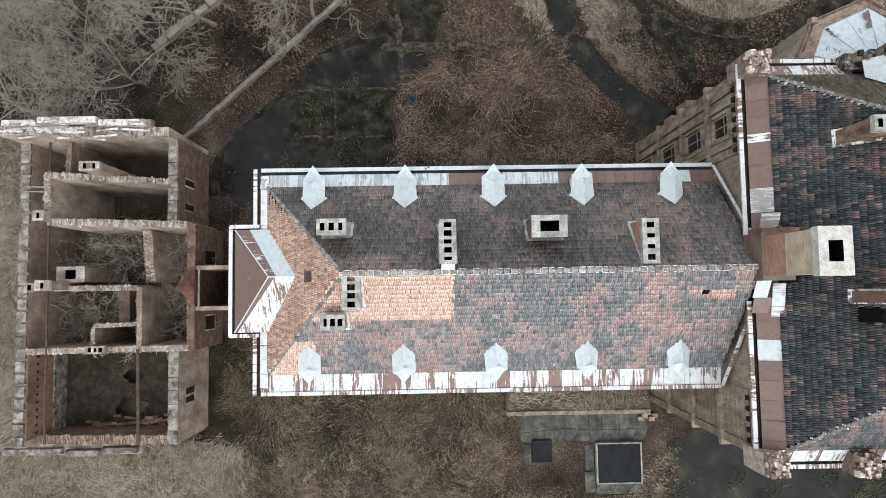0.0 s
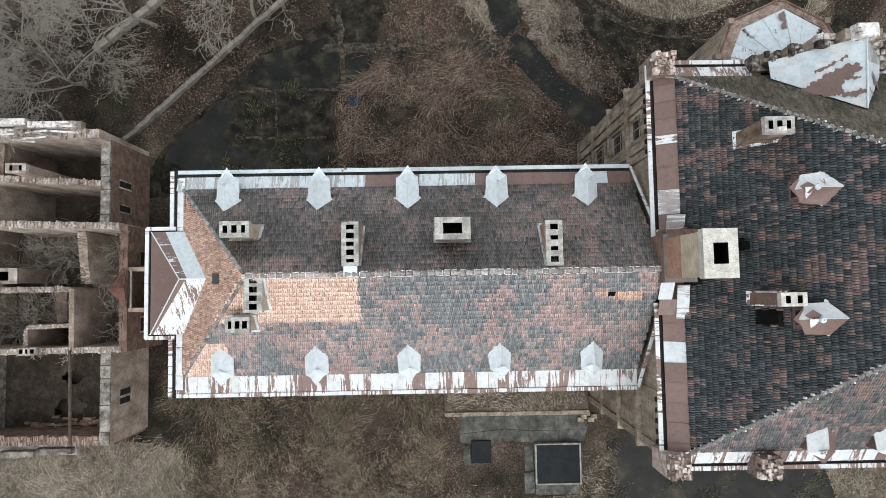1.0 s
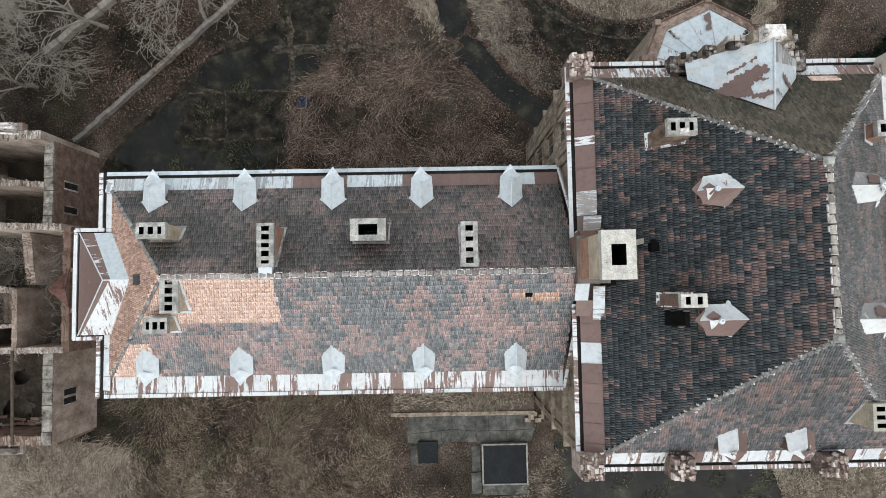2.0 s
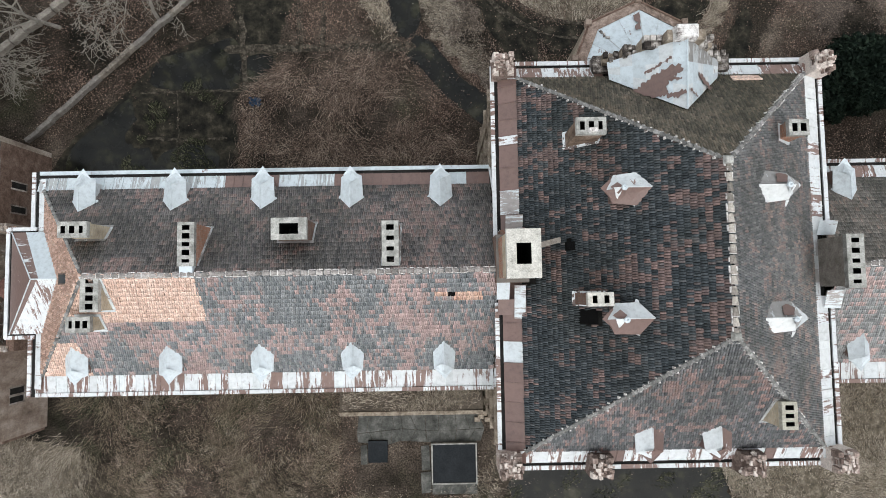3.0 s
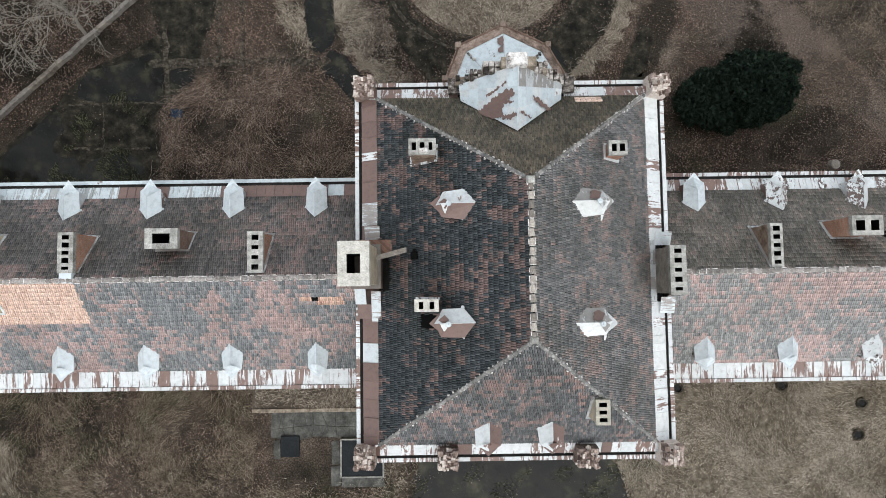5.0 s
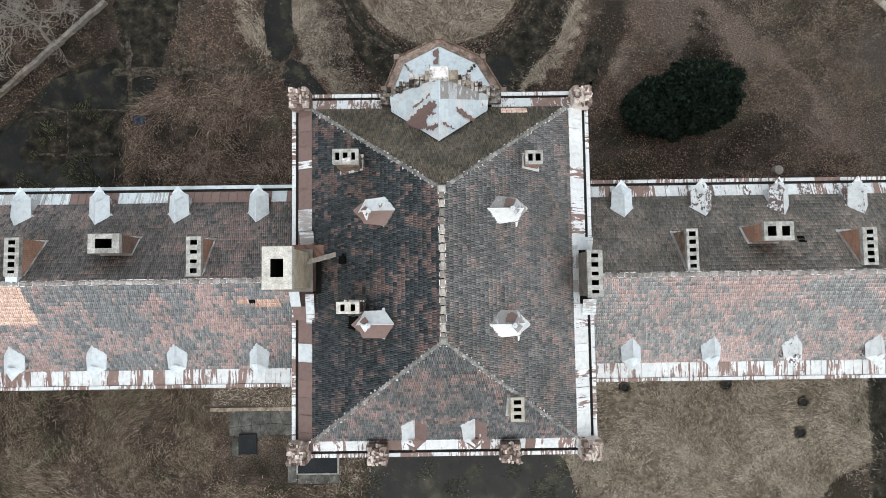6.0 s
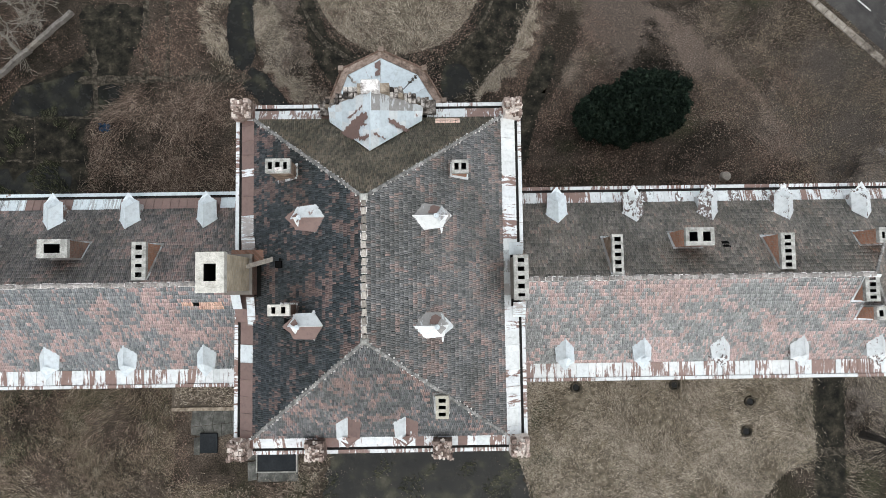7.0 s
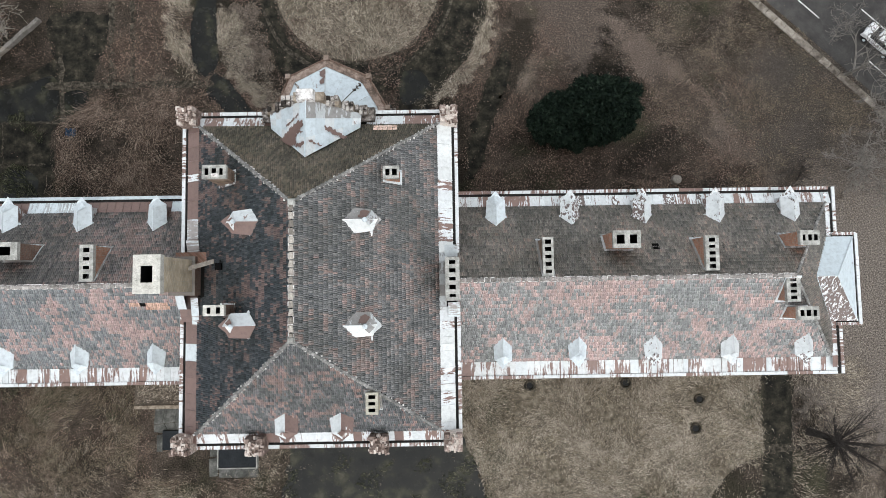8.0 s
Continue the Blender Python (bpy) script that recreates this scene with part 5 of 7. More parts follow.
# dormers of the main block
for x, y, turn in ((21.6, 7.95, 90), (21.5, 1.6, 90), (26.68, 7.95, -90), (26.66, 1.5, -90)):
    west = turn == 90
    d = dormer(main, pose(x, y, 25.65, 0, 0, turn), 2.15, 0.72, 0.6, SHEET_CHALK if west else SHEET_WHITE, SHEET_OXIDE if west else SHEET_GREY, 1.3)
    if west:
        ragged(d, [(0.02, 1.45, 0.02), (0.02, 1.9, -0.06), (-0.5, 1.62, -0.45)], SHEET_WHITE, "torn_sheet", 0.025, "torn white sheet hanging over the brown side", 0.05)
    else:
        ragged(d, [(-0.1, 1.0, -0.06), (-0.1, 1.5, -0.06), (-0.45, 1.7, -0.36), (-0.62, 1.35, -0.5), (-0.5, 1.1, -0.4)], SHEET_OXIDE, "bare_patch", 0.05, "brown bare metal on the torn side", 0.07)
        for yy in (0.6, 1.75):
            part("hanging_strip", Shape().slab([(0.7, yy - 0.06, -0.58), (0.98, yy - 0.02, -0.78), (0.98, yy + 0.05, -0.78), (0.7, yy + 0.1, -0.58)], 0.02), SHEET_WHITE, d)
    g = -1 if west else 1
    finial(main, x + g * 1.45, y - 0.05, 25.85, 0.16)
for x in (22.35, 26.0):
    dormer(main, pose(x, -4.35, 22.1, 0, 0, 180), 1.75, 0.72, 0.55, SHEET_CHALK, SHEET_RUST, 1.0)


# ---- the two wings ----
def wing(flip, label):
    """One wing with hipped tile roof; flip mirrors the plan about the main block's axis."""
    def X(x):
        return 2 * CX - x if flip else x

    def poly(*p):
        q = [(X(a), b, c) for a, b, c in p]
        return list(reversed(q)) if flip else q
    g = -1 if flip else 1
    w = thing("wing_building", label, "building", "wings of the manor", at=(X(0), 4, 0))
    xs = sorted((X(-14.75), X(14.95)))
    s = Shape().box(xs[0], xs[1], -2.75, 10.7, 0, 15.2)
    xr = sorted((X(-16.3), X(-14.75)))
    s.box(xr[0], xr[1], 0.85, 7.2, 0, 15.25)
    part("wall", s, PLASTER, w)
    s = Shape()
    for z0, z1, o in ((14.75, 15.28, 0.25), (10.3, 10.6, 0.1), (5.5, 5.8, 0.12), (0, 0.8, 0.12)):
        s.box(xs[0] - (o if not flip else 0), xs[1] + (o if flip else 0), -2.75 - o, 10.7 + o, z0, z1)
    part("cornice", s, STONE, w, "stained stone cornice bands")
    RYY, RZZ, HX, TX = 4.2, 20.95, -8.69, -14.3
    yn, zn, ys, zs = 9.9, 15.7, -1.95, 15.42
    EX = 14.55
    r = part("roof", Shape().face(*poly((EX, yn, zn), (EX, RYY, RZZ), (HX, RYY, RZZ), (TX, yn, zn)))
             .face(*poly((TX, ys, zs), (HX, RYY, RZZ), (EX, RYY, RZZ), (EX, ys, zs))).face(*poly((TX, yn, zn), (HX, RYY, RZZ), (TX, ys, zs)))
             .face(*poly((TX - 0.8, yn + 1.1, 15.2), (EX, yn + 1.1, 15.2), (EX, yn, zn - 0.04), (TX, yn, zn - 0.04))).face(*poly((TX, ys, zs - 0.04), (EX, ys, zs - 0.04), (EX, ys - 1.1, 15.0), (TX - 0.8, ys - 1.1, 15.0))),
             DECK, w, "hipped roof of worn clay tiles")
    dn, ds, de = math.hypot(yn - RYY, RZZ - zn), math.hypot(RYY - ys, RZZ - zs), math.hypot(HX - TX, RZZ - 15.6)
    L = EX - TX
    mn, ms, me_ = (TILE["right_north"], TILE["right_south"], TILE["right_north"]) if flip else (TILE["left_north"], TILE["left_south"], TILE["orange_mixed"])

    def field(o, al, up, p, m, gaps=(), singles=None, seed=0):
        """The slope as in the unflipped wing; mirrored slopes start from the other end."""
        if flip:
            end = max(q[0] for q in p)
            o = (X(o[0] + al[0] * end), o[1] + al[1] * end, o[2])
            up = (-up[0], up[1], up[2])
            p = [(end - a, b) for a, b in p]
            gaps = [(end - b, end - a, c, d) for a, b, c, d in gaps]
            if singles:
                singles = (end - singles[1], end - singles[0], singles[2], singles[3])
            if al[0] == 0:
                al = (0, -al[1], 0)
        tiles(r, o, al, up, p, m, gaps, singles, seed)
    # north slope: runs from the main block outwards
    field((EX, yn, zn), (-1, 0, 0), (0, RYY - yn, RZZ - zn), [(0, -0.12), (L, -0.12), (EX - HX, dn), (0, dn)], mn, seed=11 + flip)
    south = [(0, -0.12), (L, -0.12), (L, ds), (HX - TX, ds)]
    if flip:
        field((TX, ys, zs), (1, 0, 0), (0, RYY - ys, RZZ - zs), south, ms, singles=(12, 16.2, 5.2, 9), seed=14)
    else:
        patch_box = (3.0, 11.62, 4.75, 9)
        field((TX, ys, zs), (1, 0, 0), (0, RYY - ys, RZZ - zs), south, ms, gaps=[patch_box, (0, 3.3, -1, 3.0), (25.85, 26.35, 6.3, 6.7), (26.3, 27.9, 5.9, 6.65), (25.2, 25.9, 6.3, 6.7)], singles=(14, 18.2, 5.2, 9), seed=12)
        tiles(r, (TX, ys, zs), (1, 0, 0), (0, RYY - ys, RZZ - zs), [(3.0, 4.6), (5.4, ds + 0.1), (11.72, ds + 0.1), (11.72, 4.6)], TILE["orange"], singles=(6.4, 11.9, 6.8, 9), seed=15)
        tiles(r, (TX, ys, zs), (1, 0, 0), (0, RYY - ys, RZZ - zs), [(0, -0.12), (3.3, -0.12), (3.3, 3.0), (2.05, 3.0)], TILE["orange"], seed=17)
        tiles(r, (TX, ys, zs), (1, 0, 0), (0, RYY - ys, RZZ - zs), [(26.2, 5.85), (28.0, 5.85), (28.0, 6.7), (26.4, 6.7)], TILE["orange_mixed"], seed=18)
        tiles(r, (TX, ys, zs), (1, 0, 0), (0, RYY - ys, RZZ - zs), [(25.1, 6.2), (25.95, 6.2), (25.95, 6.75), (25.1, 6.75)], TILE["orange_mixed"], seed=19)
        # A plate on the deck, coloured as dark as the gap's shade.
        part("roof_hole", Shape().slab([(11.6, 2.72, 19.66), (12.05, 2.72, 19.66), (12.05, 3.05, 19.96), (11.6, 3.05, 19.96)], 0.03), HOLLOW_SHADE, r, "small black plate painting the dark where tiles are missing")
    field((TX, yn, 15.62), (0, -1, 0), (HX - TX, 0, RZZ - 15.62), [(0, -0.1), (yn - ys, -0.1), (yn - RYY, de)], me_, seed=16 + flip)
    # ridge and hips
    ridge_line(r, (X(HX), RYY, RZZ + 0.02), (X(EX), RYY, RZZ + 0.02), RIDGE_GREY, 0.42, 0.12)
    joint_mortar(r, (X(HX), RYY, RZZ + 0.04), (X(EX), RYY, RZZ + 0.04), 0.42, CHALK, 0.14)
    for y, z in ((yn, zn), (ys, zs)):
        ridge_line(r, (X(TX), y, z + 0.04), (X(HX), RYY, RZZ + 0.04), RIDGE, 0.36, 0.1, "hip_tile")
    # metal skirts, gutters and copings
    ends = sorted((X(-14.8), X(14.5)))
    if flip:
        panels(r, (ends[1], 10.78, 15.4), (ends[0], 10.78, 15.4), (0, -0.9, 0.3), [(0.15, SHEET_CHALK), (0.5, SHEET), (0.35, SHEET_FLAKED)], 0.62)
    else:
        for x0, x1, m in ((-14.8, -2.7, SHEET_STREAK), (-2.7, 0.8, SHEET_OXIDE), (0.8, 4.4, SHEET_STREAK), (4.4, 11.9, SHEET_OXIDE), (11.9, 13.0, SHEET_BLUE), (13.0, 14.5, SHEET_OXIDE)):
            panels(r, (x1, 10.78, 15.4), (x0, 10.78, 15.4), (0, -0.9, 0.3), m, 0.62)
    panels(r, (ends[0], -3.06, 15.345), (ends[1], -3.06, 15.345), (0, 1.13, 0.085), [(0.88, SHEET_HALF), (0.12, SHEET_CHALK)] if flip else [(0.2, SHEET_CHALK), (0.8, SHEET)], 0.62)
    c0, c1 = (X(-14.85), X(-14.85))
    for y0, y1 in ((10.7, 7.3), (0.8, -2.8)):
        q = ((c0, y0, 15.4), (c0, y1, 15.4)) if not flip else ((c0, y1, 15.4), (c0, y0, 15.4))
        panels(r, q[0], q[1], (0.58 * g, 0, 0.25), SHEET_X, 0.8)
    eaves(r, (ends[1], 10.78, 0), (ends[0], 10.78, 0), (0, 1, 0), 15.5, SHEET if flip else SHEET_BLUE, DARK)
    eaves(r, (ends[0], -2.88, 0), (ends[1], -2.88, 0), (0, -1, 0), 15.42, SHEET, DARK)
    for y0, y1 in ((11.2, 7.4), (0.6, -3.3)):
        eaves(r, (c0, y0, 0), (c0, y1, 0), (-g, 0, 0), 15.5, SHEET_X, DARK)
    # flashing against the main block
    for y0, z0 in ((11.0, 15.55), (-3.1, 15.5)):
        part("flashing", Shape().tube((X(14.55), y0, z0), (X(14.75), RYY + (2.2 if y0 > 0 else -2.2), 19.4), 0.11, sides=5), SHEET_X, r)
    # risalit roof at the wing's end
    tip, end = (-12.1, 4.17, 17.75), (-13.7, 4.17, 17.75)
    lo_n, lo_s, v_n, v_s = (-16.4, 7.25, 15.62), (-16.4, 0.72, 15.62), (-14.25, 7.25, 15.66), (-14.25, 0.72, 15.66)
    ris = part("risalit_roof", Shape().face(*poly(lo_n, end, lo_s)[::-1] if flip else poly(lo_s, end, lo_n)), SHEET_BLUE if flip else SHEET_WORN, w, "low metal roof over the end bay")
    part("north_sheet", Shape().slab(poly(lo_n, v_n, tip, end), 0.05), SHEET_BLUE if flip else SHEET_WORN, ris)
    part("south_sheet", Shape().slab(poly(v_s, lo_s, end, tip), 0.05), SHEET_FLAKED if flip else SHEET_WORN, ris)
    if not flip:
        up = Vector((0, 0, 0.03))
        for a, b, c, d, m in ((v_n, tip, end, (-15.9, 7.25, 15.62), SHEET_BLUE), (v_s, tip, end, (-16.2, 0.72, 15.62), SHEET)):
            pts = [Vector(a) + up, Vector(b) + up, Vector(b).lerp(Vector(c), 0.75) + up, Vector(d) + up]
            if a is v_n:
                pts = [Vector(a) + up, Vector(b) + up, Vector(b).lerp(Vector(c), 0.7) + up, Vector(a).lerp(Vector(d), 0.75) + up]
            pts = pts if a is v_n else list(reversed(pts))
            part("valley_sheet", Shape().slab([tuple(p) for p in pts], 0.02), m, ris, "pale sheet along the roof valley")
    for p, q in ((lo_n, end), (lo_s, end), (end, tip), (v_n, tip), (v_s, tip)):
        part("seam", Shape().tube((X(p[0]), p[1], p[2] + 0.03), (X(q[0]), q[1], q[2] + 0.03), 0.04, sides=5), ZINC, ris)
    eaves(ris, (X(-16.4), 7.5, 0), (X(-16.4), 0.45, 0), (-g, 0, 0), 15.55, SHEET_X, DARK)
    for y, o in ((7.25, 1), (0.72, -1)):
        e = sorted((X(-16.8), X(-14.9)))
        eaves(ris, (e[0], y - 0.1 * o, 0), (e[1], y - 0.1 * o, 0), (0, o, 0), 15.52, SHEET, DARK)
    return w, r


left, left_roof = wing(False, "manor wing with pink and grey tiles and an orange repair")
right, right_roof = wing(True, "derelict manor wing with a roof of faded pink tiles")

for x in (-11.2, -5.45, 0.08, 5.64, 11.27):
    dormer(left, pose(x, 8.29, 17.3), 2.45)
for x in (-11.5, -5.67, 0.0, 5.66, 11.35):
    dormer(left, pose(x, 0.0, 17.2, 0, 0, 180), 2.15)
for i, x in enumerate((36.95, 42.6, 48.1, 53.7, 59.4)):
    dormer(right, pose(x, 8.29, 17.3), 2.45, mat=SHEET_FLAKED if i > 0 else ZINC)
for i, x in enumerate((37.25, 42.9, 48.6, 54.4, 60.0)):
    dormer(right, pose(x, 0.1, 17.2, 0, 0, 180), 2.2, mat=SHEET_CHALK if i > 1 else ZINC, brown=SHEET_FLAKED if i > 1 else None, turn=True)

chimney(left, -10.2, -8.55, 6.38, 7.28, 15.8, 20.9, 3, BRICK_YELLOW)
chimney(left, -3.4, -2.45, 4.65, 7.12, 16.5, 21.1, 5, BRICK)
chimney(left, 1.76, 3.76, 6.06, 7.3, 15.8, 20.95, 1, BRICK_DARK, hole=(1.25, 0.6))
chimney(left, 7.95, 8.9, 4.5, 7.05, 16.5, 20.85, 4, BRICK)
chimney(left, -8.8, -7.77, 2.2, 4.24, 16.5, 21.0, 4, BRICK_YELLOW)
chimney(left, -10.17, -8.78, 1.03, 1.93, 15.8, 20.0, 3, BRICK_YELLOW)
def north_slope(x, y):
    return 15.7 + (9.9 - y) * 5.25 / 5.7


def south_slope(x, y):
    return 15.42 + (y + 1.95) * 5.53 / 6.15


for r_, slope, mt, boxes in ((left_roof, north_slope, SHEET_GREY, ((-10.2, -8.55, 6.38, 7.28), (-3.4, -2.45, 4.75, 7.12), (1.76, 3.76, 6.06, 7.3), (7.95, 8.9, 4.6, 7.05))),
                             (left_roof, south_slope, SHEET_CHALK, ((-8.8, -7.77, 2.2, 4.1), (-10.17, -8.78, 1.03, 1.93))),
                             (right_roof, north_slope, SHEET_GREY, ((39.75, 40.5, 4.5, 7.1), (44.55, 46.45, 6.25, 7.45), (50.98, 51.92, 4.72, 7.04), (57.5, 58.86, 6.28, 7.3))),
                             (right_roof, south_slope, SHEET_CHALK, ((56.45, 57.4, 2.4, 4.1), (57.38, 58.85, 1.13, 2.05)))):
    for x0, x1, y0, y1 in boxes:
        apron(r_, x0 + 0.07, x1 - 0.07, y0 + 0.07, y1 - 0.07, slope, mt, 0.15)
part("lean_to", Shape().box(-3.3, -2.55, 4.05, 4.7, 19.5, 21.05), ZINC, left, "pale sheet box against the chimney")
part("skylight", Shape().box(-11.3, -10.6, 3.8, 4.45, 18.2, 18.95), IRON, left)
part("pane", Shape().box(-11.22, -10.68, 3.88, 4.37, 18.95, 18.97), GLASS, bpy.data.objects["skylight"])
chimney(right, 39.75, 40.5, 4.4, 7.1, 16.5, 20.9, 5, STACK)
chimney(right, 44.55, 46.45, 6.25, 7.45, 15.8, 21.2, 2, BRICK, hole=(0.75, 0.62))
chimney(right, 50.98, 51.92, 4.62, 7.04, 16.5, 20.9, 5, BRICK)
chimney(right, 57.5, 58.86, 6.28, 7.3, 15.8, 21.0, 3, BRICK)
chimney(right, 56.45, 57.4, 2.4, 4.25, 16.5, 20.9, 4, BRICK)
chimney(right, 57.38, 58.85, 1.13, 2.05, 15.8, 20.5, 3, BRICK)
# Black plate laid on the slope; it paints the shade of a gap.
part("roof_hole", Shape().slab([(48.0, 6.25, 19.14), (48.5, 6.25, 19.14), (48.5, 6.7, 18.75), (48.0, 6.7, 18.75)], 0.03), HOLLOW_SHADE, right_roof, "small black plate painting the dark where tiles are missing")

for root in (main, left, right):
    inv = Matrix.Translation(-Vector(root.location))
    for o in root.children:
        o.matrix_parent_inverse = inv

# ---- the roofless ruin west of the manor ----
ruin = thing("ruined_house", "roofless brick ruin with broken interior walls", "building", at=(-30, 4, 0))


SOOTY_GREY = rough_mat("lichened_concrete", [(0.34, (0.06, 0.054, 0.047)), (0.5, (0.18, 0.165, 0.145)), (0.66, (0.35, 0.328, 0.295))], 1.5, 9.0, 0.03, islands=0.1)


def broken_wall(a, b, thick, z0, z1, mat, top, seed, rag=0.25, label="", blocks=False):
    """A ruined wall from a to b whose top runs unevenly from z0 to z1, with loose bricks along it."""
    r = random.Random(seed)
    a, b = Vector((a[0], a[1], 0)), Vector((b[0], b[1], 0))
    d = (b - a).normalized()
    sd = Vector((-d.y, d.x, 0)) * thick / 2
    k = max(2, int((b - a).length / 0.45))
    s = Shape()
    hs = [z0 + (z1 - z0) * i / k + rag * (noise.noise((i * 0.35, seed, 0)) + r.uniform(-0.35, 0.35)) for i in range(k + 1)]
    for i in range(k):
        p, q = a.lerp(b, i / k), a.lerp(b, (i + 1) / k)
        h = hs[i]
        n = len(s.v)
        for c in (p - sd, q - sd, q + sd, p + sd):
            s.v.append((c.x, c.y, 0))
        for c in (p - sd, q - sd, q + sd, p + sd):
            s.v.append((c.x, c.y, h))
        s.f += [tuple(n + j for j in f) for f in ((4, 5, 6, 7), (0, 1, 5, 4), (1, 2, 6, 5), (2, 3, 7, 6), (3, 0, 4, 7))]
    me = s.mesh("wall", mat)
    bm = bmesh.new()
    bm.from_mesh(me)
    bmesh.ops.remove_doubles(bm, verts=bm.verts, dist=0.001)
    bm.to_mesh(me)
    bm.free()
    w = part("wall", me, mat, ruin, label)
    t = Shape()
    ang = math.degrees(math.atan2(d.y, d.x))
    if blocks:
        n = max(2, int((b - a).length / 0.95))
        for i in range(n):
            p, q = a.lerp(b, i / n + 0.004), a.lerp(b, (i + 1) / n - 0.004)
            h = max(z0, z1) + rag + r.uniform(0.02, 0.09)
            t.slab([tuple(c + Vector((0, 0, h))) for c in (p - sd * 0.98, q - sd * 0.98, q + sd * 0.98, p + sd * 0.98)], 0.3)
        part("top_blocks", t, SOOTY_GREY, w, kind="stuff")
        return w
    for i in range(k * 8):
        f = (i // 2 + 0.5) / (k * 4)
        if r.random() < 0.25:
            continue
        p = a.lerp(b, f) + sd * (0.52 * (1 if i % 2 else -1) + r.gauss(0, 0.12))
        h = hs[min(k - 1, int(f * k))]
        m = pose(p.x + r.gauss(0, 0.04), p.y + r.gauss(0, 0.04), h + 0.02, r.gauss(0, 5), r.gauss(0, 5), ang + 90 + r.gauss(0, 9))
        n = len(t.v)
        lx, ly, lz = thick * r.uniform(0.16, 0.27), r.uniform(0.04, 0.065), r.uniform(0.02, 0.07)
        for c in ((-lx, -ly, -lz), (lx, -ly, -lz), (lx, ly, -lz), (-lx, ly, -lz), (-lx, -ly, lz), (lx, -ly, lz), (lx, ly, lz), (-lx, ly, lz)):
            t.v.append(tuple(m @ Vector(c)))
        t.f += [tuple(n + j for j in q) for q in ((3, 2, 1, 0), (4, 5, 6, 7), (0, 1, 5, 4), (1, 2, 6, 5), (2, 3, 7, 6), (3, 0, 4, 7))]
    part("loose_bricks", t, top, w, kind="stuff")
    return w


E1 = broken_wall((-24.3, 15.6), (-24.3, 8.6), 0.75, 6.5, 6.4, RUIN_RED, RUIN, 1, 0.08, blocks=True)
E2 = broken_wall((-22.9, 8.7), (-22.9, -1.2), 0.6, 6.3, 6.3, RUIN_RED, RUIN_RED, 2, 0.1)
E3 = broken_wall((-24.2, -1.2), (-24.2, -8.4), 0.8, 6.2, 6.2, RUIN, RUIN, 3, 0.06, blocks=True)
broken_wall((-36.0, 15.6), (-36.0, -8.5), 0.75, 6.3, 6.2, RUIN, RUIN, 4, 0.1, blocks=True)
broken_wall((-36.4, 15.7), (-24, 15.7), 0.7, 8.9, 8.2, RUIN_PLASTER, RUIN_PALE, 5, 0.3, "tall north wall with pale broken cornice")
broken_wall((-36.2, -8.3), (-24, -8.3), 0.7, 4.4, 5.2, RUIN_RED, RUIN, 6, 0.25)
broken_wall((-32.6, 12.2), (-24.6, 12.1), 0.45, 9.4, 6.6, RUIN_PLASTER, RUIN_PALE, 7, 0.2)
broken_wall((-32.6, 8.75), (-23.2, 8.7), 0.5, 9.0, 6.4, RUIN_PLASTER, RUIN_PALE, 8, 0.25)
broken_wall((-32.5, 8.8), (-32.5, 12.3), 0.45, 9.2, 9.2, RUIN_PLASTER, RUIN_PALE, 9, 0.2)
broken_wall((-26.9, 8.4), (-26.9, 4.2), 0.7, 5.2, 4.4, RUIN_PLASTER, RUIN, 10, 0.2)
broken_wall((-26.9, 3.8), (-26.9, -1), 0.4, 6.4, 6.3, RUIN, RUIN, 11, 0.1)
broken_wall((-35.7, 3.8), (-27.0, 3.75), 0.4, 6.6, 6.4, RUIN_PLASTER, RUIN_PALE, 12, 0.2)
broken_wall((-35.7, -1.1), (-23, -1.0), 0.45, 6.4, 6.3, RUIN, RUIN_PALE, 13, 0.12)
broken_wall((-30.6, 0.8), (-27, 0.9), 0.3, 6.1, 6.1, RUIN, RUIN_PALE, 14, 0.1)
broken_wall((-30.6, 0.7), (-30.6, -1), 0.3, 6.1, 6.1, RUIN, RUIN_PALE, 15, 0.1)
broken_wall((-32.4, 12.3), (-32.4, 15.4), 0.4, 6.8, 6.8, RUIN, RUIN, 16, 0.1)
broken_wall((-30.0, 3.5), (-30.0, 1.0), 0.9, 2.6, 2.4, RUIN, RUIN, 19, 0.3)
for n, (x0, x1, y, z) in enumerate(((-36.3, -33.6, 16.3, 9.0), (-33.5, -29.0, 16.45, 9.2), (-28.9, -25.4, 16.2, 9.2), (-34.5, -30, 15.75, 8.9), (-39, -34.2, -9.4, 3.9), (-33.8, -31, -9.5, 4.2), (-30.8, -27.9, -9.3, 4.3))):
    part("cornice_block", Shape().box(x0, x1, y - 0.28, y + 0.28, z - 0.5, z, 0.05), CHALK if y > 0 else SOOTY_GREY, ruin, "fallen pale cornice block", bevel=0.03)
# the south room: red plaster over grey, joist sockets as shade-dark plates, and a rotten floor with two holes
RED_PLASTER = rough_mat("red_brown_plaster", [(0.3, (0.1, 0.062, 0.046)), (0.5, (0.2, 0.125, 0.092)), (0.7, (0.3, 0.21, 0.165))], 1.0, 9.0, 0.02, stretch=(1, 1, 0.4))
part("plaster", Shape().box(-35.66, -35.55, -8.0, -1.35, 3.0, 6.15), RED_PLASTER, ruin, "red-brown plaster on the room's wall")
part("plinth", Shape().box(-35.66, -35.4, -8.0, -1.35, 1.0, 3.0), SOOTY_GREY, ruin, "grey rendered foot of the wall")
# Flat plates with the shade of the sockets put into their colour.
for i in range(11):
    part("joist_socket", Shape().box(-35.56, -35.53, -7.7 + 0.6 * i, -7.5 + 0.6 * i, 4.85, 5.1), DARK, ruin)
rf = random.Random(31)
rotten = Shape()
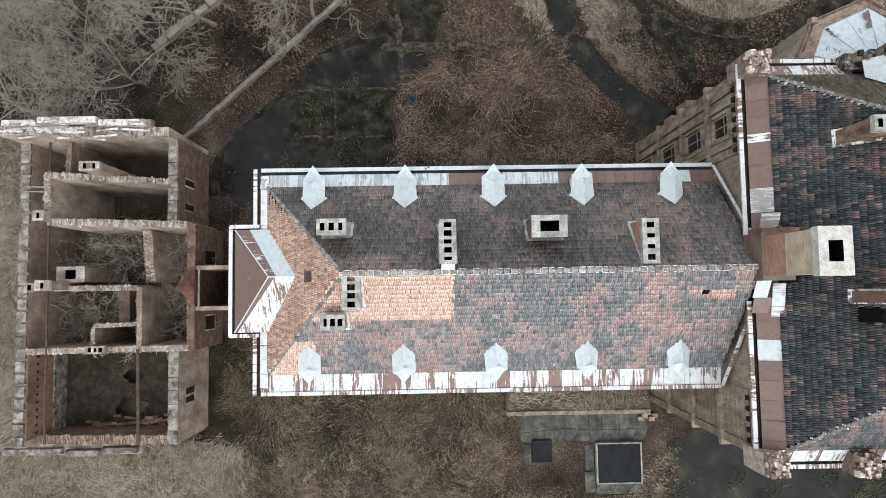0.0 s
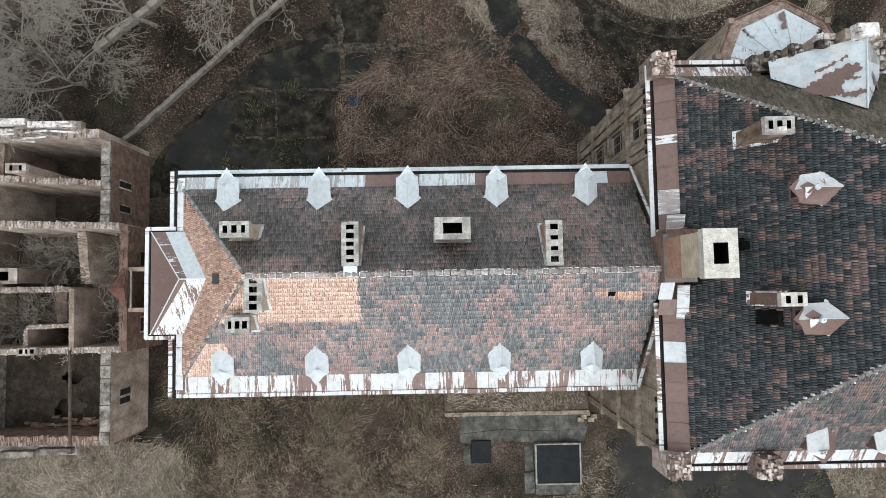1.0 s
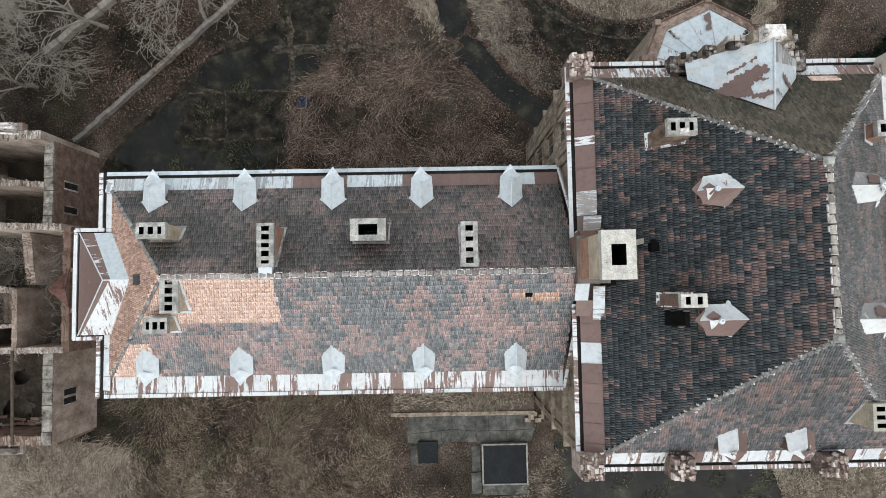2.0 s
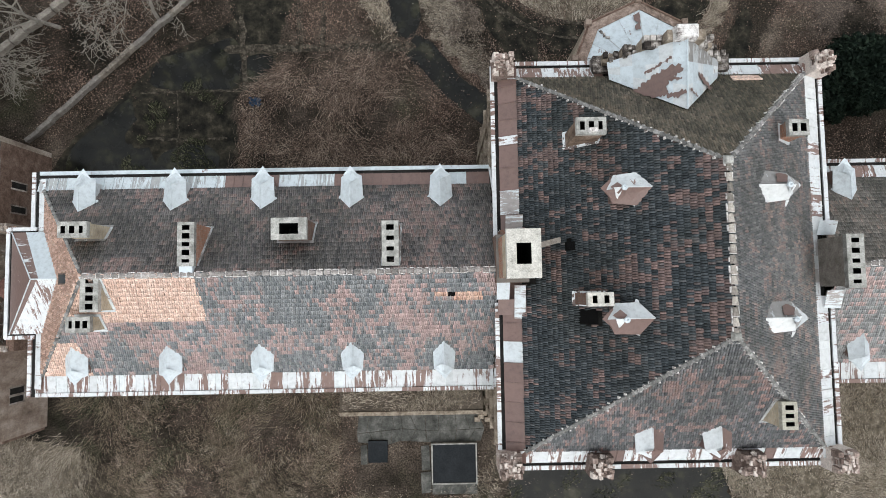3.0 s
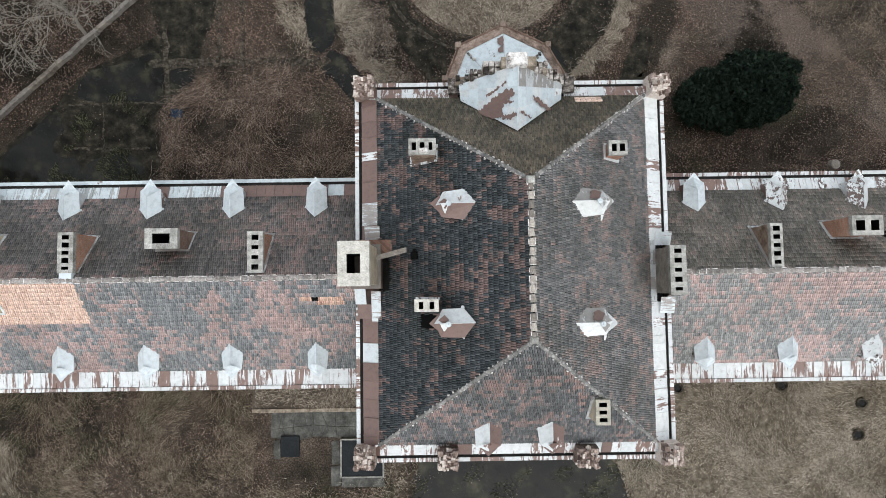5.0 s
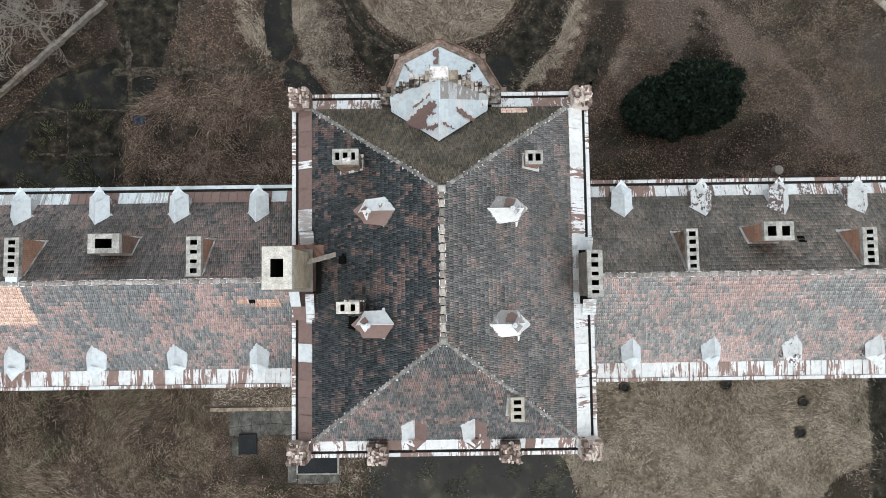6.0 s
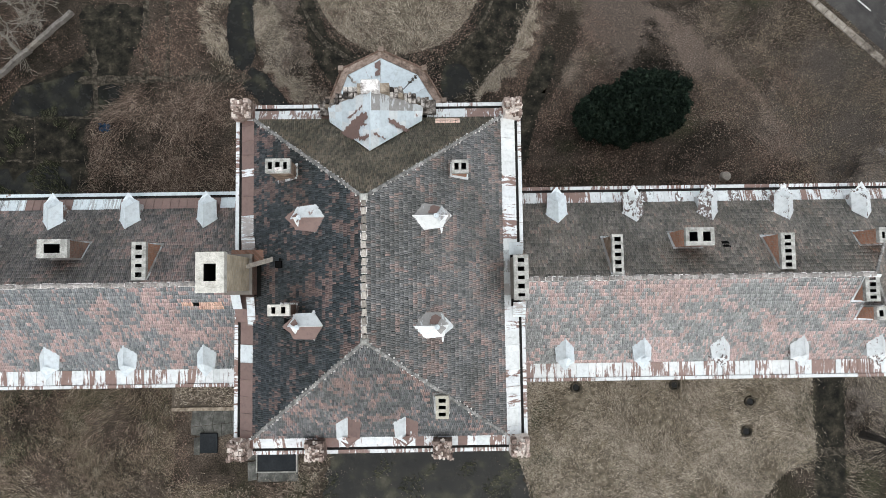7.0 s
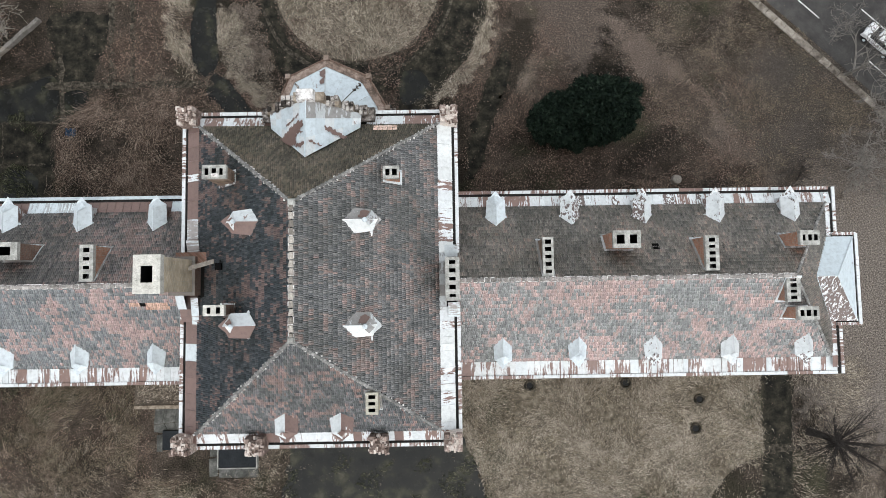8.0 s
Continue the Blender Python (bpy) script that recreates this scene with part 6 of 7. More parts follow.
for i in range(110):
    for j in range(68):
        x, y = -35.5 + 0.1 * i, -8.0 + 0.1 * j
        holed = min(math.hypot((x + 29.7) / 0.85, (y + 3.8) / 0.6), math.hypot((x + 29.9) / 1.3, (y + 6.5) / 0.85))
        if holed + 0.35 * noise.noise((x * 2.2, y * 2.2, 8.0)) > 1.0:
            rotten.box(x, x + 0.1, y, y + 0.1, 1.12, 1.3 + 0.05 * noise.noise((x, y, 3.0)))
part("room_floor", rotten, EARTH_DARK, ruin, "dark rotten floor with two fallen-in holes")
for i in range(22):
    ln = rf.uniform(0.5, 1.7)
    part("plank", Shape().box(-ln / 2, ln / 2, -0.11, 0.11, -0.03, 0.03), (RUIN_RED, RUIN, RED_PLASTER)[i % 3], ruin).matrix_basis = pose(rf.uniform(-34.3, -26.0), rf.uniform(-7.9, -7.0), 1.4 + rf.uniform(0, 0.12), rf.gauss(0, 5), rf.gauss(0, 2), rf.gauss(0, 6))
part("ledge", Shape().box(-36.3, -27.9, -9.75, -8.6, 3.1, 3.5), RUIN_PALE, ruin)
rp = random.Random(77)
for i in range(26):
    ln = rp.uniform(0.8, 2.6)
    part("plank", Shape().box(-ln / 2, ln / 2, -0.07, 0.07, -0.02, 0.03), (RUIN_PALE, WOOD, CHALK)[i % 3], ruin).matrix_basis = pose(rp.uniform(-36, -26), rp.uniform(14.9, 16.3), 9.05 + rp.uniform(0, 0.25), rp.gauss(0, 8), rp.gauss(0, 2), rp.gauss(0, 5))
for i in range(34):
    sz = rp.uniform(0.1, 0.32)
    part("rubble_piece", Shape().box(-sz, sz, -sz * 0.6, sz * 0.6, -0.05, sz * 0.7, 0.03), (RUIN_PALE, RUIN_RED, RUIN, CHALK)[i % 4], ruin).matrix_basis = pose(rp.choice((rp.uniform(-32, -25.2), rp.uniform(-35, -27.5))), rp.choice((rp.uniform(4.4, 8.2), rp.uniform(4.4, 8.2), rp.uniform(-0.6, 3.2))), 0.08, rp.gauss(0, 12), rp.gauss(0, 12), rp.uniform(0, 180))
part("ledge", Shape().box(-36.3, -25.2, 16.0, 16.6, 7.9, 8.5), RUIN, ruin)
for x0, x1, y0, y1, z, k in ((-29.4, -27.9, 12.25, 12.95, 10.6, 2), (-33.1, -32.3, 8.75, 9.5, 9.9, 1), (-33.4, -32.3, 3.6, 4.4, 9.0, 1), (-30.7, -29.3, -1.3, -0.7, 6.9, 3)):
    chimney(ruin, x0, x1, y0, y1, 0, z, k, RUIN, RUIN_PALE, lip=0.05)
for a, b, rad in (((-34.0, 15.4, 6.6), (-34.0, -8.2, 6.4), 0.09), ((-26.9, -1.0, 6.5), (-26.9, -8.3, 6.2), 0.13), ((-36, 11.9, 6.5), (-32.4, 11.6, 6.9), 0.07), ((-36, 11.5, 6.5), (-32.5, 11.3, 6.9), 0.07)):
    part("beam", Shape().tube(a, b, rad, sides=6), IRON if a[0] != -36 else WOOD, ruin, "bare rusty beam")
chimney(ruin, -33.4, -31.2, 4.25, 5.5, 0, 6.4, 1, RUIN, RUIN_PALE, lip=0.05, hole=(1.8, 0.8), z_cap=0.2, label="open brick shaft against the cross wall")
chimney(ruin, -35.1, -34.3, 3.5, 4.25, 0, 7.6, 1, RUIN, RUIN_PALE, lip=0.05)
# openings in the east front as plates with the inner shade in their colour, and the rubble inside
for wall, x, y, z, w, h in ((E1, -23.92, 12.3, 3.4, 0.5, 1.7), (E1, -23.92, 10.3, 3.4, 0.5, 1.7), (E3, -23.8, -5.3, 3.2, 0.5, 1.6), (E3, -23.8, -4.6, 3.2, 0.5, 1.6), (E2, -22.6, 0.8, 2.0, 1.1, 2.0), (E2, -22.6, 6.2, 2.0, 1.1, 2.2)):
    part("window_opening", Shape().box(x - 0.1, x + 0.015, y - w / 2, y + w / 2, z, z + h), DARK, wall)
    part("surround", Shape().box(x - 0.1, x + 0.05, y - w / 2 - 0.12, y - w / 2, z - 0.1, z + h + 0.12).box(x - 0.1, x + 0.05, y + w / 2, y + w / 2 + 0.12, z - 0.1, z + h + 0.12).box(x - 0.1, x + 0.07, y - w / 2, y + w / 2, z - 0.14, z), RUIN_PALE, wall)
part("floor", Shape().box(-35.6, -24.6, -8.0, 15.4, 0.0, 0.05), EARTH, ruin, "dark littered ground inside the walls")

# glazed passage and little red roof between ruin and wing
part("passage_wall", Shape().box(-22.6, -16.5, 1.9, 2.2, 0, 6.2).box(-22.6, -16.5, 5.1, 5.4, 0, 6.2), RUIN, ruin)
for y in (2.05, 5.25):
    part("rail", Shape().box(-22.4, -16.6, y - 0.16, y + 0.16, 6.3, 6.5), RUIN, ruin)
for x in (-22.2, -19.8, -17.4):
    part("rafter", Shape().box(x - 0.07, x + 0.07, 2.1, 5.2, 6.45, 6.58), WOOD, ruin)
part("red_roof", Shape().slab([(-23.6, 3.75, 7.5), (-22.5, 2.3, 6.6), (-22.3, 3.75, 7.4)], 0.06).slab([(-23.6, 3.75, 7.5), (-22.3, 3.75, 7.4), (-22.5, 5.3, 6.6)], 0.06), RED_ROOF, ruin, "small gabled roof of dull red sheet")
inv = Matrix.Translation(-Vector(ruin.location))
for o in ruin.children:
    o.matrix_parent_inverse = inv


# ---- loose things on the ground ----
def boxed(name, label, category, shape, mat, bevel=0.02, kind=""):
    return tagged(part(name, shape, mat, bevel=bevel), label, category, kind=kind)


pit = thing("covered_pit", "low square tank with pale rim and black sheeting", "tank", at=(12.15, -12.15, 0))
for nm, sh, mt in (("rim", Shape().box(10.15, 14.15, -10.5, -10.38, 0, 0.5).box(10.15, 14.15, -13.92, -13.8, 0, 0.5).box(10.15, 10.27, -13.8, -10.5, 0, 0.5).box(14.03, 14.15, -13.8, -10.5, 0, 0.5), CAP),
                   ("cover", Shape().box(10.27, 14.03, -13.8, -10.5, 0, 0.42), BLACK_PVC)):
    part(nm, sh, mt, pit).matrix_parent_inverse = Matrix.Translation((-12.15, 12.15, 0))
boxed("hatch", "dark square hatch on the concrete", "hatch", Shape().box(4.6, 6.3, -12.0, -10.1, 0, 0.3), BLACK_PVC)
boxed("terrace_wall", "low mossy terrace wall by the south front", "wall", Shape().box(2.3, 14.7, -7.7, -7.35, 0, 1.5), STONE, kind="structure")
boxed("terrace_top", "overgrown terrace strip beside the wing", "terrace", Shape().box(2.3, 14.7, -7.35, -2.75, 0, 1.38), EARTH, kind="structure")
for i in range(5):
    boxed("rubble_block", "broken pale slab on the ground", "rubble", Shape().box(14.0 + 0.3 * i, 14.5 + 0.3 * i, -8.6 + 0.25 * (i % 3), -8.2 + 0.25 * (i % 3), 0, 0.35 + 0.1 * (i % 2)), STONE)
blue = Shape()
for i in range(9):
    for j in range(7):
        blue.v.append((-6.0 + 0.13 * i + 0.1 * math.sin(2.1 * j), 20.1 + 0.13 * j + 0.1 * math.sin(1.7 * i), 0.16 + 0.13 * math.sin(1.9 * i + 2.3 * j) + 0.05 * math.cos(3.1 * i)))
blue.f += [(i * 7 + j, i * 7 + 7 + j, i * 7 + 8 + j, i * 7 + j + 1) for i in range(8) for j in range(6)]
boxed("tarpaulin", "crumpled blue tarpaulin on leaves", "tarpaulin", blue, BLUE, 0)
boxed("stump", "pale weathered tree stump", "stump", Shape().tube((57.3, 14.6, 0), (57.3, 14.6, 0.6), 0.55, 0.45, 12), WOOD)
boxed("post", "old pale wooden post by the wing", "post", Shape().tube((4.6, 12.6, 0), (4.9, 12.9, 0.8), 0.16, 0.14, 6).tube((4.6, 12.6, 0.3), (5.3, 12.4, 0.4), 0.08, 0.06, 6), WOOD)
for i, (x, y) in enumerate(((41.6, -6.25), (51.4, -6.15), (58.8, -7.9), (58.3, -10.8))):
    s = Shape()
    k = 20
    for rad, z in ((0.56, 0.0), (0.52, 0.2), (0.38, 0.24), (0.33, 0.02)):
        s.v += [(x + rad * (1 + 0.05 * math.sin(7 * j)) * math.cos(2 * math.pi * j / k), y + rad * math.sin(2 * math.pi * j / k), z + 0.02 * math.cos(5 * j) * (z > 0.1)) for j in range(k)]
    s.f += [(i * k + j, i * k + (j + 1) % k, i * k + k + (j + 1) % k, i * k + k + j) for i in range(3) for j in range(k)]
    w = part("well_ring", s, KERB)
    tagged(w, "round brick manhole with a black disc for its shaded shaft", "manhole", "manholes in the lawn")
    # A closed disc; the darkness of a deep shaft is only its colour.
    part("shaft", Shape().tube((x, y, 0.0), (x, y, 0.1), 0.32, sides=14), RUBBER_AND_SHAFT, w)
# long rotting wall north of the ruin
for i in range(16):
    t = i / 16
    x, y = -25.5 + 17 * t, 17.6 + 15.4 * t
    s = Shape().box(-0.8, 0.8, -0.22 - 0.04 * (i % 2), 0.22, 0, 0.55 + 0.04 * (i % 3), 0.03)
    o = tagged(part("wall_block", s, DIRTY_KERB if i in (6, 7, 8, 12) else BARK_MID, bevel=0.04), "weathered grey block of a low broken wall", "wall", "low broken wall in the wood")
    o.matrix_basis = pose(x, y, 0, 0, 0, 42 + random.gauss(0, 3))
for i in range(5):
    o = tagged(part("wall_block", Shape().box(-0.78, 0.78, -0.34, 0.34 - 0.05 * (i % 2), 0, 0.6 + 0.05 * (i % 3), 0.04), WOOD, bevel=0.04), "weathered grey block of a low broken wall", "wall", "low broken wall in the wood")
    o.matrix_basis = pose(-28.3 + 1.22 * i, 25.9 + 1.0 * i, 0, 0, 0, 39 + random.gauss(0, 3))
# low stair walls beside the apse
boxed("stair_wall", "crumbling brick stair cheek by the north bay", "wall", Shape().box(18.4, 19.9, 17.6, 18.3, 0, 2.6).box(17.4, 18.4, 17.6, 18.3, 0, 1.7).box(18.6, 20.2, 18.9, 19.5, 0, 2.2), RUIN)
boxed("stair_wall", "crumbling brick stair cheek by the north bay", "wall", Shape().box(28.6, 30.2, 17.5, 18.2, 0, 2.9).box(28.6, 29.6, 18.7, 19.4, 0, 2.2), RUIN)

# ---- a parked car on the road ----
car = thing("car", "white hatchback parked on the asphalt road", "car", at=(79.3, 28.9, 0))
car.rotation_euler = (0, 0, math.atan2(RD.y, RD.x))
s = Shape()
prof = [(-2.05, 0.45), (-2.1, 0.75), (-1.95, 0.95), (-1.05, 1.02), (1.55, 1.0), (2.0, 0.85), (2.05, 0.45)]
n = len(prof)
for side in (-0.86, 0.86):
    s.v += [(x, side, z) for x, z in prof]
s.f += [tuple(range(n)), tuple(reversed(range(n, 2 * n)))] + [(i, n + i, n + (i + 1) % n, (i + 1) % n) for i in range(n)]
part("body", s, CARPAINT, car, bevel=0.05)
part("cabin", Shape().box(-1.2, 1.75, -0.78, 0.78, 1.0, 1.3, 0.16), GLASS, car)
part("car_roof", Shape().box(-0.75, 1.4, -0.6, 0.6, 1.29, 1.46, 0.06), CARPAINT, car, bevel=0.03)
part("sunroof", Shape().box(0.0, 0.75, -0.4, 0.4, 1.46, 1.475), GLASS, car)
for x in (-1.35, 1.3):
    for y in (-0.82, 0.82):
        wh = part("wheel", Shape().tube((x, y - 0.1, 0.31), (x, y + 0.1, 0.31), 0.31, sides=16), RUBBER_AND_SHAFT, car)
        part("rim", Shape().tube((x, y - 0.11, 0.31), (x, y + 0.11, 0.31), 0.18, sides=10), ZINC, wh)
for y in (-0.6, 0.6):
    part("headlight", Shape().box(-2.12, -1.98, y - 0.18, y + 0.18, 0.66, 0.82), GLASS, car)


# ---- plants ----
def tree_mesh(seed, height, spread, levels=5, fork=(3, 5), twig=0.012, stout=0.042):
    """A bare tree: a tapered trunk, limbs and many fine twigs. Returns trunk and crown shapes as arrays."""
    r = np.random.default_rng(seed)
    trunk_v, trunk_f, crown_v, crown_f = [], [], [], []

    def limb(p, d, length, rad, level):
        segs = 5 if level < 2 else 4 if level < 4 else 3
        sides = 7 if level == 0 else 5 if level < 3 else 3
        pts, dirs, rads = [p], [d], [rad]
        for i in range(segs):
            d = d + r.normal(0, 0.1 + 0.05 * level, 3)
            d[2] += 0.05 if level < 3 else -0.015
            d = d / np.linalg.norm(d)
            p = p + d * length / segs
            pts.append(p)
            dirs.append(d)
            rads.append(max(twig * 0.75, rad * (1 - 0.62 * (i + 1) / segs)))
        vs, fs = (trunk_v, trunk_f) if level < 1 else (crown_v, crown_f)
        base = len(vs)
        for q, e, ra in zip(pts, dirs, rads):
            u = np.cross(e, (0.3, 0.9, 0.2))
            u /= np.linalg.norm(u)
            w = np.cross(e, u)
            for k in range(sides):
                t = 2 * math.pi * k / sides
                vs.append(q + (u * math.cos(t) + w * math.sin(t)) * ra)
        for i in range(segs):
            for k in range(sides):
                a, b = base + i * sides + k, base + i * sides + (k + 1) % sides
                fs.append((a, b, b + sides, a + sides))
        if level >= levels:
            return
        kids = r.integers(fork[0], fork[1] + 1) + (2 if level == 0 else 0)
        for k in range(kids):
            i = min(segs, max(1, int(round(segs * (0.35 + 0.65 * (k + r.random()) / kids)))))
            e = dirs[i]
            u = np.cross(e, r.normal(0, 1, 3))
            u /= np.linalg.norm(u)
            a = r.uniform(0.45, 1.0)
            nd_ = e * math.cos(a) + u * math.sin(a)
            if level == 0:
                nd_[2] = abs(nd_[2]) * 0.7 + 0.15
                nd_[:2] *= 1.3
                nd_ /= np.linalg.norm(nd_)
            limb(pts[i], nd_, (spread if level == 0 else length * r.uniform(0.5, 0.72)), max(twig, rads[i] * r.uniform(0.56, 0.82)), level + 1)
    limb(np.array((0, 0, -0.1)), np.array((r.normal(0, 0.05), r.normal(0, 0.05), 1.0)), height, height * stout, 0)
    return (np.array(trunk_v), np.array(trunk_f)), (np.array(crown_v), np.array(crown_f))


def bare_tree(seed, at, height, spread, bark, label, levels=5, fork=(3, 5), twig=0.014, stout=0.042):
    t = thing("bare_tree", label, "tree", "bare trees in the park")
    (tv, tf), (cv, cf) = tree_mesh(seed, height, spread, levels, fork, twig, stout)
    part("trunk", raw_mesh("trunk", tv, tf, bark), bark, t)
    part("crown", raw_mesh("crown", cv, cf, bark), bark, t)
    t.matrix_basis = pose(*at)
    return t


grey = bare_tree(3, (-29.8, 22.3, 0), 6.0, 5.0, BARK, "large bare grey deciduous tree with dense twigs", 5, (3, 5), 0.022, 0.03)
copy_thing(grey, pose(-14.5, 28.5, 0, 0, 0, 130))
copy_thing(grey, pose(-38, 19.0, 0, 0, 0, 220))
copy_thing(grey, pose(-34.0, 25.0, 0, 0, 0, 40))
grey2 = bare_tree(8, (-23.5, 27.8, 0), 6.5, 5.0, BARK, "large bare grey deciduous tree with dense twigs", 5, (3, 5), 0.022, 0.03)
copy_thing(grey2, pose(-37.0, 28, 0, 0, 0, 70))
shrub = bare_tree(41, (-33.2, 1.6, 0), 0.9, 2.5, BARK_PALE, "pale leafless shrub growing inside the ruin", 4, (3, 4), 0.02, 0.05)
for x, y, a, k in ((-31.0, 6.6, 60, 1.15), (-33.6, 6.0, 200, 0.95), (-28.6, 6.2, 310, 0.9), (-25.0, 6.4, 120, 0.9), (-29.2, 0.0, 30, 0.8), (-33.4, -0.3, 150, 0.7), (-25.2, 1.2, 260, 1.1), (-34.2, 3.0, 90, 0.8), (-25.0, 3.4, 10, 0.8)):
    copy_thing(shrub, pose(x, y, 0.05, 0, 0, a)).scale = (k, k, k)


def pollard(seed, at, knob, bark, label):
    """A cut-back tree: a leaning trunk, a knob and long straight shoots in all directions."""
    r = random.Random(seed)
    t = thing("pollard_tree", label, "tree", "bare trees in the park", at=at)
    kn = Vector(knob)
    part("trunk", Shape().tube((0, 0, -0.1), tuple(kn * 0.5 + Vector((0.1, 0.12, 0))), 0.42, 0.3, 10).tube(tuple(kn * 0.5 + Vector((0.1, 0.12, -0.02))), tuple(kn), 0.3, 0.36, 10), bark, t)
    s = Shape()
    for i in range(96):
        a = 2 * math.pi * i / 96 + r.gauss(0, 0.12)
        d = Vector((math.cos(a), math.sin(a), r.uniform(-0.12, 0.75))).normalized()
        p, rad, ln = kn + d * 0.15, r.uniform(0.025, 0.06), r.uniform(1.4, 4.2)
        for k in range(4):
            q = p + d * ln / 4
            s.tube(tuple(p), tuple(q), rad, rad * 0.75, 4)
            for m in range(r.randint(2, 4)):
                e = (d + Vector((r.gauss(0, 0.45), r.gauss(0, 0.45), r.gauss(0.05, 0.2)))).normalized()
                b = p.lerp(q, r.random())
                s.tube(tuple(b), tuple(b + e * ln * r.uniform(0.12, 0.3)), 0.016, 0.007, 3)
            p, rad = q, rad * 0.75
            d = (d + Vector((r.gauss(0, 0.1), r.gauss(0, 0.1), r.gauss(0.04, 0.06)))).normalized()
    for a, rad in ((-0.55, 0.2), (0.05, 0.16), (0.9, 0.1)):
        p = kn
        d = Vector((math.cos(a), math.sin(a), 0.35)).normalized()
        for k in range(5):
            q = p + d * 0.95
            s.tube(tuple(p), tuple(q), rad, rad * 0.75, 6)
            for m in range(7):
                e = (d * 0.6 + Vector((r.gauss(0, 0.6), r.gauss(0, 0.6), r.gauss(0.1, 0.3)))).normalized()
                b = p.lerp(q, r.random())
                s.tube(tuple(b), tuple(b + e * r.uniform(0.6, 1.8)), 0.022, 0.008, 3)
            p, rad = q, rad * 0.75
            d = (d + Vector((r.gauss(0, 0.15), r.gauss(0, 0.15), 0))).normalized()
    part("crown", s, bark, t)
    return t


pollard(4, (69.8, -11.3, 0), (-0.35, 0.1, 5.0), BARK_DARK, "black pollard tree with long radial shoots")
thin = bare_tree(23, (75.6, 25.6, 0), 4.5, 4.4, BARK_MID, "slender bare grey-brown tree beside the road", 5, (3, 4), 0.034)
copy_thing(thin, pose(81.0, 22.0, 0, 0, 0, 150)).scale = (0.9, 0.9, 0.9)
copy_thing(thin, pose(75.5, 15.5, 0, 0, 0, 250)).scale = (0.75, 0.75, 0.6)
bare_tree(52, (68.2, 7.4, 0), 2.0, 3.0, BARK_DARK, "low dark bare tree beside the wing's end", 4, (3, 4), 0.026, 0.06)
bare_tree(57, (67.6, 12.6, 0), 1.6, 2.6, BARK_DARK, "low dark bare tree beside the wing's end", 4, (2, 4), 0.024, 0.05)

# the evergreen: many small sprays on uneven lobes
bush = thing("evergreen_bush", "broad dark green yew bush", "bush", at=(47.75, 21.35, 0))
bush.scale = (0.93, 0.93, 0.93)
r = np.random.default_rng(5)
lobes = [(-4.6, -0.4, 1.5, 1.7), (-3.4, 0.4, 1.7, 1.8), (-2.4, -1.6, 1.6, 2.0), (-0.9, 0.3, 2.1, 2.2), (0.3, 2.0, 2.1, 2.0), (0.9, -1.6, 1.7, 2.0), (2.2, 0.6, 2.1, 2.3), (3.6, 2.0, 1.8, 1.9), (4.3, 0.2, 1.7, 1.7), (3.2, -1.2, 1.4, 1.7), (2.1, 2.6, 1.9, 1.6), (-1.4, -2.4, 1.2, 1.5)]
for i in range(34):
    a = 2 * math.pi * i / 34 + float(r.normal(0, 0.08))
    out = float(r.uniform(0.86, 1.08)) * (0.78 if 1.7 < a < 2.9 else 1.0)
    lobes.append((5.5 * out * math.cos(a), 3.3 * out * math.sin(a) + 0.12 * 5.5 * math.cos(a), float(r.uniform(0.9, 2.6)), float(r.uniform(0.45, 0.95))))
vs = []
for lx, ly, lz, lr in lobes:
    k = int(2600 * min(1.0, (lr / 1.7) ** 2))
    d = r.normal(0, 1, (k, 3))
    d /= np.linalg.norm(d, axis=1)[:, None]
    rad = lr * (0.72 + 0.3 * r.random(k)) * (1 + 0.18 * np.sin(d[:, 0] * 9 + lx) * np.sin(d[:, 1] * 8 + ly))
    c = d * rad[:, None] * (1, 1, 0.85) + (lx, ly, lz)
    c = c[c[:, 2] > 0.05]
    k = len(c)
    a, b = r.normal(0, 0.16, (k, 3)), r.normal(0, 0.16, (k, 3))
    vs.append(np.stack([c - a * 0.5, c + a, c + b], 1).reshape(-1, 3))
vs = np.concatenate(vs)
part("foliage", raw_mesh("foliage", vs, np.arange(len(vs)).reshape(-1, 3), YEW), YEW, bush)
part("stem", Shape().tube((0, 0, 0), (0.3, 0.2, 1.8), 0.3, 0.12, 8).tube((0, 0, 0.4), (-3, 0, 1.6), 0.18, 0.08, 6).tube((0, 0, 0.4), (3, 0.4, 1.6), 0.18, 0.08, 6), BARK_DARK, bush)


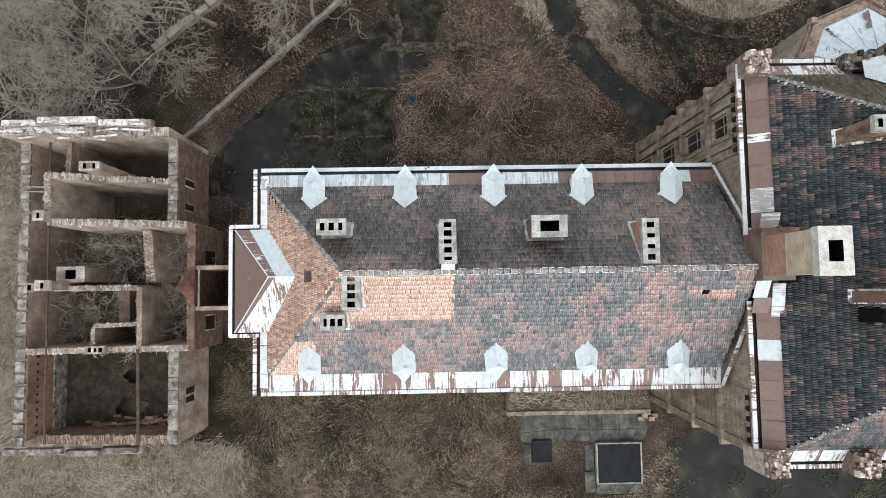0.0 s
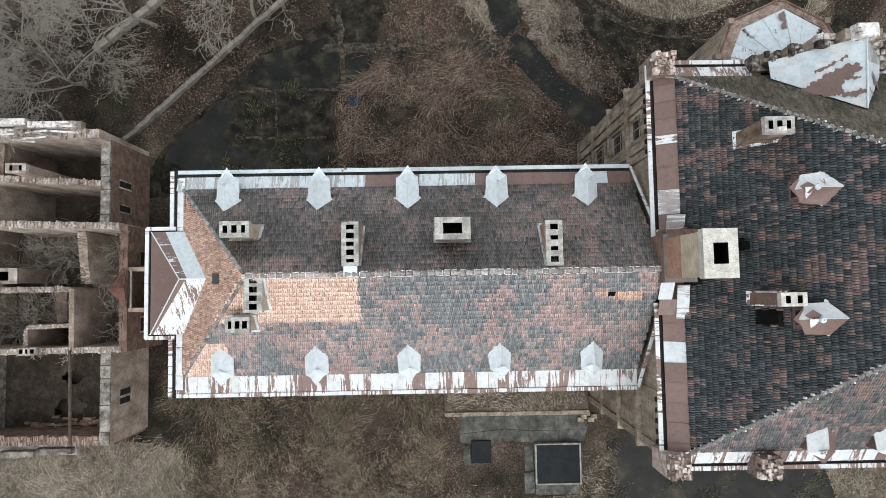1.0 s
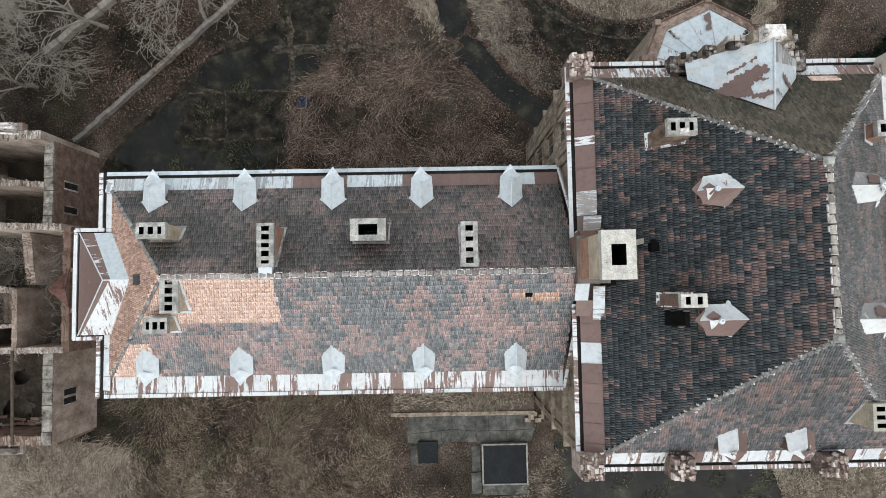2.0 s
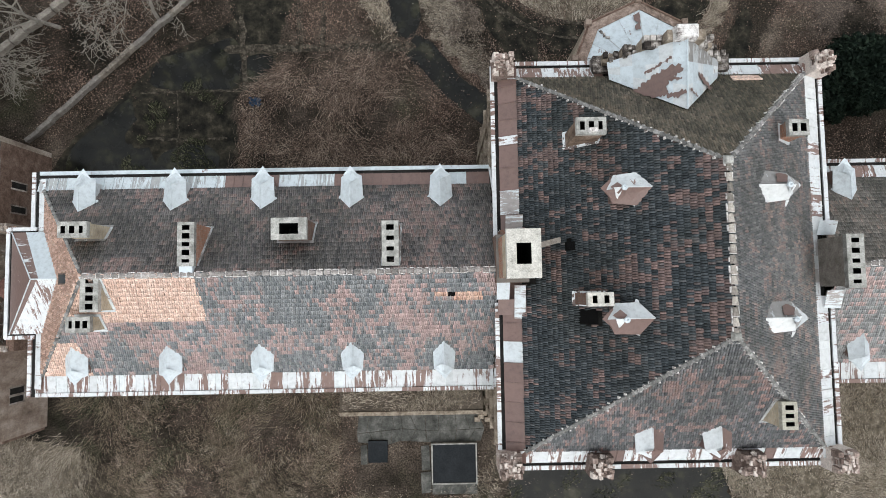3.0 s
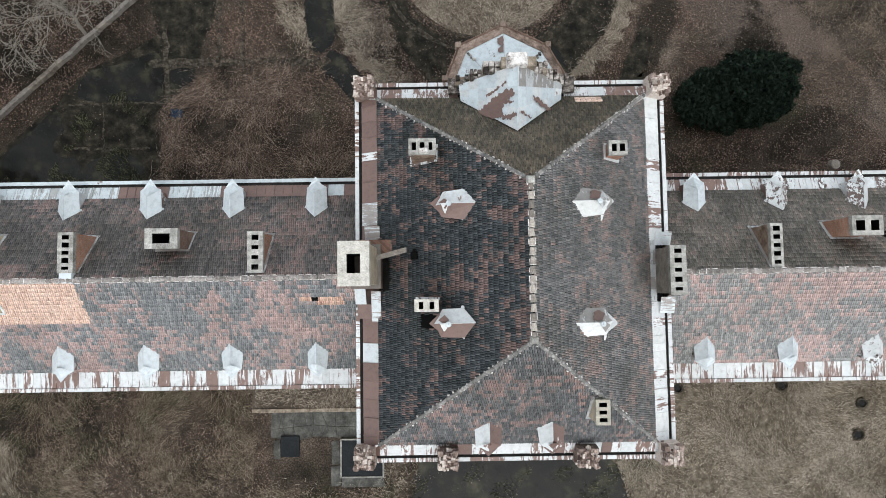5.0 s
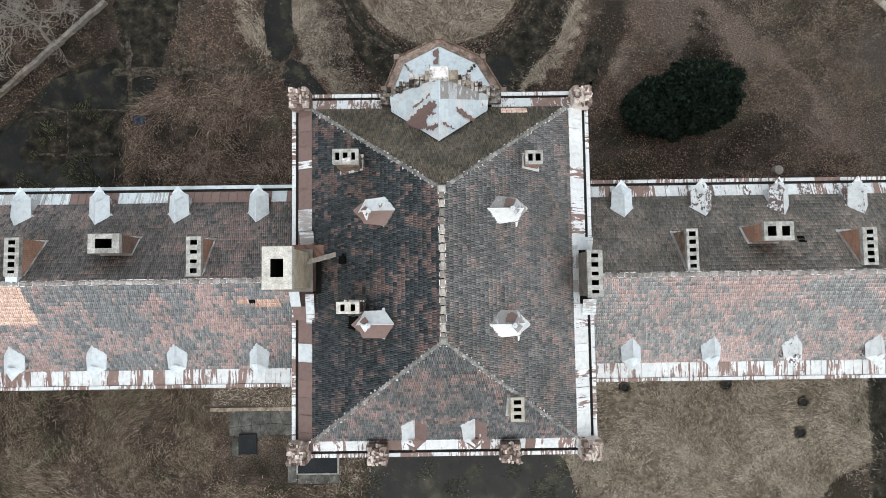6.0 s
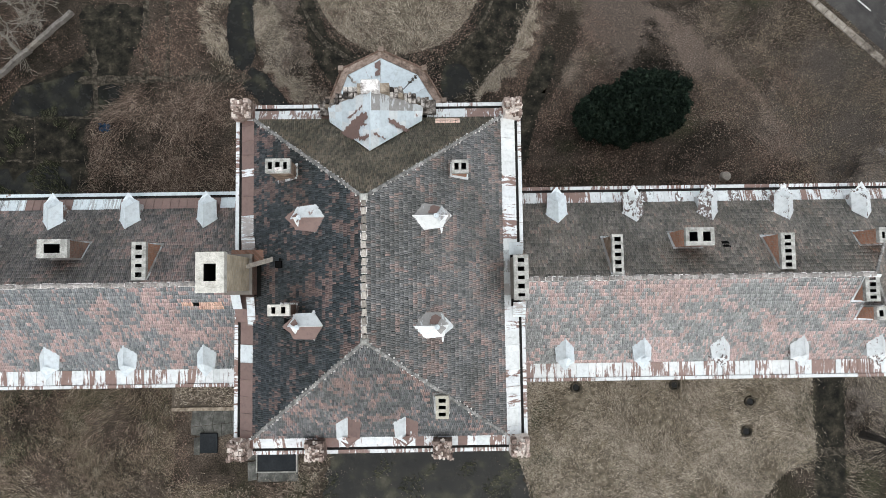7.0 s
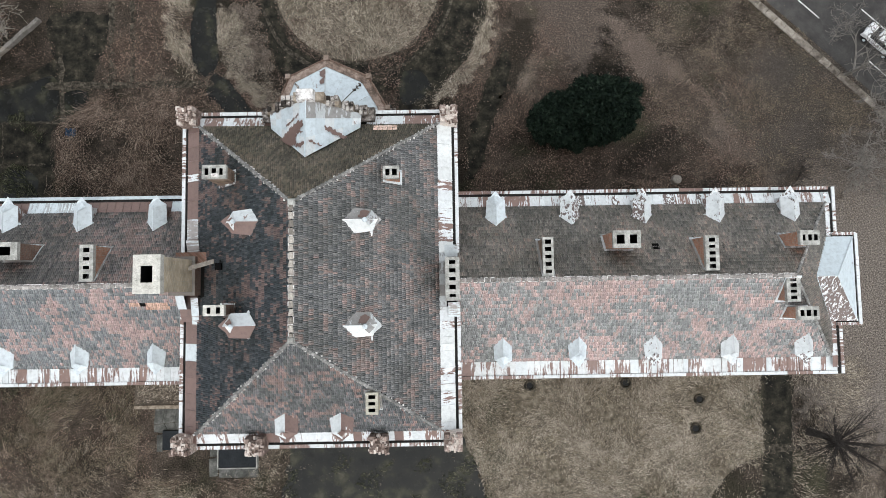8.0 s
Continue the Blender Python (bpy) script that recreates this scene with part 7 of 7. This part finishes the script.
def scatter(regions, density, seed, keep_out=(), fray=0.7):
    """Random places in boxes (x0, x1, y0, y1) thinned by slow noise, away from the keep-out boxes."""
    r = np.random.default_rng(seed)
    out = []
    for x0, x1, y0, y1 in regions:
        k = int((x1 - x0) * (y1 - y0) * density)
        p = np.stack([r.uniform(x0, x1, k), r.uniform(y0, y1, k)], 1)
        f = np.sin(p[:, 0] * 0.7 + 1.3 * np.sin(p[:, 1] * 0.5)) + np.sin(p[:, 1] * 0.9 + 1.1 * np.sin(p[:, 0] * 0.43 + seed))
        thin = r.random(k) < 0.55 + 0.36 * f
        warp = np.stack([np.sin(p[:, 1] * 0.8 + seed) + np.sin(p[:, 1] * 2.1), np.sin(p[:, 0] * 0.7 + seed) + np.sin(p[:, 0] * 1.9)], 1)
        out.append((p + fray * (0.7 * warp + r.normal(0, 0.7, (k, 2))))[thin])
    p = np.concatenate(out)
    for pts, share in WET:
        wet = inside(pts, p[:, 0], p[:, 1])
        p = p[~wet | (r.random(len(p)) < share)]
    for x0, x1, y0, y1 in keep_out:
        p = p[~((p[:, 0] > x0) & (p[:, 0] < x1) & (p[:, 1] > y0) & (p[:, 1] < y1))]
    return p


def leaves(name, p, size, mat, label, seed, height=0.06):
    r = np.random.default_rng(seed)
    k = len(p)
    a = r.uniform(0, 2 * math.pi, k)
    s = size * r.uniform(0.6, 1.4, k)
    c = np.stack([p[:, 0], p[:, 1], r.uniform(0.02, height, k)], 1)
    u = np.stack([np.cos(a) * s, np.sin(a) * s, r.normal(0, 0.3, k) * s], 1)
    w = np.stack([-np.sin(a) * s * 0.6, np.cos(a) * s * 0.6, r.normal(0, 0.3, k) * s], 1)
    v = np.stack([c - u, c + w, c + u, c - w], 1).reshape(-1, 3)
    tagged(part(name, raw_mesh(name, v, np.arange(4 * k).reshape(-1, 4), mat), mat), label, "leaves", kind="stuff")


def blades(name, p, length, wide, mat, label, seed, lean=0.9, arch=0.0, category="grass"):
    """Thin bent stalks: each a strip of three pieces leaning its own way."""
    r = np.random.default_rng(seed)
    k = len(p)
    drift = 1.6 * np.sin(p[:, 0] * 0.35) + 1.3 * np.cos(p[:, 1] * 0.4)
    a = drift + r.normal(0, 0.7, k)
    ln = length * r.uniform(0.5, 1.3, k)
    d = np.stack([np.cos(a), np.sin(a)], 1)
    sd = np.stack([-np.sin(a), np.cos(a), np.zeros(k)], 1) * (wide / 2)
    pts = []
    for i, t in enumerate((0.0, 0.35, 0.7, 1.0)):
        out = (lean * t ** 1.3 * ln)[:, None] * d
        z = ln * (t * (1.05 - lean * 0.62) - arch * t * t) + 0.03
        c = np.stack([p[:, 0] + out[:, 0], p[:, 1] + out[:, 1], np.maximum(z, 0.03)], 1)
        w = sd * (1 - 0.8 * t)
        pts += [c - w, c + w]
    v = np.stack(pts, 1).reshape(-1, 3)
    f = np.array([[0, 1, 3, 2], [2, 3, 5, 4], [4, 5, 7, 6]])
    faces = (f[None] + (np.arange(k) * 8)[:, None, None]).reshape(-1, 4)
    return tagged(part(name, raw_mesh(name, v, faces, mat), mat), label, category, kind="stuff")


WET.append(([(65, -13.4), (62.4, -14.8), (60, -17), (58.4, -19.6), (57.5, -24), (65, -24)], 0.15))
WET.append(([(50.2, 31.0), (53.0, 31.4), (59.0, 24.4), (66.6, 16.2), (64.2, 14.4), (57.0, 22.6)], 0.45))
WET.append(([(43.0, 36.0), (50.4, 36.0), (51.4, 29.0), (49.0, 26.0), (45.0, 27.4)], 0.6))
WET.append(([(55.0, 34.0), (66.0, 33.0), (72.0, 20.0), (66.6, 17.0), (59.6, 25.0)], 0.7))
WET.append(([(51.6, 20.6), (57.6, 20.4), (58.4, 17.0), (55.0, 14.6), (50.6, 15.0)], 0.3))
WET.append(([(66.0, -2.0), (84.0, -6.0), (84.0, 19.0), (71.0, 19.0), (66.6, 13.0)], 0.22))
WET.append(([(36.5, 22.0), (39.0, 21.5), (42.5, 28.0), (43.5, 34.0), (40.5, 34.0), (38.8, 28.0)], 0.25))
HOUSE = [(-17, 65.5, -3, 11), (14.5, 34, -7, 17), (20, 28.7, 15, 21.7), (-36.5, -22.5, -9, 16.3)]
leaves("fallen_leaves", scatter([(-8, 14.5, 11.2, 25), (9.5, 20, 18, 27), (-2, 9, 25, 36)], 130, 1, HOUSE + [(-16, -7, 11, 26)]), 0.065, LEAF, "reddish brown fallen leaves on the ground", 2)
leaves("fallen_leaves", scatter([(36, 66, 11.2, 26), (34, 46, 24, 36), (12, 24, 20, 36), (25, 36, 21, 36)], 120, 3, HOUSE), 0.062, LEAF, "brown fallen leaves in the park", 4)
leaves("fallen_leaves", scatter([(-17, 14, -20, -3.6), (-22, -16.5, -10, 12)], 80, 25, HOUSE + [(3.5, 15, -15, -7)]), 0.06, LEAF, "brown fallen leaves in the scrub", 26)
leaves("fallen_leaves", scatter([(-25, -11, 17.5, 33)], 95, 73, HOUSE), 0.06, LEAF, "reddish brown fallen leaves under the trees", 74)
leaves("fallen_leaves", scatter([(-46, -20, 16, 36), (-22, 0, 24, 36), (48, 82, 12, 36), (64, 69, -20, 12)], 36, 5, HOUSE), 0.05, LEAF, "scattered fallen leaves under the trees", 6)
leaves("leaf_litter", scatter([(45, 64, 17, 36)], 110, 27, HOUSE + [(41, 54.5, 16.5, 25.5)]), 0.055, LITTER, "bleached leaf litter on the park ground", 28)
leaves("leaf_litter", scatter([(66, 84, -22, 26), (52, 76, 12, 33)], 70, 29, HOUSE), 0.045, LITTER, "bleached leaf litter under the bare trees", 30)
blades("dry_grass", scatter([(56, 72, 20, 36), (64, 78, 10, 24)], 80, 31, HOUSE), 0.3, 0.022, STRAW_DARK, "short grey dead grass beside the road", 32, 0.95)
blades("bramble_thicket", scatter([(-7.5, 8.5, 12.2, 24.5), (8, 14.4, 11.2, 16.5)], 55, 7, HOUSE), 1.15, 0.026, BRAMBLE, "tangled dead reddish bramble thicket", 8, 0.95, 0.15, "brambles")
blades("bramble_thicket", scatter([(-22, 2, -17, -3.6), (-22, -17, -4, 2), (2, 10, -17, -8)], 70, 9, HOUSE + [(2, 15, -15, -7)]), 0.9, 0.026, STRAW_DARK, "dry tangled scrub beside the wing", 10, 0.9, 0.1, "brambles")
q = scatter([(-18, 14.5, -22, -8), (-18, 2, -9, -3.6)], 60, 33, HOUSE + [(2, 15, -15, -7)])
clump = np.sin(q[:, 0] * 1.3 + 2 * np.sin(q[:, 1] * 0.8)) * np.sin(q[:, 1] * 1.1 + 1.7 * np.sin(q[:, 0] * 0.6))
blades("bramble_thicket", q[clump > 0.15], 0.8, 0.03, BRAMBLE, "reddish dead bramble clumps in the scrub", 34, 0.95, 0.1, "brambles")
g = scatter([(-21, 1, -9.5, -3.6), (-20, -9, -13, -9)], 130, 37, HOUSE)
blades("moss_growth", g[np.sin(g[:, 0] * 0.8 + np.sin(g[:, 1] * 1.3)) + 0.16 * (g[:, 1] + 9) > 0.1], 0.35, 0.05, MOSS_BLADE, "dark green mossy growth in the scrub", 38, 0.9)
blades("dry_grass", q[clump < -0.45], 0.5, 0.03, STRAW, "pale tufts of dead grass in the scrub", 36, 0.9)
blades("dry_grass", scatter([(34.3, 65, -20, -3.2)], 430, 11, HOUSE + [(41.0, 42.2, -6.9, -5.6), (50.8, 52, -6.8, -5.5), (58.2, 59.4, -8.5, -7.3), (57.7, 58.9, -11.4, -10.2)]), 0.27, 0.036, STRAW, "pale matted winter grass of the lawn", 12, 1.0)
q = scatter([(34.5, 64.5, -22, -3.4)], 150, 75, HOUSE)
clump = np.sin(q[:, 0] * 1.1 + 2 * np.sin(q[:, 1] * 0.7)) * np.sin(q[:, 1] * 0.9 + 1.7 * np.sin(q[:, 0] * 0.5))
blades("dry_grass", q[clump > 0.1], 0.3, 0.05, STRAW_DARK, "darker damp tufts in the lawn", 76, 0.9)
q = np.random.default_rng(79).uniform((16.6, -23.0), (38.0, -8.0), (9000, 2))
bog = np.sin(q[:, 0] * 1.5 + 1.7 * np.sin(q[:, 1] * 1.1)) + np.sin(q[:, 1] * 1.2 + 1.4 * np.sin(q[:, 0] * 0.8)) + 0.22 * np.maximum(0, q[:, 0] - 31) + 0.25 * np.maximum(0, -13 - q[:, 1])
blades("moss_growth", q[bog > 1.35], 0.3, 0.06, MOSS_BLADE, "tufts of moss and rush standing in the puddle", 80, 0.85)
leaves("leaf_litter", q[(bog > 0.9) | (np.arange(len(q)) % 25 == 0)][::3], 0.05, LITTER, "pale leaves floating on the puddle", 82)
q = np.random.default_rng(83).uniform((-22.5, 11.6), (-8.4, 25.5), (11000, 2))
bog = np.sin(q[:, 0] * 1.1 + 1.7 * np.sin(q[:, 1] * 0.9)) + np.sin(q[:, 1] * 1.0 + 1.4 * np.sin(q[:, 0] * 0.7)) + 0.5 * np.sin(q[:, 0] * 3.1) * np.sin(q[:, 1] * 2.7)
bog += np.where((q[:, 0] > -17.5) & (q[:, 1] < 17.5), 0.5, -0.4) - np.where(q[:, 1] - q[:, 0] > 36.5, 3.0, 0.0)
blades("moss_growth", q[bog > 1.0], 0.3, 0.08, MOSS_BLADE, "black-green moss islands in the flooded yard", 84, 0.85)
q = scatter([(34.2, 40.5, -21, -7), (52, 60, -22, -15), (63, 65.4, -22, -3.5)], 150, 77, HOUSE)
blades("moss_growth", q[np.sin(q[:, 0] * 1.7 + np.sin(q[:, 1])) + np.sin(q[:, 1] * 1.3) > 0.5], 0.25, 0.06, MOSS_BLADE, "dark moss creeping into the lawn", 78, 0.9)
blades("dry_grass", scatter([(-44, -20, -20, -9.2), (-44, -36.5, -10, 14)], 260, 13, HOUSE), 0.7, 0.026, STRAW, "tall pale dead grass round the ruin", 14, 0.95)
blades("dry_grass", scatter([(-35.3, -23.5, -0.8, 8.3), (-35.5, -33.2, 8, 15), (-35.3, -23.5, 4, 8.3), (-30, -25, 8.9, 11.8)], 120, 15, fray=0.2), 0.8, 0.024, STRAW, "dead weeds inside the ruin", 16, 0.9)
for n, band in enumerate(([(4.0, 36), (7.0, 36), (6.8, 30.2), (7.7, 25), (6.3, 24.6), (4.4, 29)],
                          [(9.0, 33.5), (11.6, 33), (13.4, 28.2), (16.6, 24.6), (17.4, 22.4), (14.2, 23), (11, 26.4), (9.3, 29.5)],
                          [(37.6, 36), (39.4, 36), (38.7, 30), (37, 27), (34.6, 24.3), (31, 22.4), (30.2, 24), (33.5, 26.6), (36.3, 29.6)])):
    xs, ys = [p[0] for p in band], [p[1] for p in band]
    q = scatter([(min(xs), max(xs), min(ys), max(ys))], 330, 17 + 40 * n, HOUSE)
    edge = q + np.stack([0.35 * np.sin(q[:, 1] * 4.1), 0.35 * np.sin(q[:, 0] * 3.7)], 1)
    blades("dry_grass", q[inside(band, edge[:, 0], edge[:, 1])], 0.5, 0.026, STRAW, "pale dead reeds along the ditch", 18 + n, 0.9)
q = scatter([(8.8, 19.5, 19.5, 34.5)], 520, 71, HOUSE)
bank = [(9.8, 34.0), (13.8, 34.0), (15.0, 28.8), (15.8, 26.0), (17.8, 23.2), (19.0, 21.4), (17.2, 20.2), (14.5, 22.6), (12.2, 25.6), (11.0, 29.3)]
edge = q + np.stack([0.3 * np.sin(q[:, 1] * 4.1), 0.3 * np.sin(q[:, 0] * 3.7)], 1)
leaves("leaf_litter", q[inside(bank, edge[:, 0], edge[:, 1])], 0.07, LITTER, "bleached leaf litter on the bank of the ditch", 72, 0.12)
q = scatter([(15.4, 33.2, 27.4, 45)], 220, 19, HOUSE)
q = q[(np.hypot(q[:, 0] - BED[0], q[:, 1] - BED[1]) < 8.7) & (np.hypot(q[:, 0] - BED[0], q[:, 1] - BED[1]) > 2.2)]
blades("dry_grass", q, 0.3, 0.032, STRAW, "dead grass of the circular lawn", 20, 1.0)
blades("dry_grass", scatter([(68, 76, -22, 2), (14, 18, -22, -12), (-16, 14, -22, -15)], 110, 21, HOUSE), 0.4, 0.024, STRAW, "rough dry grass beside the path", 22, 0.95)
blades("dry_grass", scatter([(2.5, 14.5, -7.2, -3.4)], 160, 23, fray=0.0), 0.4, 0.04, STRAW, "weeds on the terrace strip", 24, 0.9).location.z = 1.38
